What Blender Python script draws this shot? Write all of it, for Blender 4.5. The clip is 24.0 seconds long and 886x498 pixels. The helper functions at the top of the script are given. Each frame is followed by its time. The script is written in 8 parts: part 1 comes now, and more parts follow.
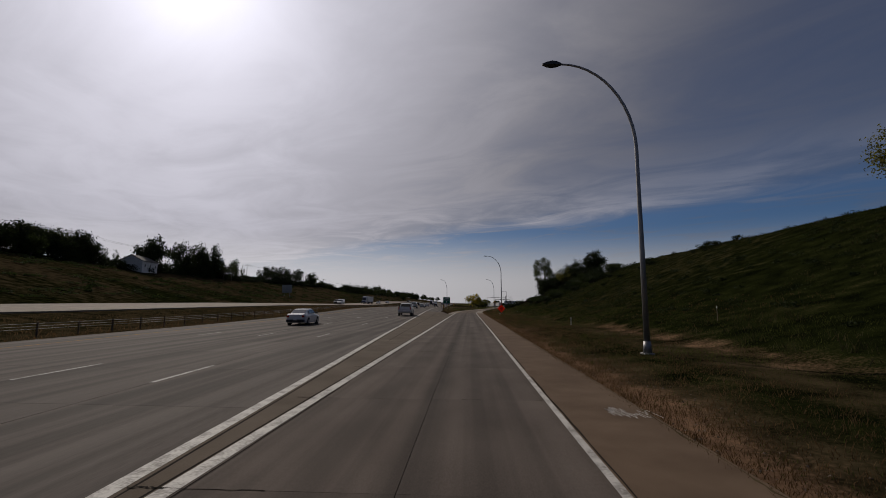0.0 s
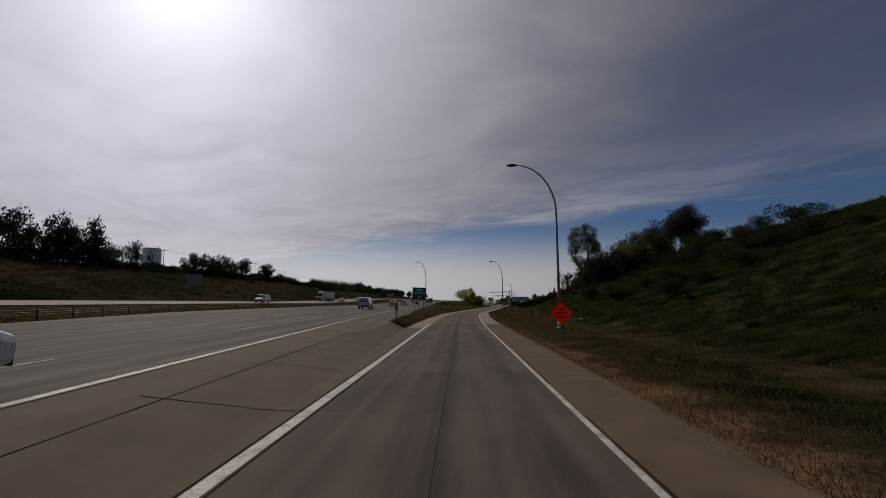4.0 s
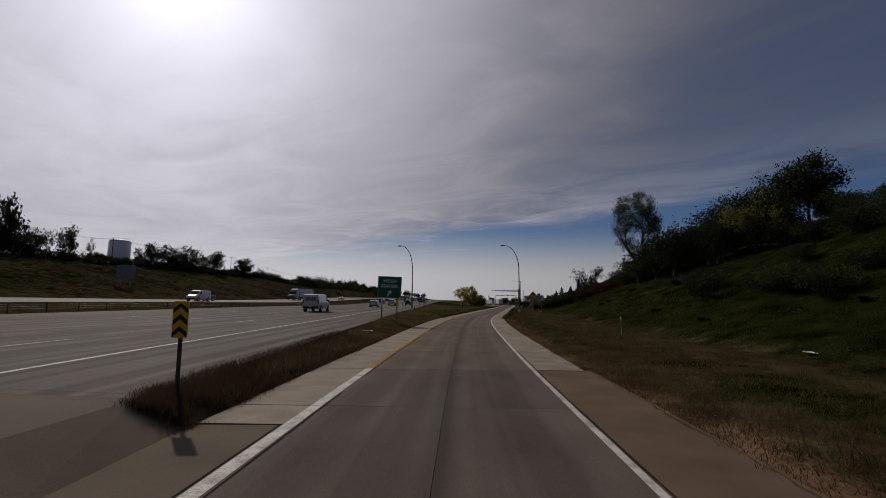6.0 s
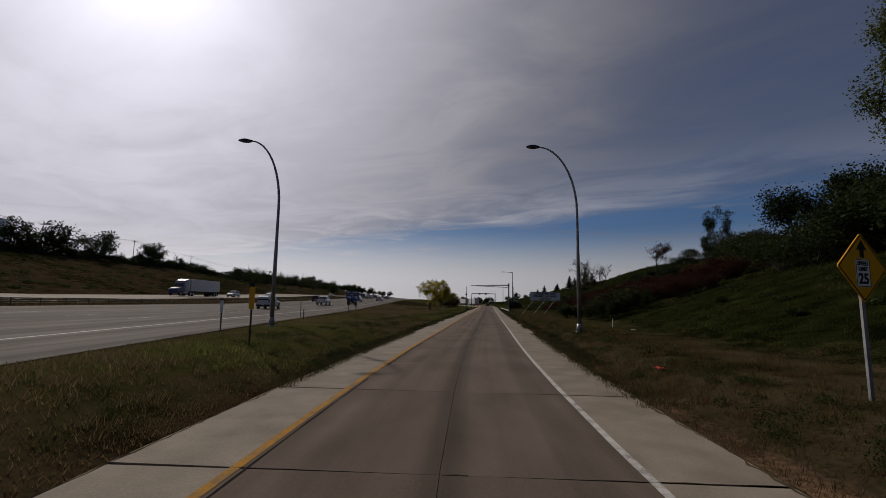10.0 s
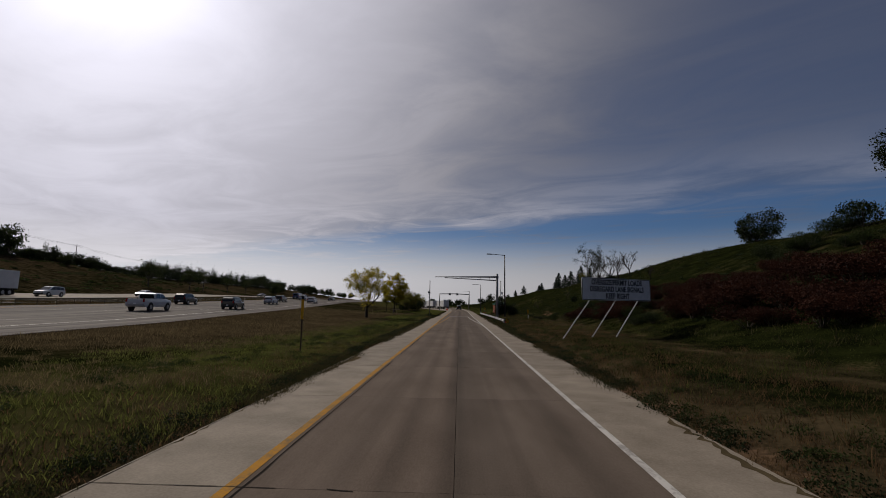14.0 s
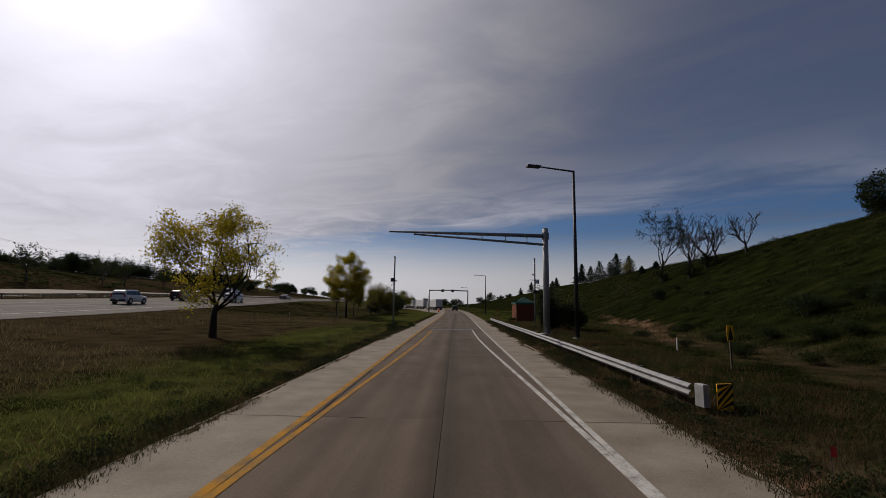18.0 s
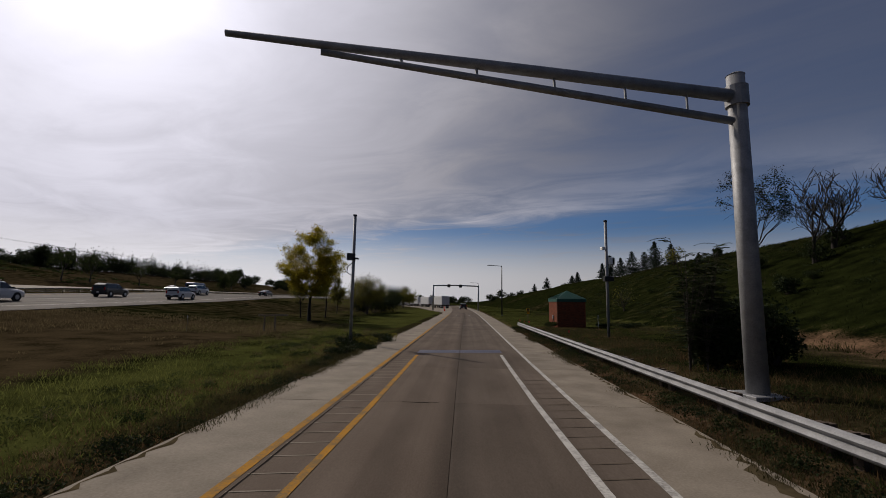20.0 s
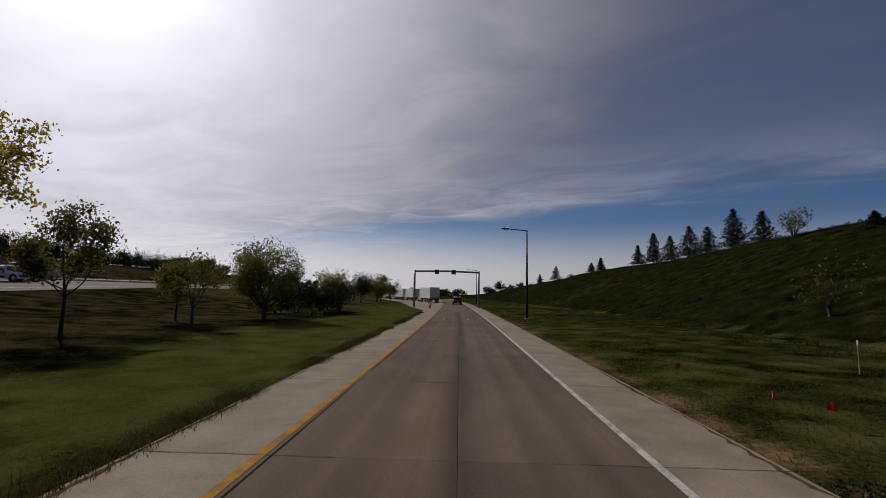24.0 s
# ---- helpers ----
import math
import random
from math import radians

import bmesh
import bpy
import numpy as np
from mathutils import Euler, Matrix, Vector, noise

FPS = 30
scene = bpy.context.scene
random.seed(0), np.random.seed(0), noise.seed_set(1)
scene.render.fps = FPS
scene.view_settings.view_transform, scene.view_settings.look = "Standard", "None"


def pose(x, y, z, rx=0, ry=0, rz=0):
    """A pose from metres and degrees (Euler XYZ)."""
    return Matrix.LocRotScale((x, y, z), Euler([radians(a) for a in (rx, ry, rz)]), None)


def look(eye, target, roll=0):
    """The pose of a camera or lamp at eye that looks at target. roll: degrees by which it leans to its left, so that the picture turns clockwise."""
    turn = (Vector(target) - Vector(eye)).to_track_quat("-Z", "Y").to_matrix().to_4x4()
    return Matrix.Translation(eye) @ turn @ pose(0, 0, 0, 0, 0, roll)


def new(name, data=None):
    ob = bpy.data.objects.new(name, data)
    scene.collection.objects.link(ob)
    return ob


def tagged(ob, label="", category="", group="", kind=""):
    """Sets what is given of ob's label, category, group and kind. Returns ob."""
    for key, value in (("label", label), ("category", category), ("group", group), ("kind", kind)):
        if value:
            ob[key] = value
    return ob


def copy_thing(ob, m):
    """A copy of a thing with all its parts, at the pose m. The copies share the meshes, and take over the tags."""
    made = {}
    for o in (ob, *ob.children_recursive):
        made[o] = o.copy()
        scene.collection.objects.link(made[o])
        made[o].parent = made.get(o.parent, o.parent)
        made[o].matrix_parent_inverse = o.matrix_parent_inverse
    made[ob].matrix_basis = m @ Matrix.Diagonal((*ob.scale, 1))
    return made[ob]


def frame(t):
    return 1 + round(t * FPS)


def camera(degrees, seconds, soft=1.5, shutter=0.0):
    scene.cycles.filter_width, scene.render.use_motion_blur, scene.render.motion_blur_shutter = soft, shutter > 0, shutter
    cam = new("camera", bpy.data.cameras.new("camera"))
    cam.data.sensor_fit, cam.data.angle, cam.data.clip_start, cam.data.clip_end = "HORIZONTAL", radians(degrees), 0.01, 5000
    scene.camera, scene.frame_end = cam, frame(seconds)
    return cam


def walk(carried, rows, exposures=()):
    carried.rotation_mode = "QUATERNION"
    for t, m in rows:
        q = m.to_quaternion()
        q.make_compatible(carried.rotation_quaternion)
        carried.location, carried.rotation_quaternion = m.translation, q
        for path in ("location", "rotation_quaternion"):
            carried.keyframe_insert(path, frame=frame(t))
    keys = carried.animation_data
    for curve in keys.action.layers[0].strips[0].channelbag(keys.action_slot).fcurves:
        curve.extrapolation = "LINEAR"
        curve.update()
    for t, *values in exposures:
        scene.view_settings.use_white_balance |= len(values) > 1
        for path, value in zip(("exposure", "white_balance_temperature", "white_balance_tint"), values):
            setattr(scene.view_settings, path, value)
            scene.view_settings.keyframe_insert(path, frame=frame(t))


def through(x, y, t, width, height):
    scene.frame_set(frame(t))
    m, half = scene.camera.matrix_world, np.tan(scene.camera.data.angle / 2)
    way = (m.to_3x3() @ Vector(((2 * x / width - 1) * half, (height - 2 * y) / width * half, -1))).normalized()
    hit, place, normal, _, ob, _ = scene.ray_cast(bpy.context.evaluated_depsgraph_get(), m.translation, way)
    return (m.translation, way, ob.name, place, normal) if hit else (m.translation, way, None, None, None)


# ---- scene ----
cam = camera(90.9, 24.0, soft=0.85)
# seconds, x, y, yaw, pitch, roll of the eye
PATH = [
    (0.0, 0.00, 0.00, 2.16, 7.28, 0.15), (0.5, 0.02, 8.16, 1.85, 7.23, 0.10),
    (1.0, 0.09, 16.23, 1.54, 7.18, 0.04), (1.5, 0.19, 24.22, 1.30, 7.13, -0.01),
    (2.0, 0.32, 32.10, 1.15, 7.08, -0.04), (2.5, 0.46, 39.88, 1.09, 7.02, -0.07),
    (3.0, 0.61, 47.54, 1.02, 6.99, -0.08), (3.5, 0.77, 55.07, 0.98, 6.97, -0.09),
    (4.0, 0.92, 62.47, 0.94, 6.97, -0.08), (4.5, 1.07, 69.72, 0.93, 6.97, -0.05),
    (5.0, 1.23, 76.79, 0.94, 6.97, 0.02), (5.5, 1.37, 83.67, 0.96, 6.95, 0.12),
    (6.0, 1.51, 90.35, 0.91, 6.95, 0.25), (6.5, 1.66, 96.81, 0.78, 6.92, 0.40),
    (7.0, 1.82, 103.06, 0.57, 6.89, 0.57), (7.5, 2.01, 109.06, 0.24, 6.87, 0.72),
    (8.0, 2.22, 114.83, -0.28, 6.86, 0.81), (8.5, 2.49, 120.34, -0.94, 6.84, 0.88),
    (9.0, 2.81, 125.63, -1.61, 6.84, 0.91), (9.5, 3.18, 130.82, -2.23, 6.86, 0.89),
    (10.0, 3.60, 136.01, -2.88, 6.89, 0.83), (10.5, 4.10, 141.27, -3.59, 6.92, 0.79),
    (11.0, 4.67, 146.55, -4.51, 6.99, 0.78), (11.5, 5.34, 151.88, -5.52, 7.03, 0.79),
    (12.0, 6.10, 157.25, -6.26, 7.10, 0.79), (12.5, 6.92, 162.64, -6.55, 7.15, 0.80),
    (13.0, 7.75, 168.05, -6.58, 7.18, 0.80), (13.5, 8.57, 173.45, -6.63, 7.23, 0.80),
    (14.0, 9.41, 178.80, -6.78, 7.28, 0.81), (14.5, 10.23, 184.03, -6.92, 7.31, 0.81),
    (15.0, 11.05, 189.12, -7.05, 7.34, 0.80), (15.5, 11.87, 194.12, -7.18, 7.32, 0.78),
    (16.0, 12.68, 199.07, -7.29, 7.29, 0.76), (16.5, 13.49, 203.95, -7.36, 7.26, 0.74),
    (17.0, 14.30, 208.76, -7.39, 7.26, 0.73), (17.5, 15.09, 213.48, -7.37, 7.28, 0.73),
    (18.0, 15.86, 218.11, -7.24, 7.28, 0.73), (18.5, 16.60, 222.66, -6.91, 7.23, 0.73),
    (19.0, 17.30, 227.16, -6.47, 7.18, 0.73), (19.5, 17.96, 231.58, -6.18, 7.08, 0.74),
    (20.0, 18.59, 235.93, -6.16, 6.95, 0.76), (20.5, 19.22, 240.19, -6.31, 6.79, 0.79),
    (21.0, 19.84, 244.34, -6.47, 6.65, 0.81), (21.5, 20.46, 248.40, -6.63, 6.55, 0.82),
    (22.0, 21.08, 252.39, -6.81, 6.47, 0.83), (22.5, 21.70, 256.30, -6.94, 6.37, 0.85),
    (23.0, 22.32, 260.14, -6.97, 6.28, 0.87), (23.5, 22.92, 263.91, -6.95, 6.16, 0.90),
    (24.0, 23.52, 267.62, -6.95, 6.05, 0.93),
]


def eye_pose(x, y, yaw, pitch, roll):
    a, b = radians(yaw), radians(pitch)
    way = Vector((-math.sin(a) * math.cos(b), math.cos(a) * math.cos(b), math.sin(b)))
    eye = Vector((x, y, 2.0))
    return look(eye, eye + way, roll)


walk(cam, [(t, eye_pose(x, y, a, b, c)) for t, x, y, a, b, c in PATH], exposures=[(0.0, -0.12), (9.0, -0.02), (14.0, 0.14), (24.0, 0.26)])

# ---- sky, sun ----
SUN_AZ, SUN_EL = radians(35.5), radians(36.0)  # azimuth to the left of +y
SUN = Vector((-math.sin(SUN_AZ) * math.cos(SUN_EL), math.cos(SUN_AZ) * math.cos(SUN_EL), math.sin(SUN_EL)))


def build_world():
    w = bpy.data.worlds.new("sky")
    scene.world = w
    w.use_nodes = True
    n, l = w.node_tree.nodes, w.node_tree.links
    n.clear()

    def node(kind, **kw):
        x = n.new(kind)
        for k, v in kw.items():
            if k == "op":
                x.operation = v
        return x

    def math_(op, a, b=None, c=None, clamp=False):
        x = n.new("ShaderNodeMath")
        x.operation, x.use_clamp = op, clamp
        for i, v in enumerate((a, b, c)):
            if v is None:
                continue
            if isinstance(v, (int, float)):
                x.inputs[i].default_value = v
            else:
                l.new(v, x.inputs[i])
        return x.outputs[0]

    def smooth(v, lo, hi):
        x = n.new("ShaderNodeMapRange")
        x.interpolation_type = "SMOOTHSTEP"
        x.inputs["From Min"].default_value, x.inputs["From Max"].default_value = lo, hi
        l.new(v, x.inputs["Value"])
        return x.outputs["Result"]

    def mix(f, a, b):
        x = n.new("ShaderNodeMix")
        x.data_type = "RGBA"
        for s, v in ((x.inputs["Factor"], f), (x.inputs["A"], a), (x.inputs["B"], b)):
            if isinstance(v, (int, float, tuple)):
                s.default_value = v
            else:
                l.new(v, s)
        return x.outputs["Result"]

    tc = n.new("ShaderNodeTexCoord")
    d = tc.outputs["Generated"]
    sky = n.new("ShaderNodeTexSky")
    sky.sky_type, sky.sun_disc = "NISHITA", False
    sky.sun_elevation, sky.sun_rotation = SUN_EL, -SUN_AZ
    sky.air_density, sky.dust_density, sky.ozone_density = 1.0, 0.6, 2.0
    sep = n.new("ShaderNodeSeparateXYZ")
    l.new(d, sep.inputs[0])
    up = math_("MAXIMUM", sep.outputs["Z"], 0.02)
    px, py = math_("DIVIDE", sep.outputs["X"], up), math_("DIVIDE", sep.outputs["Y"], up)

    def cloud_noise(sx, sy, scale, detail, rough, dist):
        v = n.new("ShaderNodeCombineXYZ")
        l.new(math_("MULTIPLY", along, sx), v.inputs[0]), l.new(math_("MULTIPLY", across, sy), v.inputs[1])
        t = n.new("ShaderNodeTexNoise")
        l.new(v.outputs[0], t.inputs["Vector"])
        t.inputs["Scale"].default_value, t.inputs["Detail"].default_value = scale, detail
        t.inputs["Roughness"].default_value, t.inputs["Distortion"].default_value = rough, dist
        return t.outputs["Fac"]

    # the streaks of the thin cloud run parallel to its far edge
    along = math_("SUBTRACT", math_("MULTIPLY", px, 0.743), math_("MULTIPLY", py, 0.669))
    across = math_("ADD", math_("MULTIPLY", px, 0.669), math_("MULTIPLY", py, 0.743))
    big = cloud_noise(0.46, 1.0, 0.42, 5, 0.5, 0.6)
    fine = cloud_noise(0.62, 1.0, 1.35, 9, 0.6, 0.9)
    # the sheet ends along a ragged line that crosses the way far ahead
    edge = math_("SUBTRACT", 6.45, math_("MULTIPLY", across, 1.346))
    edge = math_("ADD", edge, math_("MULTIPLY", math_("SUBTRACT", big, 0.5), 3.4))
    edge = math_("ADD", edge, math_("MULTIPLY", math_("SUBTRACT", fine, 0.5), 1.5))
    sheet = smooth(edge, -0.7, 1.0)
    wisp = smooth(math_("ADD", math_("MULTIPLY", big, 0.6), math_("MULTIPLY", fine, 0.5)), 0.42, 0.72)
    cover = math_("MULTIPLY", sheet, math_("ADD", 0.74, math_("MULTIPLY", wisp, 0.26)))
    # torn shreds and a veil beyond the edge
    shred = math_("MULTIPLY", smooth(fine, 0.47, 0.68), 0.45)
    cover = math_("MAXIMUM", cover, math_("ADD", shred, 0.16))
    # the thin cloud scatters the sun's light forward
    dot = n.new("ShaderNodeVectorMath")
    dot.operation = "DOT_PRODUCT"
    dot.inputs[1].default_value = SUN
    l.new(d, dot.inputs[0])
    c = math_("MAXIMUM", dot.outputs["Value"], 0.0)
    wide = math_("POWER", c, 5.2)
    core = math_("POWER", c, 85.0)
    texture = math_("ADD", 0.88, math_("MULTIPLY", wisp, 0.23))
    bright = math_("MULTIPLY", math_("ADD", math_("MULTIPLY", wide, 0.67), 0.097), texture)
    bright = math_("ADD", bright, math_("MULTIPLY", core, 0.5))
    # seen flat, towards the horizon, the thin cloud is deeper and brighter
    bright = math_("MULTIPLY", bright, math_("ADD", 1.0, math_("MULTIPLY", smooth(sep.outputs["Z"], 0.42, 0.08), 0.12)))
    # away from the sun the thin cloud is dim
    bright = math_("MULTIPLY", bright, math_("ADD", 0.5, math_("MULTIPLY", smooth(dot.outputs["Value"], -0.35, 0.35), 0.5)))

    def scaled(col, k):
        x = n.new("ShaderNodeVectorMath")
        x.operation = "SCALE"
        if isinstance(col, tuple):
            x.inputs[0].default_value = col
        else:
            l.new(col, x.inputs[0])
        if isinstance(k, float):
            x.inputs["Scale"].default_value = k
        else:
            l.new(k, x.inputs["Scale"])
        return x.outputs[0]

    # the sheet is brightest along its ragged edge
    rim = math_("MULTIPLY", smooth(edge, -0.5, 0.9), smooth(edge, 3.2, 0.9))
    bright = math_("ADD", bright, math_("MULTIPLY", rim, math_("MULTIPLY", wisp, 0.15)))
    cloud = scaled((0.985, 0.965, 1.09), bright)
    clear = n.new("ShaderNodeVectorMath")
    clear.operation = "MULTIPLY"
    l.new(scaled(sky.outputs[0], SKY), clear.inputs[0])
    clear.inputs[1].default_value = (0.56, 0.82, 1.22)
    cover = math_("MINIMUM", math_("ADD", cover, math_("MULTIPLY", math_("POWER", c, 7.0), 0.7)), 1.0)
    cover = math_("MULTIPLY", cover, math_("ADD", 0.55, math_("MULTIPLY", smooth(c, 0.36, 0.80), 0.45)))
    col = mix(cover, clear.outputs[0], cloud)
    # pale haze low over the horizon
    haze = math_("MULTIPLY", smooth(sep.outputs["Z"], 0.17, 0.04), 0.94)
    mist = scaled((1.0, 0.97, 1.01), math_("ADD", 0.30, math_("MULTIPLY", math_("POWER", c, 2.8), 0.54)))
    col = mix(haze, col, mist)
    # below the horizon lies dark land
    col = mix(smooth(sep.outputs["Z"], -0.02, -0.08), col, (0.022, 0.02, 0.014, 1))
    bg = n.new("ShaderNodeBackground")
    l.new(col, bg.inputs["Color"])
    bg.inputs["Strength"].default_value = 1.0
    out = n.new("ShaderNodeOutputWorld")
    l.new(bg.outputs[0], out.inputs[0])


SKY = 0.0325
build_world()
lamp = bpy.data.lights.new("sun", "SUN")
lamp.energy, lamp.angle, lamp.color = 2.1, radians(1.2), (1.0, 0.90, 0.78)
sun = new("sun", lamp)
sun.matrix_world = look((0, 0, 60), Vector((0, 0, 60)) - SUN)

# ---- materials ----
def material(name, dark, light, scale=2.0, rough=0.7, metal=0.0, bump=0.2, fine=40.0, stretch=(1, 1, 1), contrast=(0.3, 0.7), spec=0.3, random_tone=0.0, coords="Object", attr=None, attr_col=None, attr2=None, attr2_col=None, attr3=None, attr3_col=None, through_light=0.0, streak=0.0, shift_x=0.0, drip=None):
    m = bpy.data.materials.new(name)
    m.use_nodes = True
    n, l = m.node_tree.nodes, m.node_tree.links
    p = n["Principled BSDF"]
    p.inputs["Roughness"].default_value, p.inputs["Metallic"].default_value = rough, metal
    p.inputs["Specular IOR Level"].default_value = spec
    tc = n.new("ShaderNodeTexCoord")
    mp = n.new("ShaderNodeMapping")
    mp.inputs["Scale"].default_value = stretch
    info = n.new("ShaderNodeObjectInfo")
    shift = n.new("ShaderNodeVectorMath")
    shift.operation = "SCALE"
    shift.inputs[0].default_value = (37.0, 61.0, 13.0)
    l.new(info.outputs["Random"], shift.inputs["Scale"])
    l.new(tc.outputs[coords], mp.inputs["Vector"])
    l.new(shift.outputs[0], mp.inputs["Location"])
    a, b = n.new("ShaderNodeTexNoise"), n.new("ShaderNodeTexNoise")
    for t, s, dt in ((a, scale, 6), (b, fine, 3)):
        t.inputs["Scale"].default_value, t.inputs["Detail"].default_value = s, dt
        l.new(mp.outputs[0], t.inputs["Vector"])
    mixed = n.new("ShaderNodeMath")
    mixed.operation = "MULTIPLY_ADD"
    mixed.inputs[1].default_value, mixed.inputs[2].default_value = 0.35, 0.0
    l.new(b.outputs["Fac"], mixed.inputs[0])
    add = n.new("ShaderNodeMath")
    add.operation = "MULTIPLY_ADD"
    add.inputs[1].default_value = 0.65
    l.new(a.outputs["Fac"], add.inputs[0]), l.new(mixed.outputs[0], add.inputs[2])
    ramp = n.new("ShaderNodeValToRGB")
    e = ramp.color_ramp.elements
    e[0].position, e[1].position = contrast
    e[0].color, e[1].color = (*dark, 1), (*light, 1)
    l.new(add.outputs[0], ramp.inputs[0])
    col = ramp.outputs[0]
    for at, ac in ((attr3, attr3_col), (attr, attr_col), (attr2, attr2_col)):
        if at:
            g = n.new("ShaderNodeAttribute")
            g.attribute_name = at
            jag = n.new("ShaderNodeMath")
            jag.operation = "MULTIPLY_ADD"
            jag.inputs[1].default_value = 1.5
            j2 = n.new("ShaderNodeMath")
            j2.operation = "SUBTRACT"
            j2.inputs[1].default_value = 0.5
            l.new(add.outputs[0], j2.inputs[0])
            l.new(j2.outputs[0], jag.inputs[0]), l.new(g.outputs["Fac"], jag.inputs[2])
            sm = n.new("ShaderNodeMapRange")
            sm.interpolation_type = "SMOOTHSTEP"
            sm.inputs["From Min"].default_value, sm.inputs["From Max"].default_value = 0.2, 0.8
            l.new(jag.outputs[0], sm.inputs["Value"])
            r2 = n.new("ShaderNodeValToRGB")
            r2.color_ramp.elements[0].position, r2.color_ramp.elements[1].position = contrast
            r2.color_ramp.elements[0].color = (*[v * 0.6 for v in ac], 1)
            r2.color_ramp.elements[1].color = (*[v * 1.25 for v in ac], 1)
            l.new(add.outputs[0], r2.inputs[0])
            mx = n.new("ShaderNodeMix")
            mx.data_type = "RGBA"
            l.new(sm.outputs[0], mx.inputs["Factor"]), l.new(col, mx.inputs["A"]), l.new(r2.outputs[0], mx.inputs["B"])
            col = mx.outputs["Result"]
    if streak:
        # rubbed and stained tracks along the lane
        along = n.new("ShaderNodeMapping")
        along.inputs["Scale"].default_value = (1.35, 0.012, 0.0)
        along.inputs["Location"].default_value = (shift_x, 0.0, 0.0)
        ox, wy, cv = n.new("ShaderNodeSeparateXYZ"), n.new("ShaderNodeSeparateXYZ"), n.new("ShaderNodeCombineXYZ")
        gp = n.new("ShaderNodeNewGeometry")
        l.new(tc.outputs["Object"], ox.inputs[0]), l.new(gp.outputs["Position"], wy.inputs[0])
        l.new(ox.outputs[0], cv.inputs[0]), l.new(wy.outputs[1], cv.inputs[1])
        l.new(cv.outputs[0], along.inputs["Vector"])
        st = n.new("ShaderNodeTexNoise")
        st.inputs["Scale"].default_value, st.inputs["Detail"].default_value = 1.3, 4
        l.new(along.outputs[0], st.inputs["Vector"])
        sr = n.new("ShaderNodeMapRange")
        sr.inputs["From Min"].default_value, sr.inputs["From Max"].default_value = 0.36, 0.64
        sr.interpolation_type = "SMOOTHSTEP"
        sr.inputs["To Min"].default_value, sr.inputs["To Max"].default_value = 1 - streak, 1 + streak
        l.new(st.outputs["Fac"], sr.inputs["Value"])
        sc2 = n.new("ShaderNodeVectorMath")
        sc2.operation = "SCALE"
        l.new(col, sc2.inputs[0]), l.new(sr.outputs["Result"], sc2.inputs["Scale"])
        col = sc2.outputs[0]
        if drip is not None:
            # oil dripped along the middle of the lane
            off = n.new("ShaderNodeMath")
            off.operation = "SUBTRACT"
            off.inputs[1].default_value = drip
            ab = n.new("ShaderNodeMath")
            ab.operation = "ABSOLUTE"
            l.new(ox.outputs[0], off.inputs[0]), l.new(off.outputs[0], ab.inputs[0])
            dr = n.new("ShaderNodeMapRange")
            dr.interpolation_type = "SMOOTHSTEP"
            dr.inputs["From Min"].default_value, dr.inputs["From Max"].default_value = 0.02, 0.42
            dr.inputs["To Min"].default_value, dr.inputs["To Max"].default_value = 0.66, 1.0
            l.new(ab.outputs[0], dr.inputs["Value"])
            sc3 = n.new("ShaderNodeVectorMath")
            sc3.operation = "SCALE"
            l.new(col, sc3.inputs[0]), l.new(dr.outputs["Result"], sc3.inputs["Scale"])
            col = sc3.outputs[0]
    if random_tone:
        geo = n.new("ShaderNodeNewGeometry")
        s = n.new("ShaderNodeMath")
        s.operation = "ADD"
        l.new(info.outputs["Random"], s.inputs[0]), l.new(geo.outputs["Random Per Island"], s.inputs[1])
        fr = n.new("ShaderNodeMath")
        fr.operation = "FRACT"
        l.new(s.outputs[0], fr.inputs[0])
        k = n.new("ShaderNodeMapRange")
        k.inputs["To Min"].default_value, k.inputs["To Max"].default_value = 1 - random_tone, 1 + random_tone
        l.new(fr.outputs[0], k.inputs["Value"])
        sc = n.new("ShaderNodeVectorMath")
        sc.operation = "SCALE"
        l.new(col, sc.inputs[0]), l.new(k.outputs["Result"], sc.inputs["Scale"])
        col = sc.outputs[0]
    l.new(col, p.inputs["Base Color"])
    if bump:
        bp = n.new("ShaderNodeBump")
        bp.inputs["Strength"].default_value, bp.inputs["Distance"].default_value = bump, 0.02
        l.new(add.outputs[0], bp.inputs["Height"])
        l.new(bp.outputs[0], p.inputs["Normal"])
    if through_light:
        tr = n.new("ShaderNodeBsdfTranslucent")
        l.new(col, tr.inputs["Color"])
        ms = n.new("ShaderNodeMixShader")
        ms.inputs[0].default_value = through_light
        l.new(p.outputs[0], ms.inputs[1]), l.new(tr.outputs[0], ms.inputs[2])
        l.new(ms.outputs[0], n["Material Output"].inputs["Surface"])
    return m


def plain(name, col, rough=0.5, metal=0.0, spec=0.4, vary=0.12):
    return material(name, tuple(c * (1 - vary) for c in col), tuple(min(1, c * (1 + vary)) for c in col), 3.0, rough, metal, 0.03, 60.0, spec=spec)


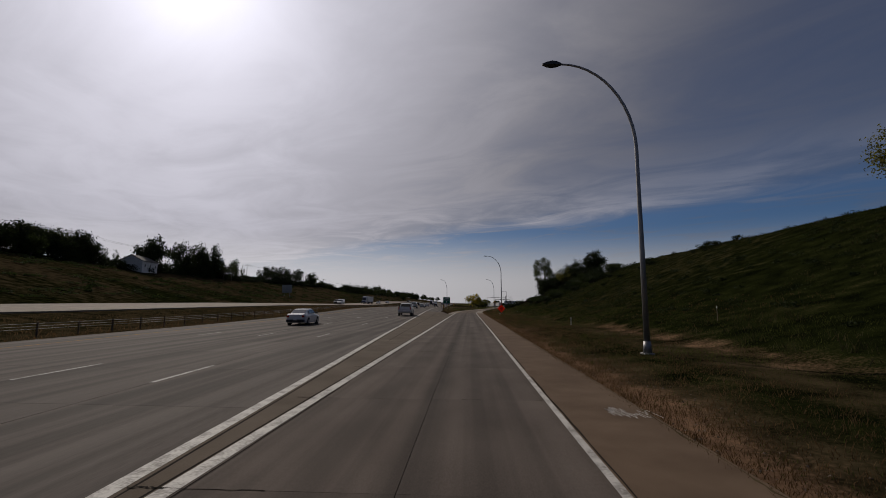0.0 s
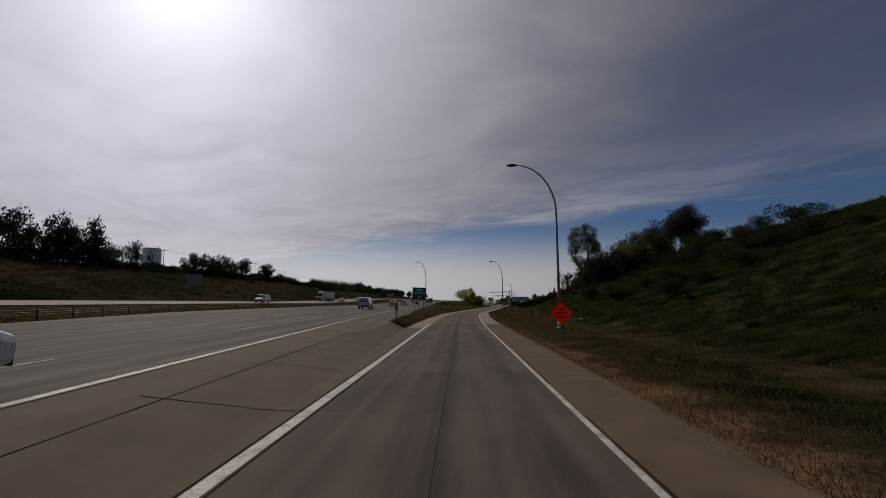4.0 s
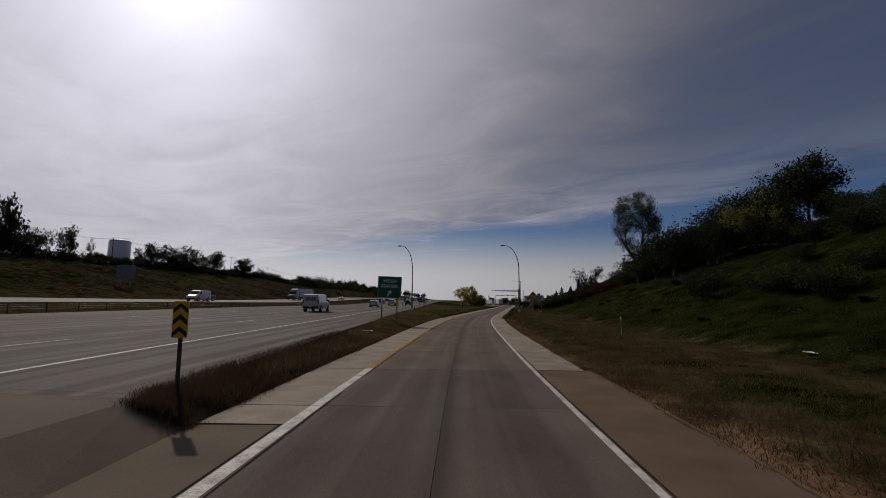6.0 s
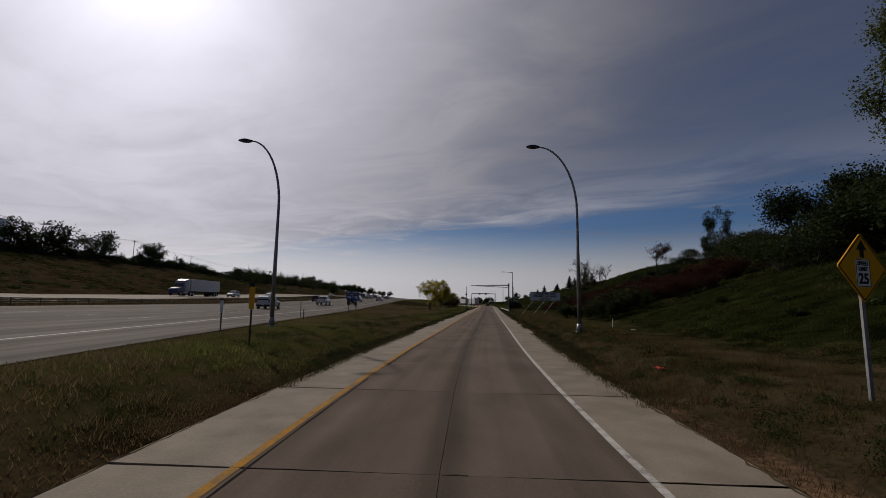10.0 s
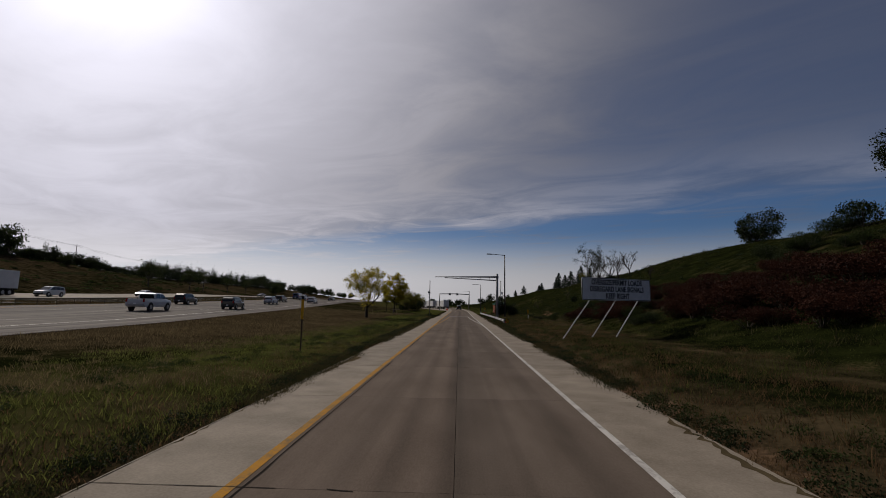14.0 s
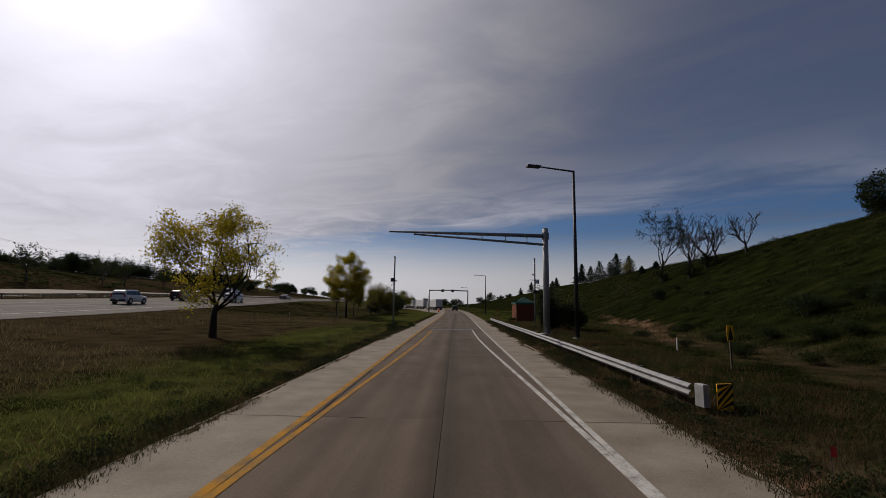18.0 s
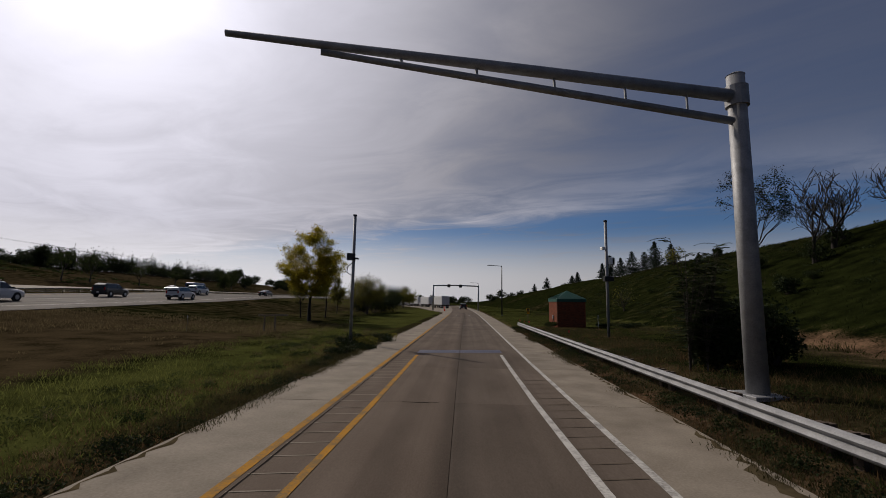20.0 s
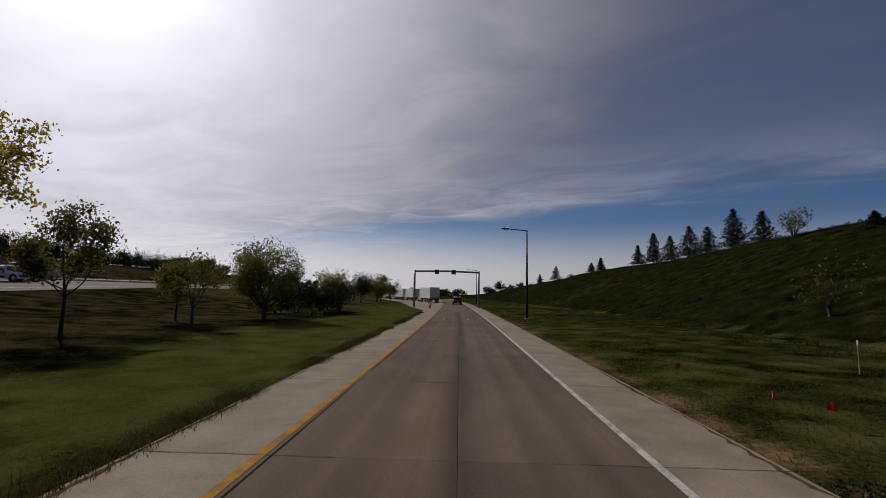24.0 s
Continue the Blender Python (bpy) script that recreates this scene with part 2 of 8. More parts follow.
HALF_LANE = 1.22
# base tones far below real grass: the bank's dimness is painted in
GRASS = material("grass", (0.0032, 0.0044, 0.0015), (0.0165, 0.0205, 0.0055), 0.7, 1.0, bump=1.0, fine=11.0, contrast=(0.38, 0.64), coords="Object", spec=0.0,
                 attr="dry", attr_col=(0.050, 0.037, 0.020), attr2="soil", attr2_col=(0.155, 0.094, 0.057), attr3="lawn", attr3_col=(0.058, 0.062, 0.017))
BLADE_GREEN = material("green_blades", (0.030, 0.037, 0.010), (0.077, 0.083, 0.022), 0.25, 0.8, spec=0.1, bump=0, random_tone=0.25, through_light=0.60)
# the green blades again, dimmed in colour to darken the bank
BLADE_BANK_DIM = material("dimmed_bank_blades", (0.012, 0.016, 0.004), (0.030, 0.034, 0.009), 0.25, 0.8, spec=0.05, bump=0, random_tone=0.25, through_light=0.4)
BLADE_DRY = material("dry_blades", (0.064, 0.039, 0.019), (0.140, 0.087, 0.043), 0.25, 0.9, spec=0.1, bump=0, random_tone=0.25, through_light=0.58)
BLADE_LAWN = material("lawn_blades", (0.046, 0.055, 0.014), (0.121, 0.129, 0.034), 0.22, 0.8, spec=0.1, bump=0, random_tone=0.3, through_light=0.62)
BLADE_DEAD = material("dead_grass_blades", (0.061, 0.048, 0.025), (0.147, 0.113, 0.059), 0.25, 0.9, spec=0.1, bump=0, random_tone=0.3, through_light=0.60)
BLADE_DARK = material("dark_weed_blades", (0.026, 0.028, 0.011), (0.068, 0.057, 0.024), 0.3, 0.8, spec=0.1, bump=0, random_tone=0.3, through_light=0.50)
GRAVEL = material("brown_gravel", (0.07, 0.052, 0.038), (0.21, 0.165, 0.125), 3.0, 0.95, spec=0.1, bump=0.2, random_tone=0.3)
BLADE_SCORCHED = material("scorched_blades", (0.040, 0.027, 0.016), (0.092, 0.062, 0.037), 0.25, 0.9, spec=0.05, bump=0, random_tone=0.3, through_light=0.4)
EDGE_SOIL = material("edge_soil", (0.045, 0.036, 0.020), (0.105, 0.080, 0.046), 1.6, 1.0, bump=1.0, fine=14.0, spec=0.0)
CONCRETE = material("shoulder_concrete", (0.135, 0.110, 0.082), (0.290, 0.248, 0.195), 1.3, 0.85, spec=0.15, bump=0.3, fine=34.0, contrast=(0.26, 0.74), random_tone=0.08)
LANE = material("lane_concrete", (0.088, 0.066, 0.050), (0.147, 0.114, 0.089), 1.1, 0.9, spec=0.07, bump=0.3, fine=50.0, stretch=(1.0, 0.35, 1), random_tone=0.06, streak=0.13, drip=HALF_LANE)
LANE_B = material("lane_concrete_stained", (0.083, 0.064, 0.049), (0.140, 0.111, 0.088), 1.1, 0.9, spec=0.07, bump=0.3, fine=50.0, stretch=(1.0, 0.35, 1), random_tone=0.06, streak=0.13, shift_x=5.3, drip=-HALF_LANE)
FREEWAY = material("freeway_concrete", (0.062, 0.052, 0.045), (0.122, 0.105, 0.092), 0.8, 0.85, spec=0.08, bump=0.25, fine=40.0, stretch=(1.5, 0.12, 1), random_tone=0.07, streak=0.28)
GORE = material("gore_concrete", (0.076, 0.058, 0.041), (0.130, 0.102, 0.075), 0.7, 0.9, spec=0.1, bump=0.3, fine=45.0, random_tone=0.05)
ASPHALT = material("brown_asphalt", (0.090, 0.060, 0.039), (0.150, 0.105, 0.071), 1.2, 0.95, spec=0.1, bump=0.5, fine=70.0)
OLD_LANE = material("old_lane_concrete", (0.062, 0.049, 0.040), (0.112, 0.090, 0.075), 1.1, 0.9, spec=0.12, bump=0.3, fine=50.0, stretch=(1.0, 0.35, 1), random_tone=0.06, streak=0.2, drip=HALF_LANE)
OLD_LANE_B = material("old_lane_concrete_stained", (0.059, 0.047, 0.039), (0.107, 0.087, 0.073), 1.1, 0.9, spec=0.12, bump=0.3, fine=50.0, stretch=(1.0, 0.35, 1), random_tone=0.06, streak=0.2, shift_x=5.3, drip=-HALF_LANE)
WHITE_LINE = material("white_road_paint", (0.20, 0.185, 0.165), (0.50, 0.48, 0.44), 3.0, 0.7, bump=0.1, fine=24.0, contrast=(0.36, 0.56))
FADED_LINE = material("faded_road_paint", (0.11, 0.10, 0.09), (0.33, 0.32, 0.30), 3.0, 0.7, bump=0.1, fine=30.0, contrast=(0.36, 0.6))
YELLOW_LINE = material("yellow_road_paint", (0.20, 0.130, 0.055), (0.40, 0.19, 0.018), 3.0, 0.9, spec=0.1, bump=0.1, fine=24.0, contrast=(0.38, 0.58))
SEALANT = plain("joint_sealant", (0.032, 0.028, 0.024), 1.0, 0.0, 0.0)
RAIL_STEEL = material("weathered_rail_steel", (0.18, 0.18, 0.185), (0.34, 0.34, 0.345), 3.0, 0.75, 0.25, 0.12, 40.0)
STEEL = material("galvanised_steel", (0.20, 0.20, 0.205), (0.36, 0.36, 0.365), 5.0, 0.6, 0.35, 0.08, 40.0)
POLE = material("pole_aluminium", (0.22, 0.22, 0.22), (0.38, 0.38, 0.38), 2.0, 0.5, 0.7, 0.05, 40.0)
DARK_METAL = plain("dark_metal", (0.05, 0.05, 0.055), 0.5, 0.5)
RUST = material("rusty_post_steel", (0.06, 0.045, 0.035), (0.14, 0.10, 0.07), 6.0, 0.8, 0.3, 0.2, 50.0)

# ---- shapes ----
class Shape:
    """Gathers faces for one mesh."""

    def __init__(self):
        self.v, self.f = [], []

    def add(self, verts, faces):
        k = len(self.v)
        self.v += [tuple(v) for v in verts]
        self.f += [tuple(i + k for i in f) for f in faces]
        return self

    def box(self, x0, x1, y0, y1, z0, z1, m=None):
        vs = [Vector((x, y, z)) for z in (z0, z1) for y in (y0, y1) for x in (x0, x1)]
        if m:
            vs = [m @ v for v in vs]
        return self.add(vs, [(0, 2, 3, 1), (4, 5, 7, 6), (0, 1, 5, 4), (2, 6, 7, 3), (0, 4, 6, 2), (1, 3, 7, 5)])

    def slab(self, w, d, h, c=0.01, z=0.0):
        """A block with its top edges taken off, centred in x and y, its foot at z."""
        a, b = w / 2, d / 2
        rings = [(a, b, z), (a, b, z + h - c), (a - c, b - c, z + h)]
        vs = [(sx * x, sy * y, k) for x, y, k in rings for sx, sy in ((-1, -1), (1, -1), (1, 1), (-1, 1))]
        fs = [(3, 2, 1, 0), (8, 9, 10, 11)]
        for r in (0, 4):
            fs += [(r + i, r + (i + 1) % 4, r + 4 + (i + 1) % 4, r + 4 + i) for i in range(4)]
        return self.add(vs, fs)

    def tube(self, pts, radii, n=8, caps=True):
        """A round bar through points, with a radius at each."""
        pts = [Vector(p) for p in pts]
        if isinstance(radii, (int, float)):
            radii = [radii] * len(pts)
        vs, fs = [], []
        side = None
        for i, p in enumerate(pts):
            d = (pts[min(i + 1, len(pts) - 1)] - pts[max(i - 1, 0)]).normalized()
            if side is None:
                side = d.orthogonal().normalized()
            else:
                side = (side - d * side.dot(d))
                side = side.normalized() if side.length > 1e-5 else d.orthogonal().normalized()
            other = d.cross(side)
            for k in range(n):
                a = 2 * math.pi * k / n
                vs.append(p + (side * math.cos(a) + other * math.sin(a)) * radii[i])
        for i in range(len(pts) - 1):
            for k in range(n):
                fs.append((i * n + k, i * n + (k + 1) % n, (i + 1) * n + (k + 1) % n, (i + 1) * n + k))
        if caps:
            fs.append(tuple(range(n - 1, -1, -1)))
            fs.append(tuple((len(pts) - 1) * n + k for k in range(n)))
        return self.add(vs, fs)

    def prism(self, outline, y0, y1, axis="y", inset=0.0):
        """An outline in two directions drawn out along the third."""
        n = len(outline)
        vs = []
        for t in (y0, y1):
            for a, b in outline:
                vs.append({"y": (a, t, b), "x": (t, a, b), "z": (a, b, t)}[axis])
        fs = [tuple(range(n)), tuple(range(2 * n - 1, n - 1, -1))]
        fs += [(i, i + n, (i + 1) % n + n, (i + 1) % n) for i in range(n)]
        return self.add(vs, fs)

    def mesh(self, name, mat, smooth=False):
        me = bpy.data.meshes.new(name)
        me.from_pydata(self.v, [], self.f)
        me.materials.append(mat)
        if smooth:
            me.polygons.foreach_set("use_smooth", [True] * len(me.polygons))
        bm = bmesh.new()
        bm.from_mesh(me)
        bmesh.ops.recalc_face_normals(bm, faces=bm.faces)
        bm.to_mesh(me)
        bm.free()
        return me


def part(name, shape, mat, parent, label="", smooth=False, m=None):
    ob = new(name, shape.mesh(name, mat, smooth))
    ob.parent = parent
    if m is not None:
        ob.matrix_basis = m
    return tagged(ob, label=label)


def thing(name, x, y, z, turn=0.0, label="", category="", group="", kind=""):
    ob = new(name)
    ob.matrix_basis = pose(x, y, z, 0, 0, turn)
    return tagged(ob, label, category, group, kind)


def solid(name, shape, mat, label="", category="", group="", kind="structure", smooth=False):
    return tagged(new(name, shape.mesh(name, mat, smooth)), label, category, group, kind)


def curve_of(*knots):
    """A smooth line through (along, value) pairs."""
    k = np.array([a for a, _ in knots], float)
    v = np.array([b for _, b in knots], float)
    g = np.gradient(v, k)

    def at(y):
        y = np.asarray(y, float)
        j = np.clip(np.searchsorted(k, y, side="right") - 1, 0, len(k) - 2)
        h = k[j + 1] - k[j]
        u = np.clip((y - k[j]) / h, -0.5, 1.5)
        r = (2 * u**3 - 3 * u**2 + 1) * v[j] + (u**3 - 2 * u * u + u) * h * g[j] + (3 * u * u - 2 * u**3) * v[j + 1] + (u**3 - u * u) * h * g[j + 1]
        r = np.where(y < k[0], v[0] + (y - k[0]) * g[0], r)
        return np.where(y > k[-1], v[-1] + (y - k[-1]) * g[-1], r)

    return at


def level_of(*knots):
    k, v = [a for a, _ in knots], [b for _, b in knots]
    return lambda y: np.interp(y, k, v)


# middle of the ramp's lane, the freeway's edge line, and their heights
ramp_x = curve_of((-73.8, -1.7), (-36.9, -1.15), (6.15, -0.66), (36.9, 0.05), (76.26, 0.9), (109.47, 1.8), (142.06, 3.95), (174.04, 8.65), (205.41, 13.6), (224.47, 16.65), (249.07, 20.5), (273.68, 24.5), (307.5, 29.9), (344.4, 35.3), (393.6, 41.5), (467.4, 49.0))
free_x = curve_of((-73.8, -1.6), (0, -3.55), (38.74, -5.4), (67.65, -6.4), (102.09, -7.7), (123, -8.5), (153.75, -9.8), (184.5, -10.8), (215.25, -11.4), (258.3, -11.2), (307.5, -9.5), (369, -4.0), (461.25, 8.0), (615, 32.0))
free_z = level_of((0, 0.0), (38.74, 0.05), (67.65, 0.3), (102.09, 0.55), (153.75, 0.6), (215.25, 0.5), (258.3, 1.0), (301.35, 1.8), (325.95, 2.5), (430.5, 3.2), (738, 3.5))
lift = level_of((61.5, 0.15), (104.55, 0.6), (307.5, 0.7))
crest_z = level_of((-123, 13.0), (46.12, 13.9), (92.25, 14.8), (141.45, 14.0), (172.2, 12.2), (202.95, 12.4), (239.85, 13.4), (276.75, 12.9), (301.35, 12.3), (338.25, 11.6), (369, 11.6), (405.9, 11.2), (452.02, 9.8), (661.12, 5.0), (922.5, 3.0))
foot_u = level_of((0, 11.0), (92.25, 11.5), (153.75, 11.0), (215.25, 11.5), (258.3, 16.0), (307.5, 18.0))
HALF = 2.45  # half the lane
NOSE = 97.7  # where the grass between ramp and freeway begins
SHOULDER = 3.9  # paved width beside the freeway's edge line
LEFT, RIGHT = 4.05, 3.95  # pavement edges of the ramp


flat_w = level_of((55.35, 0.0), (NOSE, SHOULDER))  # level strip of the gore beside the freeway
flat_r = level_of((55.35, 0.03), (NOSE, LEFT - HALF))  # level strip of the gore beside the ramp
left_edge = level_of((307.5, LEFT), (325.95, 4.4), (344.4, 8.0), (393.6, 15.0), (467.4, 30.0), (504.3, 36.0), (504.92, LEFT))

verge = level_of((0, 0.05), (36.9, 0.3), (92.25, 0.1), (123, 0.35), (166.05, 0.55), (209.1, 0.3), (227.55, 0.3), (246, 0.5), (261.38, 0.3), (276.75, 0.1))


def step(a, b, x):
    t = np.clip((x - a) / (b - a), 0, 1)
    return t * t * (3 - 2 * t)


def waves(x, y, scale, seed):
    r = np.random.RandomState(seed)
    s = np.zeros_like(x, dtype=float)
    for i in range(7):
        a = r.uniform(0, 6.28)
        k = (0.6 + 0.25 * i) / scale
        s += np.sin((x * math.cos(a) + y * math.sin(a)) * k + r.uniform(0, 6.28)) / (1 + 0.35 * i)
    return s / 3.0


def ground_z(x, y):
    x, y = np.asarray(x, float), np.asarray(y, float)
    u, e = x - ramp_x(y), x - free_x(y)
    fz, lf = free_z(y), lift(y)
    far = step(492, 984, y)
    # right of the ramp: verge, ditch, hillside
    f, c = foot_u(y), crest_z(y)
    ditch = -0.06 + verge(y) * step(4.1, 6.8, u)
    rise = np.clip((u - f) / (45.0 - f), 0, 1)
    hill = c * (rise ** 1.12 * (1 - 0.12 * rise ** 6))
    hill = hill + (0.22 * waves(x, y, 3.0, 3) + 0.5 * waves(x, y, 14.0, 4)) * step(f, f + 10, u)
    right = ditch + hill + 3.0 * step(45, 160, u) + 4.5 * step(45, 80, u) * step(239.85, 264.45, y) * step(319.8, 295.2, y)
    # between ramp and freeway
    fr_edge = free_x(y) + SHOULDER - 0.9
    rl = ramp_x(y) - left_edge(y)
    wide = np.maximum(rl - fr_edge, 0.01)
    t = np.clip((rl - x) / np.maximum(wide - 0.9, 0.01), 0, 1)
    open_ = step(NOSE, NOSE + 18.45, y)
    between = (1 - t) * -0.06 + t * (fz - 0.14) - 4 * t * (1 - t) * 0.018 * np.clip(wide - 6, 0, 40) * open_ 
    between = between + 0.42 * step(0.3, 3.0, rl - x) * step(1.0, 0.6, t) * step(113.77, 132.22, y) * step(215.25, 178.35, y)
    between = between + 0.12 * step(NOSE + 7.0, NOSE, y) * 4 * t * (1 - t)
    between = between + 0.08 * waves(x, y, 2.5, 8) * step(0.5, 3, rl - x) * step(1.0, 0.8, t) * open_
    # freeway bed, median, other carriageway, far hillside
    bed = fz - 0.06 + lf * np.clip(-e / 17.0, 0, 1) - 0.035 * np.clip(e, 0, 4)
    med0 = fz + lf - 0.1
    opp = fz + 1.25
    m = np.clip((-17.0 - e) / 16.0, 0, 1)
    median = med0 * (1 - m) + (opp - 0.1) * m - 0.5 * np.sin(np.pi * m)
    other = opp - 0.12 + 0.55 * np.clip((-33 - e) / 17.0, 0, 1)
    h = np.clip((-53.0 - e) / 55.0, 0, 1)
    bank = opp + 0.4 + (12.6 + 1.8 * step(159.9, 73.8, y) - 4.5 * step(330.0, 410.0, y) + 0.5 * step(195.0, 250.0, y)) * (h ** 1.05) + (0.25 * waves(x, y, 4.0, 5) + 0.6 * waves(x, y, 20.0, 6)) * step(0.05, 0.3, h)
    bank = bank + 2.0 * step(-110, -260, e)
    left = np.where(e > 0, bed, np.where(e > -17.0, bed, np.where(e > -33, median, np.where(e > -52, other, bank))))
    z = np.where(u > RIGHT - 0.2, right, np.where(u > -left_edge(y), -0.16, np.where(x > fr_edge, between, left)))
    ra = ramp_x(y) - HALF - flat_r(y)
    g = np.clip((ra - x) / np.maximum(ra - free_x(y) - flat_w(y), 0.1), 0, 1)
    z = np.where((y < NOSE - 0.25) & (u < -HALF + 0.2) & (e > -0.4), g * fz - 0.24, z)
    return z * (1 - far) + 3.0 * far


def gz(x, y):
    return float(ground_z(np.array([x]), np.array([y]))[0])


def build_ground():
    us = np.concatenate([[-2500, -1500, -900, -600, -420], np.arange(-320, -120, 8.0), np.arange(-120, -62, 3.0), np.arange(-62, -22, 1.5), np.arange(-22, -4.2, 0.8), [-4.05, -3.8, 0, 3.7, 3.95], np.arange(4.4, 30, 0.7), np.arange(30, 62, 1.2), np.arange(63, 140, 5.0), [160, 200, 260, 360, 520, 800, 1300, 2500]])
    ys = np.concatenate([[-1500, -800, -400, -160], np.arange(-92, -12, 4.0), np.arange(-12, 320, 1.0), np.arange(320, 470, 3.0), np.arange(470, 1050, 18.0), [1200, 1450, 1800, 2300, 3000, 4200]])
    U, Y = np.meshgrid(us, ys)
    X = U + ramp_x(np.clip(Y, -92, 553))
    Z = ground_z(X, Y)
    nx, ny = len(us), len(ys)
    idx = np.arange(nx * ny).reshape(ny, nx)
    quads = np.stack([idx[:-1, :-1], idx[:-1, 1:], idx[1:, 1:], idx[1:, :-1]], -1).reshape(-1, 4)
    me = bpy.data.meshes.new("ground")
    me.from_pydata(np.stack([X, Y, Z], -1).reshape(-1, 3).tolist(), [], quads.tolist())
    me.polygons.foreach_set("use_smooth", [True] * len(me.polygons))
    # dry grass along the pavement and in the ditch, bare soil at the hill's foot
    e = X - free_x(Y)
    f = foot_u(Y)
    w1 = waves(X, Y, 5.0, 21)
    dry = np.maximum(np.exp(-((U - 4.8) / 2.0) ** 2) * (0.75 - 0.5 * step(264.0, 276.0, Y)), np.exp(-((U - f + 1.5) / 2.4) ** 2) * (0.65 - 0.5 * step(268.0, 280.0, Y)))
    dry = np.maximum(dry, np.exp(-((U + 4.7) / 1.0) ** 2) * 0.7)
    dry = np.maximum(dry, 0.75 * step(27.68, 0, Y - NOSE) * (U < -3.5) * (e > 2))
    dry = np.maximum(dry, 0.62 * step(-10, -16, U) * (e > 1) * step(184.5, 221.4, Y) * step(289.05, 264.45, Y))
    dry = np.maximum(dry, (0.42 + 0.25 * step(150.0, 130.0, Y)) * (U < -4) * (e > 2) * step(105.0, 112.0, Y) * step(215.25, 184.5, Y))
    dry = np.maximum(dry, 0.5 * step(4.0, 5.0, U) * step(12.5, 10.5, U) * step(92.25, 107.62, Y) * step(161.13, 138.38, Y))
    dry = np.maximum(dry, 0.8 * step(-9, -13, U + 2 * w1) * (e > 1) * step(184.5, 202.95, Y) * step(277.98, 270.6, Y))
    dry = np.maximum(dry, 0.55 * (e < -17) * (e > -34))
    dry = np.maximum(dry, (0.42 + 0.16 * step(116.85, 166.05, Y) + 0.18 * w1) * (e < -52))
    dry = np.maximum(dry, (0.16 + 0.2 * waves(X, Y, 9.0, 25)) * (U > f))
    dry = np.maximum(dry, 0.45 * step(-10, -15, U + 2 * w1) * (e > 1) * step(255.0, 270.0, Y))
    dry = dry * (1 - 0.8 * step(264.45, 279.82, Y) * (U < 0) * (U > -9)) + 0.16 * w1
    soil = np.exp(-((U - f - 0.2) / 1.1) ** 2) * (0.55 + 0.5 * w1) * (0.25 + 0.75 * step(92.25, 36.9, Y) + 0.5 * step(246, 262, Y) * step(276, 270, Y))
    soil = np.maximum(soil, np.exp(-((U - 4.3) / 0.9) ** 2) * step(107.62, 92.25, Y) * 0.95)
    soil = np.maximum(soil, 0.5 * np.exp(-((U - 4.3) / 0.5) ** 2))
    # a worn track along the foot of the bank
    track = level_of((233.7, 9.5), (239.85, 11.5), (252.15, 15.8), (263.22, 17.6), (272.44, 19.3), (285.36, 19.0), (319.8, 19.0))(Y)
    soil = np.maximum(soil, np.exp(-((U - track) / (0.9 + 0.6 * step(264.45, 246, Y) + 0.4 * w1)) ** 2) * (0.55 + 0.3 * w1) * step(233.7, 238.62, Y) * step(279.0, 271.0, Y))
    lawn = 0.75 * (U < 0) * (e > 1) * step(-3.0, -6.0, U) + (0.15 + 0.3 * step(255.0, 270.0, Y)) * (U > 0) * (U < f + 1) + 0.12 * w1
    lawn = lawn * (1 - 0.85 * step(-8.5, -13.0, U + 1.5 * w1) * step(178.0, 195.0, Y) * step(330.0, 315.0, Y)) + 0.25 * step(264.45, 282.9, Y) * (U < 0) * (U > -10) * (e > 1)
    for nm, val in (("dry", dry), ("soil", soil), ("lawn", lawn)):
        at = me.attributes.new(nm, "FLOAT", "POINT")
        at.data.foreach_set("value", np.clip(val, 0, 1).astype(np.float32).reshape(-1))
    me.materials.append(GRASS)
    ob = new("ground", me)
    tagged(ob, "rough grassy ground with cut banks, dry verges and patches of bare soil", "ground", kind="structure")


build_ground()


def at_ramp(y, u, z=0.0):
    return Vector((float(ramp_x(y)) + u, y, z))


def at_joint(y, u, z=0.0):
    """A point on the line square to the ramp that crosses its middle at y."""
    k = float(ramp_x(y + 3) - ramp_x(y - 3)) / 6
    c = 1 / math.sqrt(1 + k * k)
    return Vector((float(ramp_x(y)) + u * c, y - u * k * c, z))


def at_free(y, e, z=0.0):
    return Vector((float(free_x(y)) + e, y, float(free_z(y)) + float(lift(y)) * min(max(-e / 17.0, 0), 1) - 0.03 * max(e, 0.0) + z))


def at_gore(y, u, z=0.0):
    """A point on the sloping pavement between ramp and freeway."""
    x, ra, fb = float(ramp_x(y)) + u, float(ramp_x(y)) - HALF - float(flat_r(y)), float(flat_w(y))
    low = at_free(y, fb)
    if x <= low.x:
        return at_free(y, x - float(free_x(y)), z)
    g = min(max((ra - x) / max(ra - low.x, 0.05), 0.0), 1.0)
    return Vector((x, y, g * low.z + z))


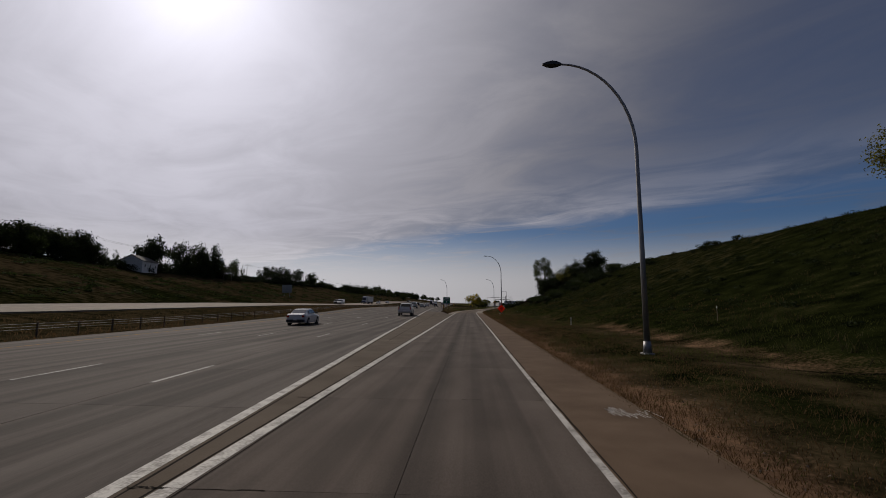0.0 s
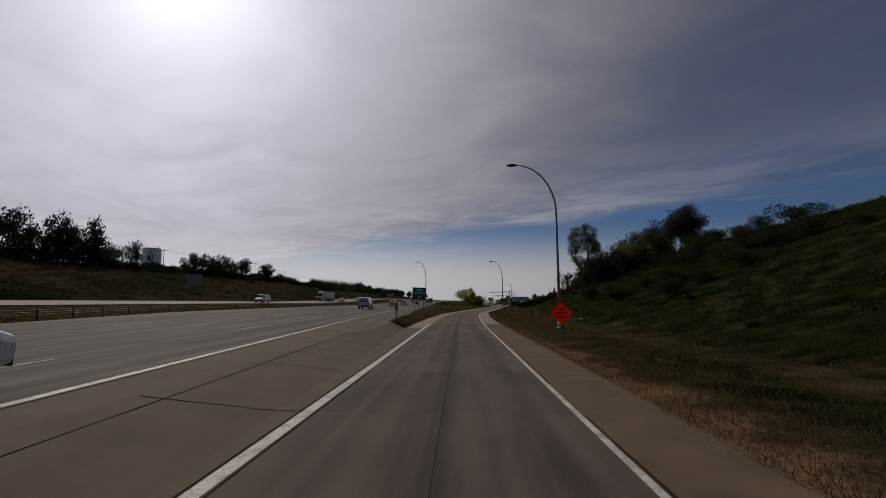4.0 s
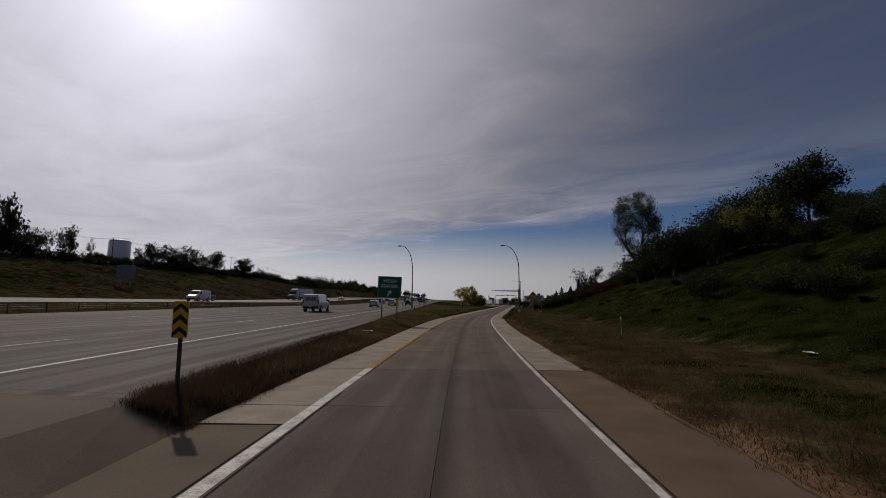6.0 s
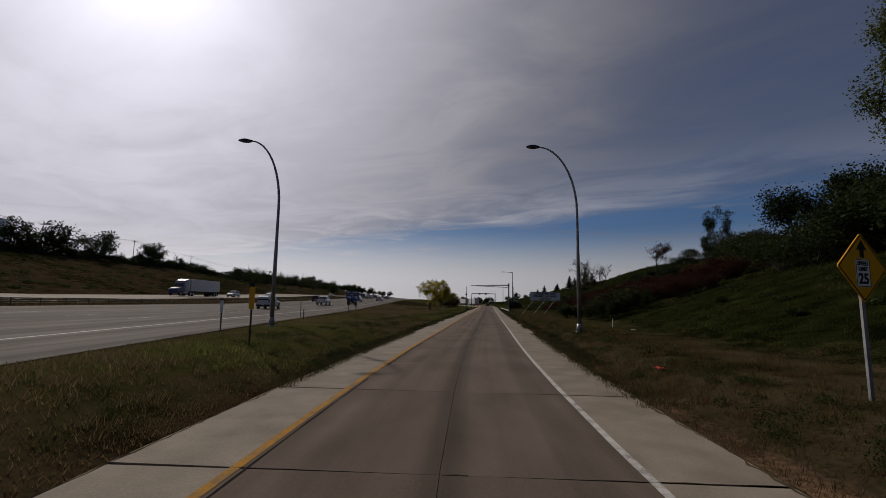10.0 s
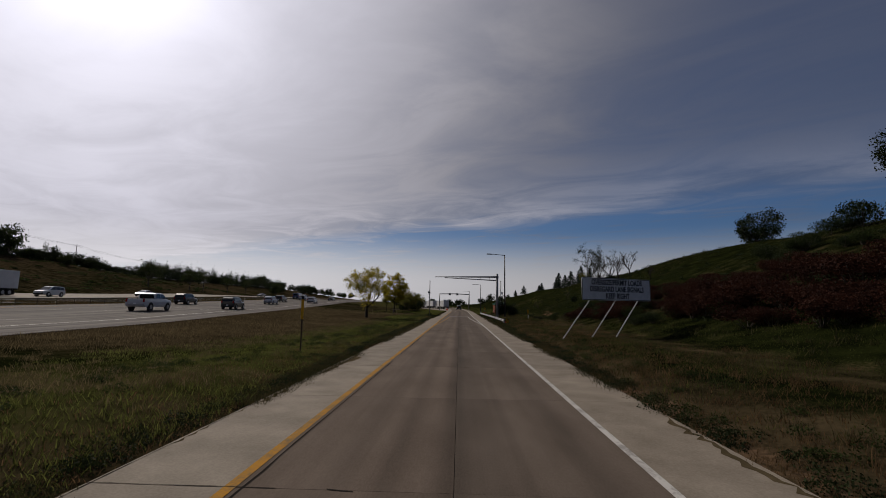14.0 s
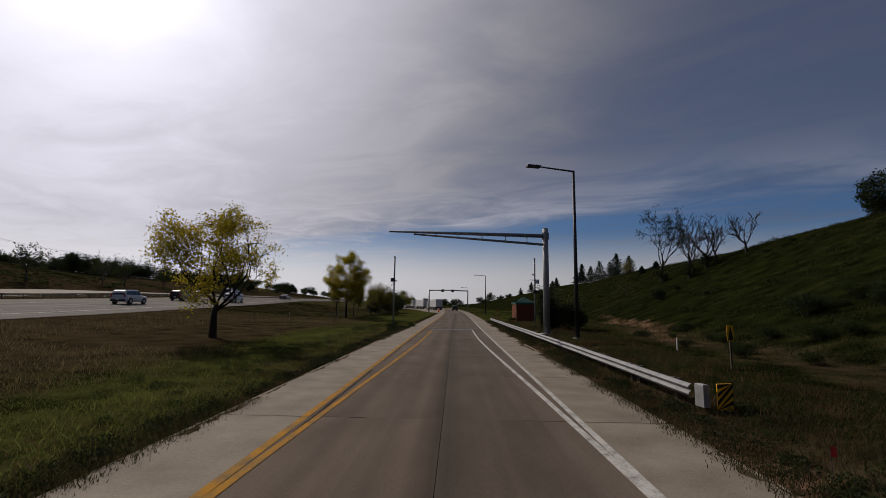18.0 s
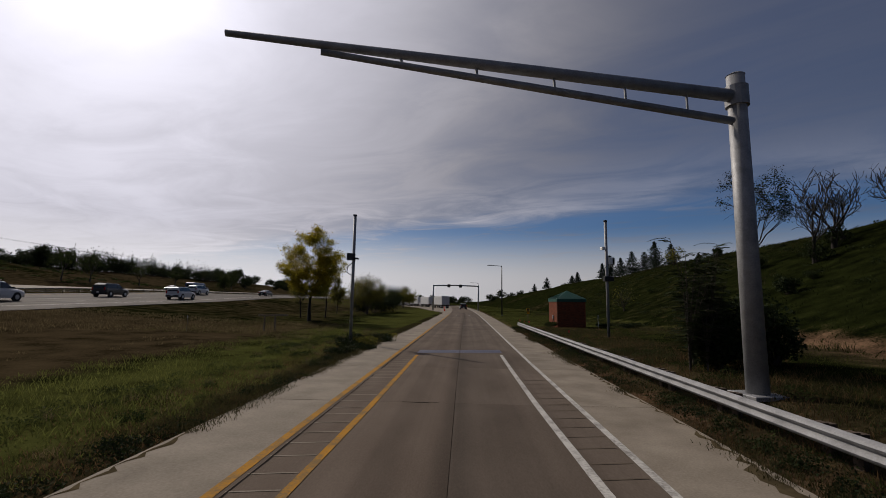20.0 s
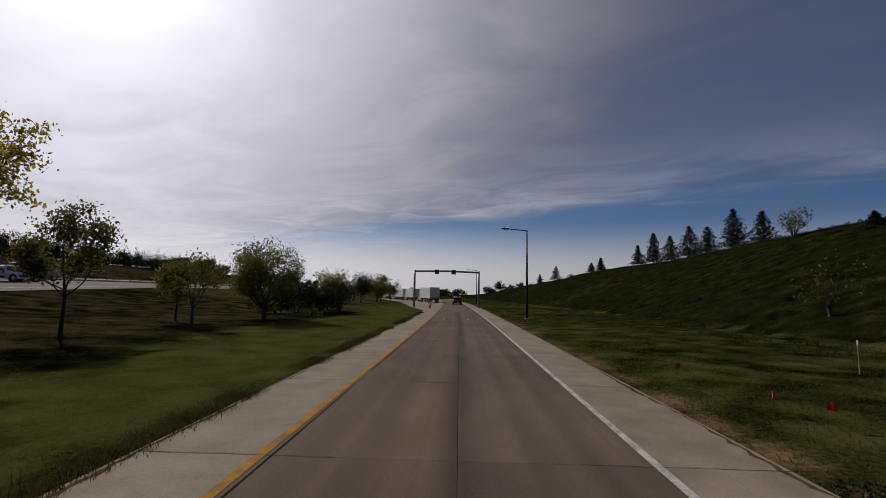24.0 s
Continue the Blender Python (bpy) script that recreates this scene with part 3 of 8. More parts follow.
def strip(shape, place, y0, y1, a, b, up=0.004, pace=4.0, thick=0.0):
    """A band between two distances from a line, laid on the road."""
    n = max(1, int((y1 - y0) / pace))
    vs = []
    for i in range(n + 1):
        y = y0 + (y1 - y0) * i / n
        pa = a(y) if callable(a) else a
        pb = b(y) if callable(b) else b
        vs += [place(y, pa, up), place(y, pb, up), place(y, pb, up - thick), place(y, pa, up - thick)]
    fs = []
    for i in range(n):
        k = i * 4
        fs.append((k, k + 1, k + 5, k + 4))
        if thick:
            fs += [(k + 1, k + 2, k + 6, k + 5), (k + 3, k, k + 4, k + 7), (k + 2, k + 3, k + 7, k + 6)]
    return shape.add(vs, fs)


def road_lines():
    def line(name, mat, label, *spans):
        s = Shape()
        for place, y0, y1, a, b in spans:
            strip(s, place, y0, y1, a, b, up=0.005)
        solid(name, s, mat, label, "road marking")

    line("edge_line_right", WHITE_LINE, "worn white edge line on the ramp", (at_ramp, -61.5, 430.5, HALF - 0.07, HALF + 0.045))
    line("gore_line", WHITE_LINE, "wide worn white line beside the gore", (at_ramp, -61.5, 103.94, -HALF - 0.14, -HALF + 0.08))
    line("edge_line_left", YELLOW_LINE, "worn yellow edge line on the ramp", (at_ramp, 103.94, 310.57, -HALF - 0.085, -HALF + 0.05))
    line("freeway_edge_line", WHITE_LINE, "white edge line of the freeway", (at_free, -61.5, 96.0, -0.12, 0.10), (at_free, 96.0, 553.5, -0.10, 0.04))
    line("freeway_median_line", YELLOW_LINE, "yellow line at the median", (at_free, -61.5, 553.5, -14.7, -14.58))
    s = Shape()
    for k in (1, 2, 3):
        for y in np.arange(-50, 490, 15.24):
            strip(s, at_free, float(y), float(y) + 3.05, -3.66 * k - 0.06, -3.66 * k + 0.06, up=0.006)
    solid("lane_dashes", s, FADED_LINE, "white dashed lane lines on the freeway", "road marking", kind="stuff")
    inner = lambda side: (lambda y: side * (HALF + 0.02 - 0.85 * float(step(215.25, 247.23, y))))
    for nm, mat, side in (("inner_line_left", YELLOW_LINE, -1), ("inner_line_right", WHITE_LINE, 1)):
        c = inner(side)
        s = Shape()
        strip(s, at_ramp, 216.48, 252.76, lambda y: c(y) - 0.06, lambda y: c(y) + 0.06, up=0.007)
        solid(nm, s, mat, "fresh tapering inner lane line before the scale", "road marking")


road_lines()
SLAB = 4.705


def ragged(shape, y0, y1, line, reach, seed, pace=0.16, up=0.006):
    """A strip of soil and roots creeping over the pavement's edge."""
    r = np.random.RandomState(seed)
    ys = np.arange(y0, y1, pace)
    side = 1 if line(ys[0]) > 0 else -1
    grow_ = waves(ys * 0, ys, 2.0, seed) * 0.6 + waves(ys * 0, ys, 0.45, seed + 1) * 0.5
    vs = []
    for i, y in enumerate(ys):
        w = max(0.0, reach * (0.45 + 0.75 * float(step(144.53, 190.65, y) * step(273.68, 263.22, y))) * (0.05 + 0.9 * grow_[i] + r.uniform(-0.3, 0.3)))
        e = line(float(y))
        out = 0.1 + 0.12 * r.rand()
        vs += [at_ramp(float(y), e - side * w, 0.002), at_ramp(float(y), e - side * w * 0.4, up + r.uniform(-0.002, 0.006)), at_ramp(float(y), e + side * out, -0.07)]
    fs = []
    for i in range(len(ys) - 1):
        k = 3 * i
        fs += [(k, k + 1, k + 4, k + 3), (k + 1, k + 2, k + 5, k + 4)]
    return shape.add(vs, fs)


def jagged(shape, pts, w, r, up=0.006):
    """A dark open joint: a narrow ribbon of changing width."""
    vs = []
    for i, p in enumerate(pts):
        d = (pts[min(i + 1, len(pts) - 1)] - pts[max(i - 1, 0)]).normalized()
        side = Vector((d.y, -d.x, 0))
        a, b = w * r.uniform(0.4, 1.5), w * r.uniform(0.4, 1.5)
        o = side * r.normal() * w * 0.2
        vs += [p + o - side * a + Vector((0, 0, up)), p + o + side * b + Vector((0, 0, up))]
    return shape.add(vs, [(2 * i, 2 * i + 1, 2 * i + 3, 2 * i + 2) for i in range(len(pts) - 1)])


def joints():
    r = np.random.RandomState(3)
    s = Shape()
    # along both lane edges, broken here and there, and down the middle
    for u, y0, y1, w in ((-HALF + 0.13, -12.3, 319.8, 0.013), (HALF + 0.085, -12.3, 103.7, 0.018)):
        y = y0
        while y < y1:
            n = int(r.uniform(8, 30))
            jagged(s, [at_ramp(y + 0.6 * i, u + 0.002 * r.normal()) for i in range(n)], w * r.uniform(0.7, 1.3), r)
            y += 0.6 * n + (r.uniform(0, 2.5) if u else 0)
    # across the shoulders and a little way into the lane
    for k in range(-42, 30):
        y = 188.4 + k * SLAB
        for a, b in ((-LEFT, -HALF + r.uniform(0.2, 1.1)), (HALF - r.uniform(0.2, 1.1), RIGHT)):
            if y < NOSE and a < 0:
                a = -HALF - 0.1
            if y < 103.7 and a > 0:
                b = HALF + 0.1
            n = 9
            jagged(s, [at_joint(y + 0.008 * r.normal(), a + (b - a) * i / n) for i in range(n + 1)], 0.006 * r.uniform(0.5, 1.4), r)
        if r.rand() < 0.5:
            c = r.uniform(-1.8, 1.2)
            jagged(s, [at_joint(y + 0.012 * r.normal(), c + 0.15 * i) for i in range(int(r.uniform(3, 9)))], 0.012, r)
    # seams of the gore beside the exit lane
    for k in range(-18, 8):
        y = 61.4 + k * SLAB
        w = float(ramp_x(y) - HALF - free_x(y))
        if w > 0.6:
            b = -HALF - w * r.uniform(0.3, 0.85)
            jagged(s, [at_gore(y + 0.012 * r.normal(), -HALF - 0.1 + (b + HALF + 0.1) * i / 14) for i in range(15)], 0.016, r, 0.009)
    solid("joints", s, SEALANT, "dark open joints and cracks in the concrete", "road joint", kind="stuff")
    s = Shape()
    ragged(s, 97.17, 319.8, lambda y: -LEFT, 0.34, 41)
    ragged(s, 103.7, 319.8, lambda y: RIGHT, 0.34, 43)
    ragged(s, -12.3, 103.7, lambda y: RIGHT + 0.15, 0.3, 45)
    solid("edge_soil", s, EDGE_SOIL, "dark soil and roots creeping over the pavement's edge", "soil", kind="stuff", smooth=True)


def road_bodies():
    s = Shape()
    strip(s, at_ramp, -86.1, 103.7, HALF + 0.005, RIGHT + 0.2, up=0.0, thick=0.2)
    solid("asphalt_shoulder", s, ASPHALT, "brown worn asphalt shoulder with a ragged edge", "road shoulder")
    # paved gore between the exit lane and the freeway
    s = Shape()
    n = 60
    vs = []
    ys = [-86 + (NOSE + 86) * i / n for i in range(n + 1)]
    for y in ys:
        a, a2, b, c = at_ramp(y, -HALF - 0.005), at_ramp(y, -HALF - float(flat_r(y))), at_free(y, float(flat_w(y)) + 0.01), at_free(y, 0.0)
        vs += [a, a2, b, c, c - Vector((0, 0, 0.2)), a - Vector((0, 0, 0.2))]
    fs = []
    for i in range(n):
        k = 6 * i
        fs += [(k + j, k + 6 + j, k + 6 + (j + 1) % 6, k + (j + 1) % 6) for j in range(6)]
    fs.append(tuple(6 * n + j for j in range(6)))
    s.add(vs, fs)
    solid("gore_pavement", s, GORE, "brownish concrete gore with dark seams", "pavement")
    s = Shape()
    strip(s, at_ramp, 310.57, 503.07, lambda y: -float(left_edge(y)), lambda y: -LEFT + 0.02, up=-0.012, thick=0.15)
    solid("truck_lane", s, CONCRETE, "pale concrete branch lane for waiting trucks", "road")
    s = Shape()
    cols = [(0.02, SHOULDER)] + [(-3.66 * k - 3.65, -3.66 * k - 0.01) for k in range(4)] + [(-17.1, -14.66)]
    way = thing("freeway", 0, 0, 0, 0, "wide grey concrete freeway with dark wheel tracks and joints", "road", kind="structure")
    for y in np.arange(-85.5, 553, SLAB):
        y = float(y)
        for a, b in cols:
            if a > 0 and y + SLAB < NOSE:
                continue
            near = max(y + 0.012, NOSE + 0.004) if a > 0 else y + 0.012
            vs = [at_free(yy, aa, zz) for zz in (-0.2, 0.0) for yy in (near, y + SLAB) for aa in (a, b)]
            fs = [(4, 5, 7, 6), (0, 1, 5, 4), (2, 6, 7, 3), (0, 4, 6, 2), (1, 3, 7, 5)]
            if 3.08 < y < 202.95 and a > -12:
                part("slab", Shape().add(vs, fs), FREEWAY, way)
            else:
                s.add(vs, fs)
    tagged(part("far_slabs", s, FREEWAY, way), kind="stuff")
    s = Shape()
    opp = lambda y, e, z=0.0: Vector((float(free_x(y)) + e, y, float(free_z(y)) + 1.25 + 0.55 * min(max((-33 - e) / 17.0, 0), 1) + z))
    for y in np.arange(-85.5, 553, SLAB):
        y = float(y)
        for a, b in ((-50.0, -46.5), (-46.49, -42.85), (-42.84, -39.2), (-39.19, -35.55), (-35.54, -33.0)):
            vs = [opp(yy, aa, zz) for zz in (-0.2, 0.0) for yy in (y + 0.012, y + SLAB) for aa in (a, b)]
            s.add(vs, [(4, 5, 7, 6), (0, 1, 5, 4), (2, 6, 7, 3), (0, 4, 6, 2), (1, 3, 7, 5)])
    solid("far_carriageway", s, CONCRETE, "pale concrete carriageway for the other direction", "road")


road_bodies()


def gravel():
    """Loose stones between the asphalt shoulder and the grass."""
    r = np.random.RandomState(77)
    s = Shape()
    for _ in range(2200):
        y = r.uniform(-4.0, 104.0)
        u = RIGHT + 0.1 + 1.7 * r.rand() ** 1.8
        x = float(ramp_x(y)) + u
        z = gz(x, y)
        q = r.uniform(0.008, 0.032)
        a = r.uniform(0, 6.28)
        c, d = math.cos(a) * q, math.sin(a) * q
        k = r.uniform(0.6, 1.3)
        s.add([(x + c, y + d, z), (x - d * k, y + c * k, z + 0.2 * q), (x - c * 1.2, y - d * 1.2, z), (x + d, y - c, z + 0.1 * q), (x + 0.2 * c, y, z + q)], [(0, 1, 4), (1, 2, 4), (2, 3, 4), (3, 0, 4)])
    solid("gravel", s, GRAVEL, "loose brown gravel along the asphalt's crumbled edge", "gravel", kind="stuff")


gravel()
joints()

# ---- lamps ----
def davit_lamp(x, y, side, label, low=0.0, reach=3.0):
    """A tall curved lamp; side -1 reaches to the left."""
    z = gz(x, y)
    ob = thing("street_lamp", x, y, z, 0, label, "street lamp", "lamps along the ramp")
    part("base_plate", Shape().slab(0.4, 0.4, 0.06, 0.01, 0.0), STEEL, ob)
    part("base_cover", Shape().tube([(0, 0, 0.05), (0, 0, 0.5)], [0.17, 0.14], 12), POLE, ob, smooth=True)
    pts = [(0, 0, 0.1), (0, 0, 4), (0, 0, 6.5 - low), (0, 0, 8.6 - low)]
    rr = [0.115, 0.1, 0.085, 0.075]
    for i in range(1, 13):
        a = math.pi / 2 * i / 12
        pts.append((side * reach * (1 - math.cos(a)), 0, 8.6 - low + 3.8 * math.sin(a)))
        rr.append(0.075 - 0.035 * i / 12)
    part("pole", Shape().tube(pts, rr, 12), POLE, ob, smooth=True)
    head = Shape()
    for k, (w, h0, h1) in enumerate([(0.05, -0.03, 0.04), (0.14, -0.06, 0.07), (0.17, -0.07, 0.09), (0.13, -0.06, 0.07), (0.05, -0.02, 0.03)]):
        xx = side * (reach - 0.05 + 0.2 * k)
        head.add([(xx, -w, h0 + 12.4 - low), (xx, w, h0 + 12.4 - low), (xx, w, h1 + 12.4 - low), (xx, -w, h1 + 12.4 - low)], [])
    fs = [(0, 1, 2, 3), (16, 19, 18, 17)]
    for k in range(4):
        fs += [(4 * k + i, 4 * k + (i + 1) % 4, 4 * k + 4 + (i + 1) % 4, 4 * k + 4 + i) for i in range(4)]
    head.f = fs
    part("lamp_head", head, DARK_METAL, ob, "dark flat lamp head")
    return ob


davit_lamp(7.3, 17.59, -1, "tall grey curved street lamp standing on the grass verge", 0.35)
davit_lamp(9.1, 95.63, -1, "tall grey curved street lamp behind an orange sign", -0.15)
davit_lamp(12.6, 160.51, -1, "tall grey curved street lamp at the hill's foot", 1.65, 2.2)
davit_lamp(-4.55, 160.82, -1, "tall grey curved street lamp on the grass beside the freeway", 1.85, 1.75)


def hook_lamp(x, y, h, reach):
    ob = thing("street_lamp", x, y, gz(x, y), 5.5, "square-armed dark street lamp beside the ramp", "street lamp", "square-armed lamps")
    part("base_plate", Shape().slab(0.36, 0.36, 0.05), STEEL, ob)
    part("pole", Shape().tube([(0, 0, 0.02), (0, 0, h)], [0.11, 0.07], 10), DARK_METAL, ob, smooth=True)
    part("arm", Shape().tube([(0.05, 0, h - 0.04), (-reach + 0.4, 0, h + 0.06)], [0.05, 0.04], 8), DARK_METAL, ob)
    part("lamp_head", Shape().slab(0.75, 0.3, 0.12, 0.03, 0.0), DARK_METAL, ob, m=pose(-reach + 0.1, 0, h))
    return ob


hook_lamp(25.6, 239.73, 8.85, 2.4)
hook_lamp(35.9, 305.96, 8.0, 2.2)
hook_lamp(44.0, 369, 8.0, 2.2)

# ---- writing ----
def words(body, size, mat, parent, m, name="lettering", label=""):
    cu = bpy.data.curves.new("letters", "FONT")
    cu.body, cu.size, cu.align_x, cu.align_y = body, size, "CENTER", "CENTER"
    cu.extrude = 0.003
    cu.offset = size * 0.028
    tmp = new("letters", cu)
    me = bpy.data.meshes.new_from_object(tmp.evaluated_get(bpy.context.evaluated_depsgraph_get()))
    bpy.data.objects.remove(tmp)
    me.materials.clear()
    me.materials.append(mat)
    ob = new(name, me)
    ob.parent, ob.matrix_basis = parent, m @ pose(0, 0, 0, 90)
    return tagged(ob, label=label)


def plate(w, h, r=0.0, t=0.02):
    """A sheet standing upright, facing -y, with round corners, centred on the origin."""
    pts = []
    if r:
        for cx, cz, a0 in ((w / 2 - r, h / 2 - r, 0), (-w / 2 + r, h / 2 - r, 90), (-w / 2 + r, -h / 2 + r, 180), (w / 2 - r, -h / 2 + r, 270)):
            for i in range(5):
                a = radians(a0 + 22.5 * i)
                pts.append((cx + r * math.cos(a), cz + r * math.sin(a)))
    else:
        pts = [(w / 2, h / 2), (-w / 2, h / 2), (-w / 2, -h / 2), (w / 2, -h / 2)]
    return Shape().prism(pts, 0, t)


def frame_of(w, h, r, b, t=0.004):
    """A thin border round a sheet."""
    def ring(w, h, r):
        out = []
        for cx, cz, a0 in ((w / 2 - r, h / 2 - r, 0), (-w / 2 + r, h / 2 - r, 90), (-w / 2 + r, -h / 2 + r, 180), (w / 2 - r, -h / 2 + r, 270)):
            for i in range(5):
                a = radians(a0 + 22.5 * i)
                out.append((cx + r * math.cos(a), cz + r * math.sin(a)))
        return out
    o, i = ring(w, h, r), ring(w - 2 * b, h - 2 * b, max(r - b, 0.01))
    n = len(o)
    vs = [(x, -t, z) for x, z in o] + [(x, -t, z) for x, z in i] + [(x, 0, z) for x, z in o] + [(x, 0, z) for x, z in i]
    fs = []
    for k in range(n):
        j = (k + 1) % n
        fs += [(k, j, n + j, n + k), (2 * n + k, 2 * n + j, j, k), (n + k, n + j, 3 * n + j, 3 * n + k)]
    return Shape().add(vs, fs)


SIGN_GREEN = plain("sign_green", (0.006, 0.13, 0.07), 0.45)
SIGN_WHITE = plain("sign_white", (0.87, 0.87, 0.85), 0.4)
SIGN_YELLOW = plain("sign_yellow", (0.85, 0.42, 0.01), 0.5)
SIGN_BLACK = plain("sign_black", (0.012, 0.012, 0.012), 0.5)
SIGN_BLUE = plain("sign_blue", (0.01, 0.06, 0.25), 0.45)
ORANGE = material("orange_vinyl", (0.75, 0.07, 0.01), (0.95, 0.11, 0.02), 3.0, 0.5, bump=0.1, through_light=0.5)
ALU = plain("sign_back", (0.35, 0.35, 0.34), 0.5, 0.6)


def post(parent, x, y, z0, z1, w=0.06, mat=None, name="post", lean=(0, 0), label=""):
    s = Shape()
    # a channel section
    s.box(-w / 2, w / 2, -0.006, 0.006, z0, z1)
    s.box(-w / 2, -w / 2 + 0.01, 0.006, w * 0.6, z0, z1)
    s.box(w / 2 - 0.01, w / 2, 0.006, w * 0.6, z0, z1)
    if lean != (0, 0):
        s.v = [(a + lean[0] * (z1 - c), b + lean[1] * (z1 - c), c) for a, b, c in s.v]
    return part(name, s, mat or RUST, parent, label, m=pose(x, y, 0))


def weigh_sign():
    ob = thing("road_sign", -3.75, 128.6, gz(-3.75, 128.6), 0, "green highway sign with white lettering on two rusty posts", "road sign")
    m = pose(0.0, -0.06, 3.27 - gz(-3.75, 128.6), 0, 1.8, 3)
    b = part("sign_panel", plate(2.06, 1.9, 0.05), SIGN_GREEN, ob, m=m)
    part("border", frame_of(2.03, 1.87, 0.2, 0.03), SIGN_WHITE, b, m=pose(0, -0.002, 0))
    words("WEIGH", 0.36, SIGN_WHITE, b, pose(0, -0.006, 0.54))
    words("STATION", 0.36, SIGN_WHITE, b, pose(0, -0.006, 0.08))
    a = Shape().prism([(-0.05, -0.36), (0.05, -0.36), (0.05, 0.02), (0.2, 0.02), (0.0, 0.3), (-0.2, 0.02), (-0.05, 0.02)], -0.006, 0)
    part("arrow", a, SIGN_WHITE, b, m=pose(0, -0.002, -0.5, 0, 33, 0))
    for x, mat, lab in ((-0.66, SIGN_WHITE, "white plastic sleeve"), (0.66, SIGN_YELLOW, "yellow plastic sleeve")):
        p = post(ob, x, 0, -0.4, 2.9, 0.08)
        s = Shape().box(-0.09, 0.09, -0.05, -0.015, 1.05, 1.72)
        part("sleeve", s, mat, p, lab)
        part("sleeve_cap", Shape().box(-0.085, 0.085, -0.052, -0.012, 1.722, 1.84), SIGN_BLACK, p)


def chevron_marker():
    x, y = -3.5, 98.5
    z = gz(x, y)
    ob = thing("object_marker", x, y, z, 0, "yellow and black chevron marker on a rusty post in dry grass", "road sign")
    post(ob, 0, 0.02, -0.3, 1.75 - z, 0.06)
    b = part("sign_panel", plate(0.29, 0.67, 0.025), SIGN_YELLOW, ob, m=pose(0, -0.02, 1.66 - z))
    for c in (-0.27, -0.05, 0.17):
        s = Shape().prism([(-0.137, c - 0.04), (0, c + 0.08), (0.137, c - 0.04), (0.137, c + 0.055), (0, min(c + 0.17, 0.32)), (-0.137, c + 0.055)], -0.004, 0)
        part("chevron", s, SIGN_BLACK, b, m=pose(0, -0.001, -0.02))


def diamond(side, r=0.05, t=0.015):
    s = plate(side, side, r, t)
    c = math.sqrt(0.5)
    s.v = [((x - z) * c, y, (x + z) * c) for x, y, z in s.v]
    return s


def diamond_border(side, r, b):
    s = frame_of(side, side, r, b)
    c = math.sqrt(0.5)
    s.v = [((x - z) * c, y, (x + z) * c) for x, y, z in s.v]
    return s


def road_work_sign():
    x, y = 8.95, 94.46
    ob = thing("roadwork_sign", x, y, gz(x, y), 0, "orange fabric diamond sign on a low folding stand in the grass", "road sign")
    b = part("sign_panel", diamond(1.2, 0.04, 0.006), ORANGE, ob, "orange fabric lit through from behind", m=pose(0, 0, 1.15))
    part("border", diamond_border(1.16, 0.03, 0.02), SIGN_BLACK, b, m=pose(0, -0.002, 0))
    for k, wd in enumerate(("ROAD", "WORK", "AHEAD")):
        words(wd, 0.25, SIGN_BLACK, b, pose(0, -0.004, 0.28 - 0.28 * k))
    part("upright", Shape().box(-0.02, 0.02, 0.012, 0.04, 0.1, 1.98), DARK_METAL, ob)
    part("cross_rib", Shape().box(-0.82, 0.82, 0.012, 0.03, 1.13, 1.17), DARK_METAL, ob)
    part("spring_base", Shape().slab(0.2, 0.2, 0.22, 0.03, 0.08), DARK_METAL, ob)
    for sx, sy in ((-1, -1), (1, -1), (-1, 1), (1, 1)):
        part("leg", Shape().tube([(sx * 0.06, sy * 0.05, 0.22), (sx * 0.55, sy * 0.5, 0.02)], 0.018, 6), STEEL, ob)


def speed_sign():
    x, y = 11.55, 143.48
    z = gz(x, y)
    ob = thing("speed_warning_sign", x, y, z, 0, "yellow diamond warning sign with black arrow on a steel post", "road sign")
    post(ob, 0, 0.02, -0.3, 2.9 - z, 0.07, STEEL)
    m = pose(0, -0.03, 2.72 - z, 0, 1.5, 12.6)
    b = part("sign_panel", diamond(0.9, 0.06), SIGN_YELLOW, ob, m=m)
    part("border", diamond_border(0.86, 0.05, 0.018), SIGN_BLACK, b, m=pose(0, -0.002, 0))
    part("arrow", Shape().prism([(-0.05, 0.18), (0.05, 0.18), (0.05, 0.32), (0.13, 0.32), (0, 0.5), (-0.13, 0.32), (-0.05, 0.32)], -0.005, 0), SIGN_BLACK, b, m=pose(0, -0.002, 0))
    w = part("inset_panel", plate(0.36, 0.5, 0.03, 0.004), SIGN_WHITE, b, m=pose(0, -0.006, -0.1))
    part("border", frame_of(0.35, 0.49, 0.03, 0.012, 0.002), SIGN_BLACK, w, m=pose(0, -0.001, 0))
    words("SPEED", 0.1, SIGN_BLACK, w, pose(0, -0.003, 0.17))
    words("LIMIT", 0.1, SIGN_BLACK, w, pose(0, -0.003, 0.07))
    words("25", 0.26, SIGN_BLACK, w, pose(0, -0.003, -0.11))


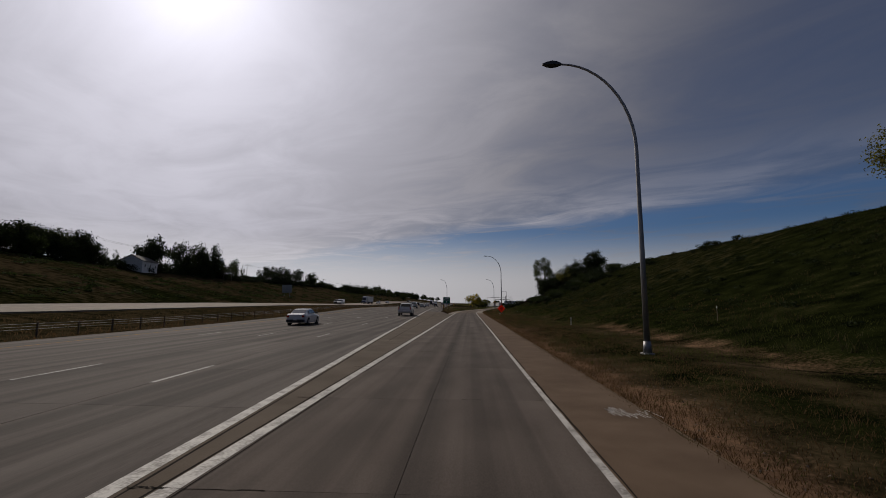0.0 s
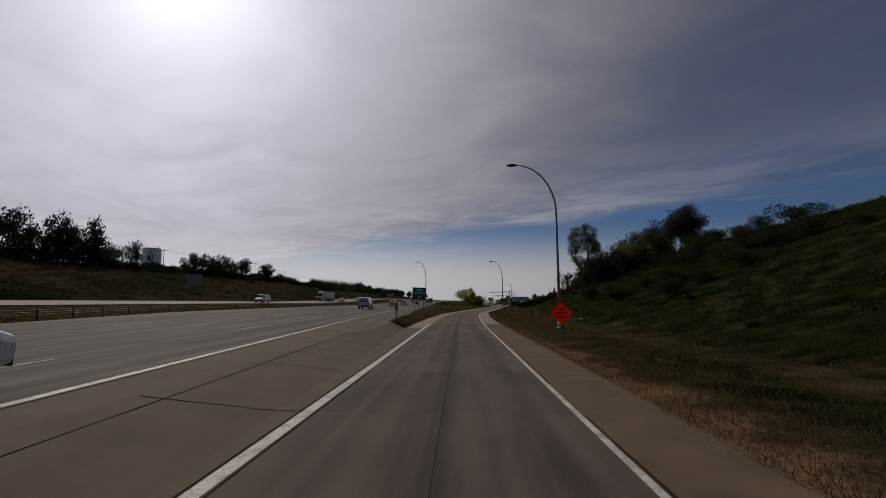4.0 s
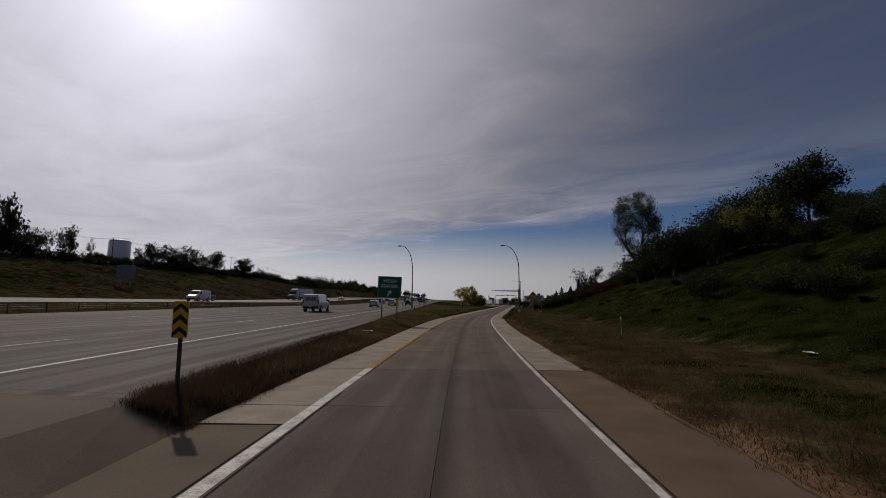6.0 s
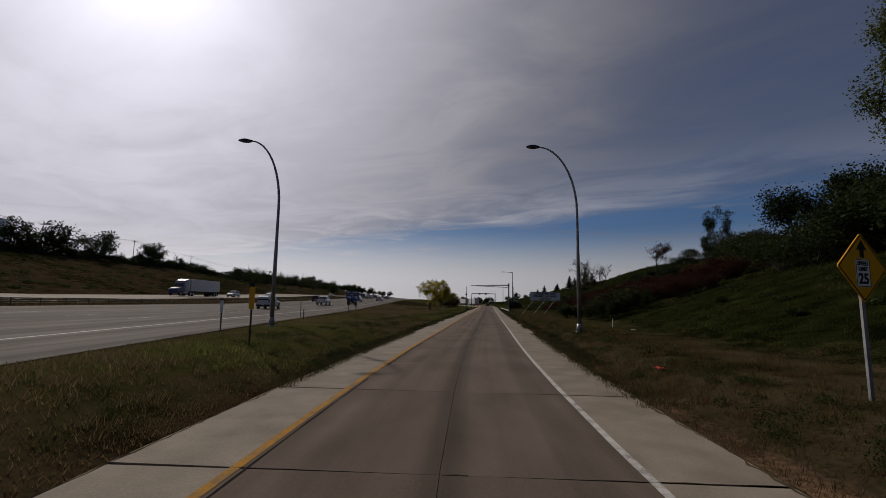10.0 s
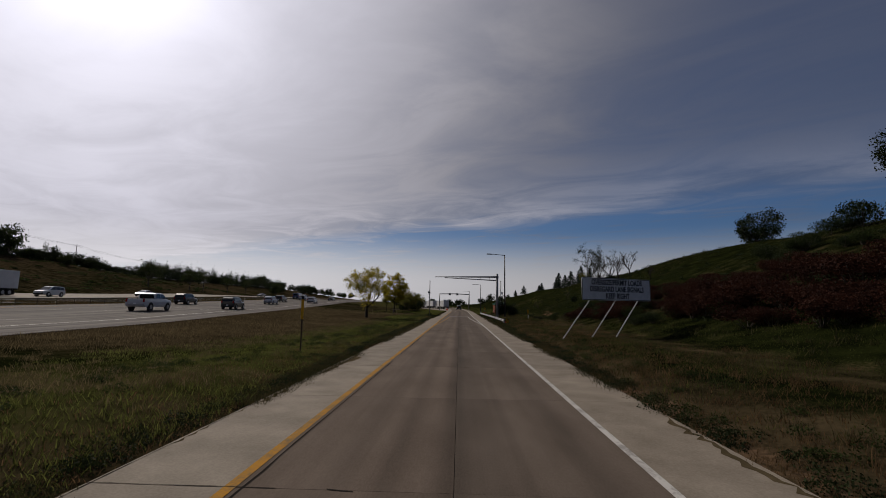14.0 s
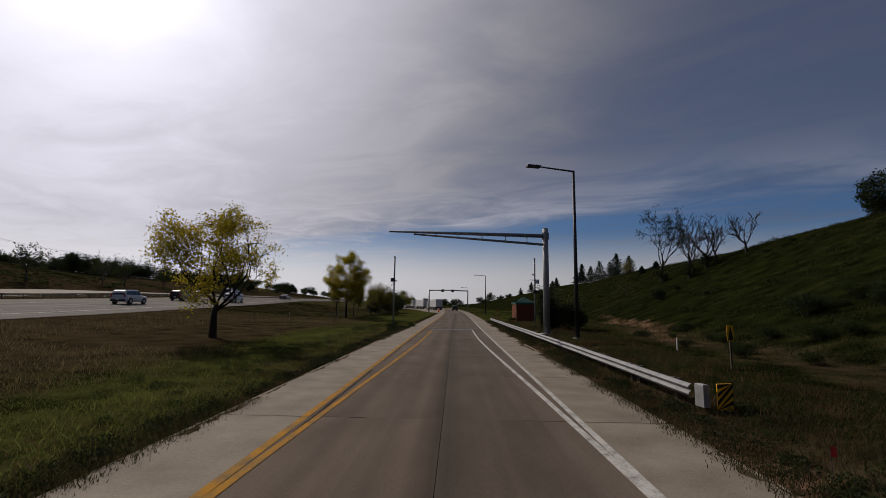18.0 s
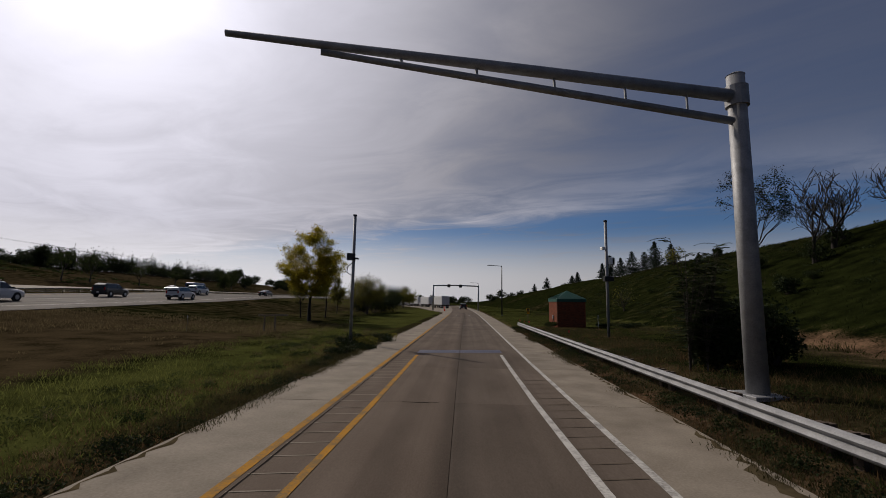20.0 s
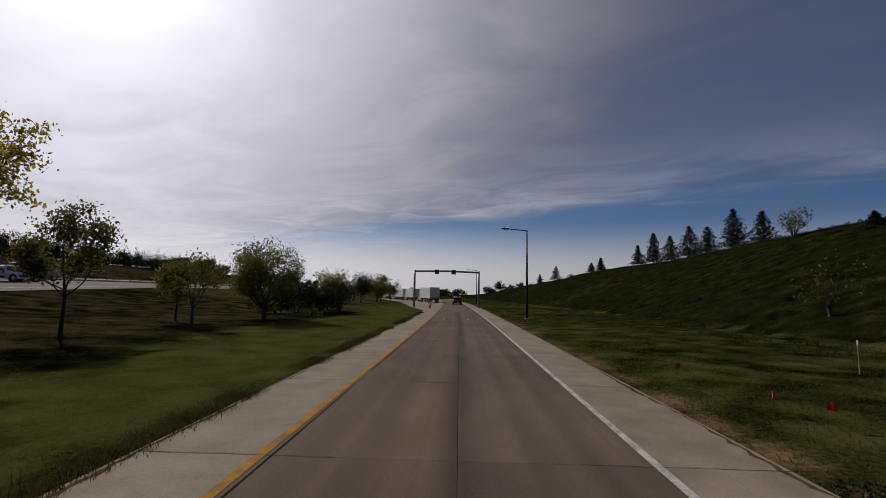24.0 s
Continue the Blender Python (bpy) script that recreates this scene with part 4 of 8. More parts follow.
def route_sign():
    x, y = -5.2, 193.42
    z = gz(x, y)
    ob = thing("route_sign", x, y, z, 4, "pair of blue route markers on leaning rusty posts", "road sign")
    zc = 2.35 - z
    sh = [(-0.36, 0.3), (-0.2, 0.36), (0, 0.32), (0.2, 0.36), (0.36, 0.3), (0.4, 0.05), (0.3, -0.2), (0, -0.4), (-0.3, -0.2), (-0.4, 0.05)]
    b = part("shield", Shape().prism(sh, 0, 0.02), SIGN_BLUE, ob, m=pose(-0.44, -0.04, zc))
    words("94", 0.5, SIGN_WHITE, b, pose(0, -0.004, 0.0))
    b = part("route_panel", plate(0.82, 0.8, 0.05), SIGN_BLUE, ob, m=pose(0.44, -0.04, zc))
    words("95", 0.5, SIGN_WHITE, b, pose(0, -0.004, -0.02))
    b = part("direction_plate", plate(0.8, 0.36, 0.04), SIGN_BLUE, ob, m=pose(-0.44, -0.04, zc + 0.68))
    words("WEST", 0.22, SIGN_WHITE, b, pose(0, -0.004, 0))
    b = part("direction_plate", plate(0.8, 0.36, 0.04), SIGN_BLUE, ob, m=pose(0.44, -0.04, zc + 0.68))
    words("SOUTH", 0.22, SIGN_WHITE, b, pose(0, -0.004, 0))
    part("middle_plate", plate(0.5, 0.14, 0.02), ALU, ob, m=pose(-0.05, -0.035, zc + 0.43))
    for px in (-0.44, 0.44):
        post(ob, px, 0.0, -0.3, zc + 0.86, 0.07)
        part("brace", Shape().tube([(px + 0.02, 0.03, zc - 0.3), (px + 0.3, 1.0, -0.1)], 0.025, 6), RUST, ob)


def oversize_sign():
    x, y = 23.35, 204.5
    z = gz(x, y)
    ob = thing("large_road_sign", x, y, z, 15.3, "long white regulatory sign with black lettering on braced posts", "road sign")
    zc = 3.08 - z
    W, H = 5.45, 1.36
    b = part("sign_panel", plate(W, H, 0.1), SIGN_WHITE, ob, m=pose(0, -0.08, zc))
    part("border", frame_of(W - 0.04, H - 0.04, 0.1, 0.035), SIGN_BLACK, b, m=pose(0, -0.002, 0))
    for k, wd in enumerate(("OVERSIZE/PERMIT LOADS", "DISREGARD LANE SIGNALS", "KEEP RIGHT")):
        words(wd, 0.44, SIGN_BLACK, b, pose(0, -0.006, 0.4 - 0.41 * k) @ Matrix.Diagonal((0.8, 1, 1, 1)))
    for px in (-1.8, 0.2, 2.0):
        post(ob, px, 0.0, zc - 0.62, zc + 0.6, 0.07, name="stiffener")
        part("leg", Shape().tube([(px - 0.1, 0.05, zc - 0.5), (px - 3.1, -0.7, -0.35)], 0.03, 6), STEEL, ob, "galvanised slanting leg")


weigh_sign()
chevron_marker()
road_work_sign()
speed_sign()
route_sign()
oversize_sign()


def back_of_sign(x, y, w, h, label):
    z = gz(x, y)
    ob = thing("road_sign", x, y, z, 0, label, "road sign")
    part("sign_panel", plate(w, h, 0.1, 0.04), ALU, ob, m=pose(0, -0.1, 2.0 + h / 2))
    for px in (-w * 0.28, w * 0.28):
        part("post", Shape().box(px - 0.09, px + 0.09, -0.06, 0.12, -0.5, 2.0 + h), STEEL, ob)


back_of_sign(-78.5, 196.8, 4.6, 3.6, "large grey back of a highway sign on two steel posts")


def marker_post(x, y, h, mat, label, w=0.09, cap=True):
    ob = thing("marker_post", x, y, gz(x, y), 0, label, "marker post", "roadside markers")
    post(ob, 0, 0.012, -0.2, h, 0.05, RUST)
    part("reflector", plate(w * 1.6, h * 0.38, 0.02, 0.008), mat, ob, m=pose(0, -0.004, h * 0.8))
    if cap:
        part("cap", Shape().box(-w * 0.8, w * 0.8, -0.014, 0.02, h * 0.99, h * 1.06), SIGN_BLACK, ob)
    return ob


marker_post(-5.6, 156.95, 1.5, SIGN_WHITE, "white marker plate on a rusty post beside the freeway")
marker_post(-1.9, 150.68, 1.9, SIGN_YELLOW, "yellow marker plate on a rusty post in the grass", 0.11)
marker_post(5.9, 197.17, 2.1, SIGN_YELLOW, "yellow marker plate on a tall rusty post in the grass", 0.065)
marker_post(-4.7, 168.02, 0.8, RUST, "short rusty stub post in the grass", 0.04)
marker_post(-7.2, 176.57, 1.3, RUST, "thin rusty post in the grass", 0.04)
def wedge_marker(x, y, h, up, label):
    ob = thing("wedge_marker", x, y, gz(x, y), 0, label, "marker post", "roadside markers")
    post(ob, 0, 0.012, -0.2, h, 0.05, RUST)
    part("plate", plate(0.22, 0.46, 0.02, 0.008), SIGN_YELLOW, ob, m=pose(0, -0.004, h - 0.18))
    a, b = (h - 0.38, h + 0.03) if up else (h + 0.03, h - 0.38)
    part("wedge", Shape().prism([(-0.085, a), (0.085, a), (0, b)], -0.016, -0.012), SIGN_BLACK, ob)
    return ob


wedge_marker(25.8, 229.83, 1.2, True, "yellow marker plate with a black wedge behind the guardrail's end")
wedge_marker(29.75, 272.0, 1.5, False, "yellow marker plate with a black wedge past the guardrail")


def stake(x, y, h, mat, label):
    ob = thing("survey_stake", x, y, gz(x, y), 0, label, "stake", "survey stakes")
    part("stick", Shape().tube([(0, 0, -0.1), (0.01, 0, h)], [0.02, 0.016], 6), mat, ob)
    part("tip", Shape().tube([(0.01, 0, h * 0.86), (0.01, 0, h + 0.01)], 0.024, 6), SIGN_WHITE, ob)


WOOD = material("stake_wood", (0.2, 0.15, 0.1), (0.4, 0.32, 0.22), 8.0, 0.8, bump=0.2)
stake(9.6, 38.44, 0.7, SIGN_WHITE, "white marker stake at the foot of the bank")
stake(14.4, 25.21, 0.8, WOOD, "thin pale stake in the ditch")
stake(16.6, 165.19, 0.5, SIGN_WHITE, "small white stake in the dry grass")
stake(27.3, 234.38, 0.5, SIGN_WHITE, "small white stake behind the guardrail")
stake(11.0, 115.0, 1.0, WOOD, "thin wooden stake in the verge")
stake(36.3, 278.29, 0.9, WOOD, "thin stake beside the brick hut")
stake(34.4, 268.88, 1.0, SIGN_WHITE, "thin white stake beside the brick hut")
stake(17.5, 255.16, 0.22, SIGN_WHITE, "short white peg at the ramp's edge")
stake(18.2, 260.58, 0.25, SIGN_WHITE, "short white peg near the camera mast")
stake(6.2, 264.02, 0.9, WOOD, "thin weathered stick in the dead grass")


def pipe_frame(x, y):
    ob = thing("post_frame", x, y, gz(x, y), 20, "low weathered wooden frame of two posts and a crossbar", "post frame")
    for dx in (-0.35, 0.3):
        part("post", Shape().tube([(dx, 0, -0.2), (dx, 0, 1.05)], [0.05, 0.045], 7), WOOD, ob)
    part("crossbar", Shape().box(-0.75, 1.1, -0.07, -0.03, 0.98, 1.08), WOOD, ob)


pipe_frame(10.4, 266.3)


def marker_flag(x, y, h, turn):
    ob = thing("marker_flag", x, y, gz(x, y), turn, "small red marker flag on a wire in the grass", "flag", "red marker flags")
    part("wire", Shape().tube([(0, 0, -0.05), (0, 0, h)], 0.004, 5), DARK_METAL, ob)
    n = 4
    vs = [(0.15 * i / n, 0.02 * math.sin(2.2 * i), h - 0.12 * j - 0.02 * i / n) for j in (0, 1) for i in range(n + 1)]
    vs += [(a, b + 0.003, c) for a, b, c in vs]
    k = 2 * (n + 1)
    fs = [(i, i + 1, i + n + 2, i + n + 1) for i in range(n)] + [(k + i, k + i + n + 1, k + i + n + 2, k + i + 1) for i in range(n)]
    part("cloth", Shape().add(vs, fs), FLAG_RED, ob)


FLAG_RED = plain("red_flag_cloth", (0.6, 0.04, 0.03), 0.7)


def litter(x, y, w, d, turn, mat, label):
    z = gz(x, y)
    s = Shape()
    n = 4
    vs = [((i / n - 0.5) * w, (j / n - 0.5) * d, 0.03 + 0.05 * noise.noise(Vector((i * 1.7 + x, j * 1.3 + y, 0)))) for j in range(n + 1) for i in range(n + 1)]
    vs += [(a, b, c - 0.012) for a, b, c in vs]
    k = (n + 1) ** 2
    fs = []
    for j in range(n):
        for i in range(n):
            q = j * (n + 1) + i
            fs += [(q, q + 1, q + n + 2, q + n + 1), (k + q, k + q + n + 1, k + q + n + 2, k + q + 1)]
    s.add(vs, fs)
    ob = new("litter", s.mesh("litter", mat))
    ob.matrix_basis = pose(x, y, z + 0.06, 4, 3, turn)
    tagged(ob, label, "litter", "roadside litter")


PAPER = plain("pale_litter", (0.7, 0.68, 0.62), 0.8)
litter_yellow = plain("yellow_litter", (0.62, 0.5, 0.12), 0.8)
RED_RAG = plain("red_litter", (0.55, 0.05, 0.03), 0.8)
litter(-3.35, 116.48, 0.62, 0.22, 10, PAPER, "torn pale board lying in the dry grass")
litter(13.6, 105.47, 0.35, 0.3, 20, PAPER, "crumpled white paper on the dry verge")
litter(10.2, 147.97, 0.25, 0.2, 5, RED_RAG, "red scrap lying in the grass")
for x, y, a in ((30.7, 277.98, 10), (30.2, 274.66, 40), (30.3, 273.8, -20), (27.9, 258.92, 25), (21.1, 222.88, 15)):
    marker_flag(x, y, 0.42, a)
litter(-1.35, 97.11, 0.4, 0.3, 15, litter_yellow, "crushed yellow board at the nose of the gore")
litter(-3.1, 96.68, 0.5, 0.08, 60, PAPER, "broken white plastic strip on the gore")
litter(-2.0, 97.54, 0.25, 0.2, 35, PAPER, "grey concrete crumbs at the nose of the gore")
litter(9.2, 91.76, 0.2, 0.15, 30, PAPER, "white scrap beside the roadwork sign")
litter(16.0, 161.13, 0.25, 0.15, 0, PAPER, "small white scrap below the bank")


# ---- guardrail, posts and masts beside the scale ----
def guardrail():
    y0, y1 = 226.32, 270.97
    off = lambda y: 4.95 - 0.4 * (y - y0) / (y1 - y0)
    ob = thing("guardrail", 0, 0, 0, 0, "galvanised W-beam guardrail on posts along the ramp", "guardrail")
    prof = [(0.0, 0.0), (-0.05, 0.035), (-0.075, 0.075), (-0.05, 0.115), (0.0, 0.155), (-0.05, 0.195), (-0.075, 0.235), (-0.05, 0.275), (0.0, 0.31)]
    n = 19
    for k in range(n):
        a, b = y0 + (y1 - y0) * k / n, y0 + (y1 - y0) * (k + 1) / n + 0.1
        s = Shape()
        vs = []
        for y in (a, b):
            z = gz(float(ramp_x(y)) + off(y), y)
            for px, pz in prof + [(px + 0.012, pz) for px, pz in reversed(prof)]:
                vs.append(at_ramp(y, off(y) + px, z + 0.24 + 0.84 * pz + 0.003 * (k % 2)))
        m = len(prof) * 2
        s.add(vs, [(i, (i + 1) % m, (i + 1) % m + m, i + m) for i in range(m)] + [tuple(range(m)), tuple(range(2 * m - 1, m - 1, -1))])
        part("rail_panel", s, RAIL_STEEL, ob)
        for y in (a + 0.9, a + 2.8):
            p = at_ramp(y, off(y))
            z = gz(p.x, p.y)
            q = part("post", Shape().box(-0.005, 0.12, -0.06, 0.06, -0.5, 0.47), RUST, ob, m=pose(p.x + 0.16, y, z))
            part("spacer_block", Shape().box(-0.145, -0.006, -0.06, 0.06, 0.26, 0.49), RUST, q)
    p = at_ramp(y0, off(y0))
    z = gz(p.x, p.y)
    part("end_terminal", Shape().slab(0.13, 0.24, 0.42, 0.02, 0.13), RAIL_STEEL, ob, m=pose(p.x, y0 - 0.3, z))
    e = thing("end_marker", p.x + 0.3, y0 - 0.5, gz(p.x + 0.3, y0), 0, "black and yellow striped hazard plate at the guardrail's end", "road sign")
    post(e, 0, 0.02, -0.3, 0.5, 0.06)
    b = part("sign_panel", plate(0.32, 0.48, 0.02), SIGN_YELLOW, e, m=pose(0, -0.02, 0.3))
    for i in range(-2, 3):
        c = i * 0.15
        lo, hi = -0.16, 0.16
        pts = [(lo, c + lo), (lo, c + lo + 0.075), (hi, c + hi + 0.075), (hi, c + hi)]
        pts = [(a, min(max(bb, -0.24), 0.24)) for a, bb in pts]
        part("stripe", Shape().prism(pts, -0.004, 0), SIGN_BLACK, b, m=pose(0, -0.001, 0))


guardrail()


def signal_arm():
    x, y = 25.5, 243.79
    z = gz(x, y)
    ob = thing("cantilever_sign_arm", x, y, z, 0, "bare galvanised cantilever arm reaching over the ramp", "gantry")
    part("base_plate", Shape().slab(0.7, 0.7, 0.08), STEEL, ob)
    part("post", Shape().tube([(0, 0, 0), (0, 0, 6.75 - z)], [0.2, 0.17], 14), STEEL, ob, smooth=True)
    part("post_cap", Shape().tube([(0, 0, 6.75 - z), (0, 0, 6.8 - z)], [0.18, 0.1], 14), STEEL, ob)
    a, b = Vector((0, 0, 6.3 - z)), Vector((-9.6, -1.3, 6.05 - z))
    c, d = Vector((0, 0, 5.75 - z)), Vector((-8.2, -1.1, 5.97 - z))
    part("upper_arm", Shape().tube([a, a.lerp(b, 0.5), b], [0.13, 0.1, 0.05], 10), STEEL, ob, smooth=True)
    part("lower_arm", Shape().tube([c, c.lerp(d, 0.5), d], [0.08, 0.07, 0.05], 10), STEEL, ob, smooth=True)
    for t in (0.15, 0.32, 0.5, 0.68, 0.84):
        part("strut", Shape().tube([a.lerp(b, t * 0.86), c.lerp(d, t)], 0.025, 6), STEEL, ob)
    part("flange", Shape().tube([(0.0, 0, 6.08 - z), (0, 0, 6.5 - z)], 0.22, 14), STEEL, ob)


signal_arm()


def gantry(xl, xr, y, h, label):
    ob = thing("overhead_gantry", 0, 0, 0, 0, label, "gantry")
    for x in (xl, xr):
        part("post", Shape().tube([(x, y, gz(x, y) - 0.2), (x, y, h + 0.2)], [0.2, 0.17], 10), POLE, ob, smooth=True)
    part("beam", Shape().tube([(xl, y, h), ((xl + xr) / 2, y, h + 0.12), (xr, y, h - 0.02)], 0.16, 10), POLE, ob)
    for t in (0.34, 0.6):
        x = xl + (xr - xl) * t
        q = part("lane_signal", Shape().slab(0.7, 0.35, 0.75, 0.04, h - 0.42), DARK_METAL, ob, "dark square lane signal", m=pose(x, y - 0.25, 0))
        part("visor", Shape().box(-0.3, 0.3, -0.4, -0.18, h + 0.2, h + 0.24), DARK_METAL, q)


gantry(27.8, 38.9, 341.94, 6.0, "dark overhead lane-signal gantry across the ramp")


def pole_mast(x, y, top, boxes, label):
    z = gz(x, y)
    ob = thing("equipment_mast", x, y, z, 0, label, "mast", "masts beside the scale")
    part("tube", Shape().tube([(0, 0, -0.2), (0, 0, top - z)], 0.075, 10), STEEL, ob, smooth=True)
    part("cap", Shape().tube([(0, 0, top - z - 0.02), (0, 0, top - z + 0.05)], 0.1, 10), DARK_METAL, ob)
    for bx, bz, w, h, mat in boxes:
        part("equipment_box", Shape().slab(w, 0.25, h, 0.03, 0), mat, ob, m=pose(bx, -0.05, bz - z))
    part("cable", Shape().tube([(0.1, -0.05, boxes[0][1] - z), (-0.25, -0.05, boxes[0][1] - z - 0.3), (-0.3, -0.03, boxes[0][1] - z - 0.6), (-0.06, 0, boxes[0][1] - z - 0.75)], 0.02, 6), DARK_METAL, ob)


pole_mast(16.5, 257.81, 6.25, [(-0.12, 4.0, 0.4, 0.34, DARK_METAL), (0.15, 4.05, 0.2, 0.08, DARK_METAL)], "tall bare steel mast with a dark equipment box")
pole_mast(29.65, 257.81, 6.4, [(0.22, 4.1, 0.3, 0.36, SIGN_WHITE), (0.05, 3.2, 0.5, 0.26, SIGN_BLACK), (-0.22, 4.85, 0.18, 0.16, SIGN_WHITE), (0.3, 4.05, 0.1, 0.4, DARK_METAL)], "tall steel mast carrying a camera and equipment boxes")


def brick_material():
    m = bpy.data.materials.new("red_brick")
    m.use_nodes = True
    n, l = m.node_tree.nodes, m.node_tree.links
    p = n["Principled BSDF"]
    tc = n.new("ShaderNodeTexCoord")
    mp = n.new("ShaderNodeMapping")
    mp.inputs["Rotation"].default_value = (radians(90), 0, 0)
    l.new(tc.outputs["Object"], mp.inputs["Vector"])
    b = n.new("ShaderNodeTexBrick")
    b.inputs["Color1"].default_value, b.inputs["Color2"].default_value = (0.20, 0.056, 0.023, 1), (0.26, 0.083, 0.035, 1)
    b.inputs["Mortar"].default_value = (0.21, 0.105, 0.06, 1)
    b.inputs["Scale"].default_value = 1.0
    b.inputs["Brick Width"].default_value, b.inputs["Row Height"].default_value, b.inputs["Mortar Size"].default_value = 0.2, 0.067, 0.008
    l.new(mp.outputs[0], b.inputs["Vector"])
    l.new(b.outputs["Color"], p.inputs["Base Color"])
    p.inputs["Roughness"].default_value = 0.9
    bp = n.new("ShaderNodeBump")
    bp.inputs["Strength"].default_value, bp.inputs["Distance"].default_value = 0.4, 0.01
    l.new(b.outputs["Fac"], bp.inputs["Height"])
    bp.invert = True
    l.new(bp.outputs[0], p.inputs["Normal"])
    return m


BRICK = brick_material()
ROOF_GREEN = material("green_roof_metal", (0.02, 0.085, 0.060), (0.035, 0.13, 0.095), 1.5, 0.45, 0.1, 0.03, 30.0)


MORTAR = material("brown_mortar", (0.10, 0.055, 0.035), (0.17, 0.10, 0.065), 6.0, 0.95, bump=0.2, fine=60.0)
BRICK_FACE = material("brick_face", (0.15, 0.036, 0.015), (0.24, 0.068, 0.028), 5.0, 0.9, bump=0.25, fine=70.0, random_tone=0.22)


def lay_bricks(wall, x0, x1, top, first):
    """Running bond on a wall's outer face; rows from first on are single bricks."""
    one = {w: Shape().box(-w / 2, w / 2, -0.127, -0.116, 0, 0.057).mesh("brick", BRICK_FACE) for w in (0.192, 0.092)}
    rest = Shape()
    row, z = 0, -0.05
    while z + 0.06 < top:
        x = x0
        while x < x1 - 0.05:
            w = 0.092 if (row % 2 and x == x0) or x + 0.192 > x1 else 0.192
            if row >= first:
                b = new("brick", one[w])
                b.parent, b.matrix_basis = wall, pose(x + w / 2, 0, z)
            else:
                rest.box(x, x + w, -0.127, -0.116, z, z + 0.057)
            x += w + 0.01
        row, z = row + 1, z + 0.067
    tagged(part("brickwork", rest, BRICK_FACE, wall), kind="stuff")


def brick_hut():
    x0, x1, y0, y1 = 31.5, 33.86, 269.9, 271.75
    cx, cy = (x0 + x1) / 2, (y0 + y1) / 2
    z = gz(cx, cy) + 0.05
    a, b = (x1 - x0) / 2, (y1 - y0) / 2
    ob = thing("brick_hut", cx, cy, z, 0, "small red brick equipment hut with a green hipped metal roof", "hut")
    h = 2.12
    for k, (w, off, turn) in enumerate(((2 * a, b, 0), (2 * b, a, 90), (2 * a, b, 180), (2 * b, a, 270))):
        laid = k in (0, 3)
        wall = part("wall", Shape().box(-w / 2, w / 2 - 0.12, -0.12, 0, -0.3, h), MORTAR if laid else BRICK, ob, m=pose(0, 0, 0, 0, 0, turn) @ pose(0, -off + 0.12, 0))
        if laid:
            lay_bricks(wall, -w / 2 + 0.004, w / 2 - 0.124 + 0.12, h - 0.13, 8 if k == 3 else 99)
    part("fascia", Shape().box(-a - 0.06, a + 0.06, -b - 0.06, b + 0.06, h - 0.12, h + 0.1), ROOF_GREEN, ob)
    e = 0.09
    base = [(-a - e, -b - e, h + 0.1), (a + e, -b - e, h + 0.1), (a + e, b + e, h + 0.1), (-a - e, b + e, h + 0.1)]
    apex = [(0.0, -0.06, h + 0.78), (0.0, 0.06, h + 0.78)]
    r = part("roof", Shape().add(base + apex, [(0, 1, 4), (1, 2, 5, 4), (2, 3, 5), (3, 0, 4, 5), (3, 2, 1, 0)]), ROOF_GREEN, ob)
    for side in range(4):
        turn = pose(0, 0, 0, 0, 0, 90 * side)
        for i in range(-3, 4):
            t = i / 4.0
            hw, out = (a + e, b + e) if side % 2 == 0 else (b + e, a + e)
            top = 1 - abs(t)
            p0 = turn @ Vector((t * hw, -out, h + 0.12))
            p1 = turn @ Vector((t * hw, -out * (1 - top * 0.97), h + 0.12 + 0.67 * top * 0.97))
            part("roof_seam", Shape().tube([p0, p1], 0.018, 5), ROOF_GREEN, r)
    part("meter_box", Shape().slab(0.13, 0.09, 0.26, 0.015, 0.62), STEEL, ob, m=pose(-a - 0.045, -0.1, 0, 0, 0, 90))
    part("conduit", Shape().tube([(-a - 0.03, -0.1, -0.2), (-a - 0.03, -0.1, 0.64)], 0.018, 6), STEEL, ob)


brick_hut()


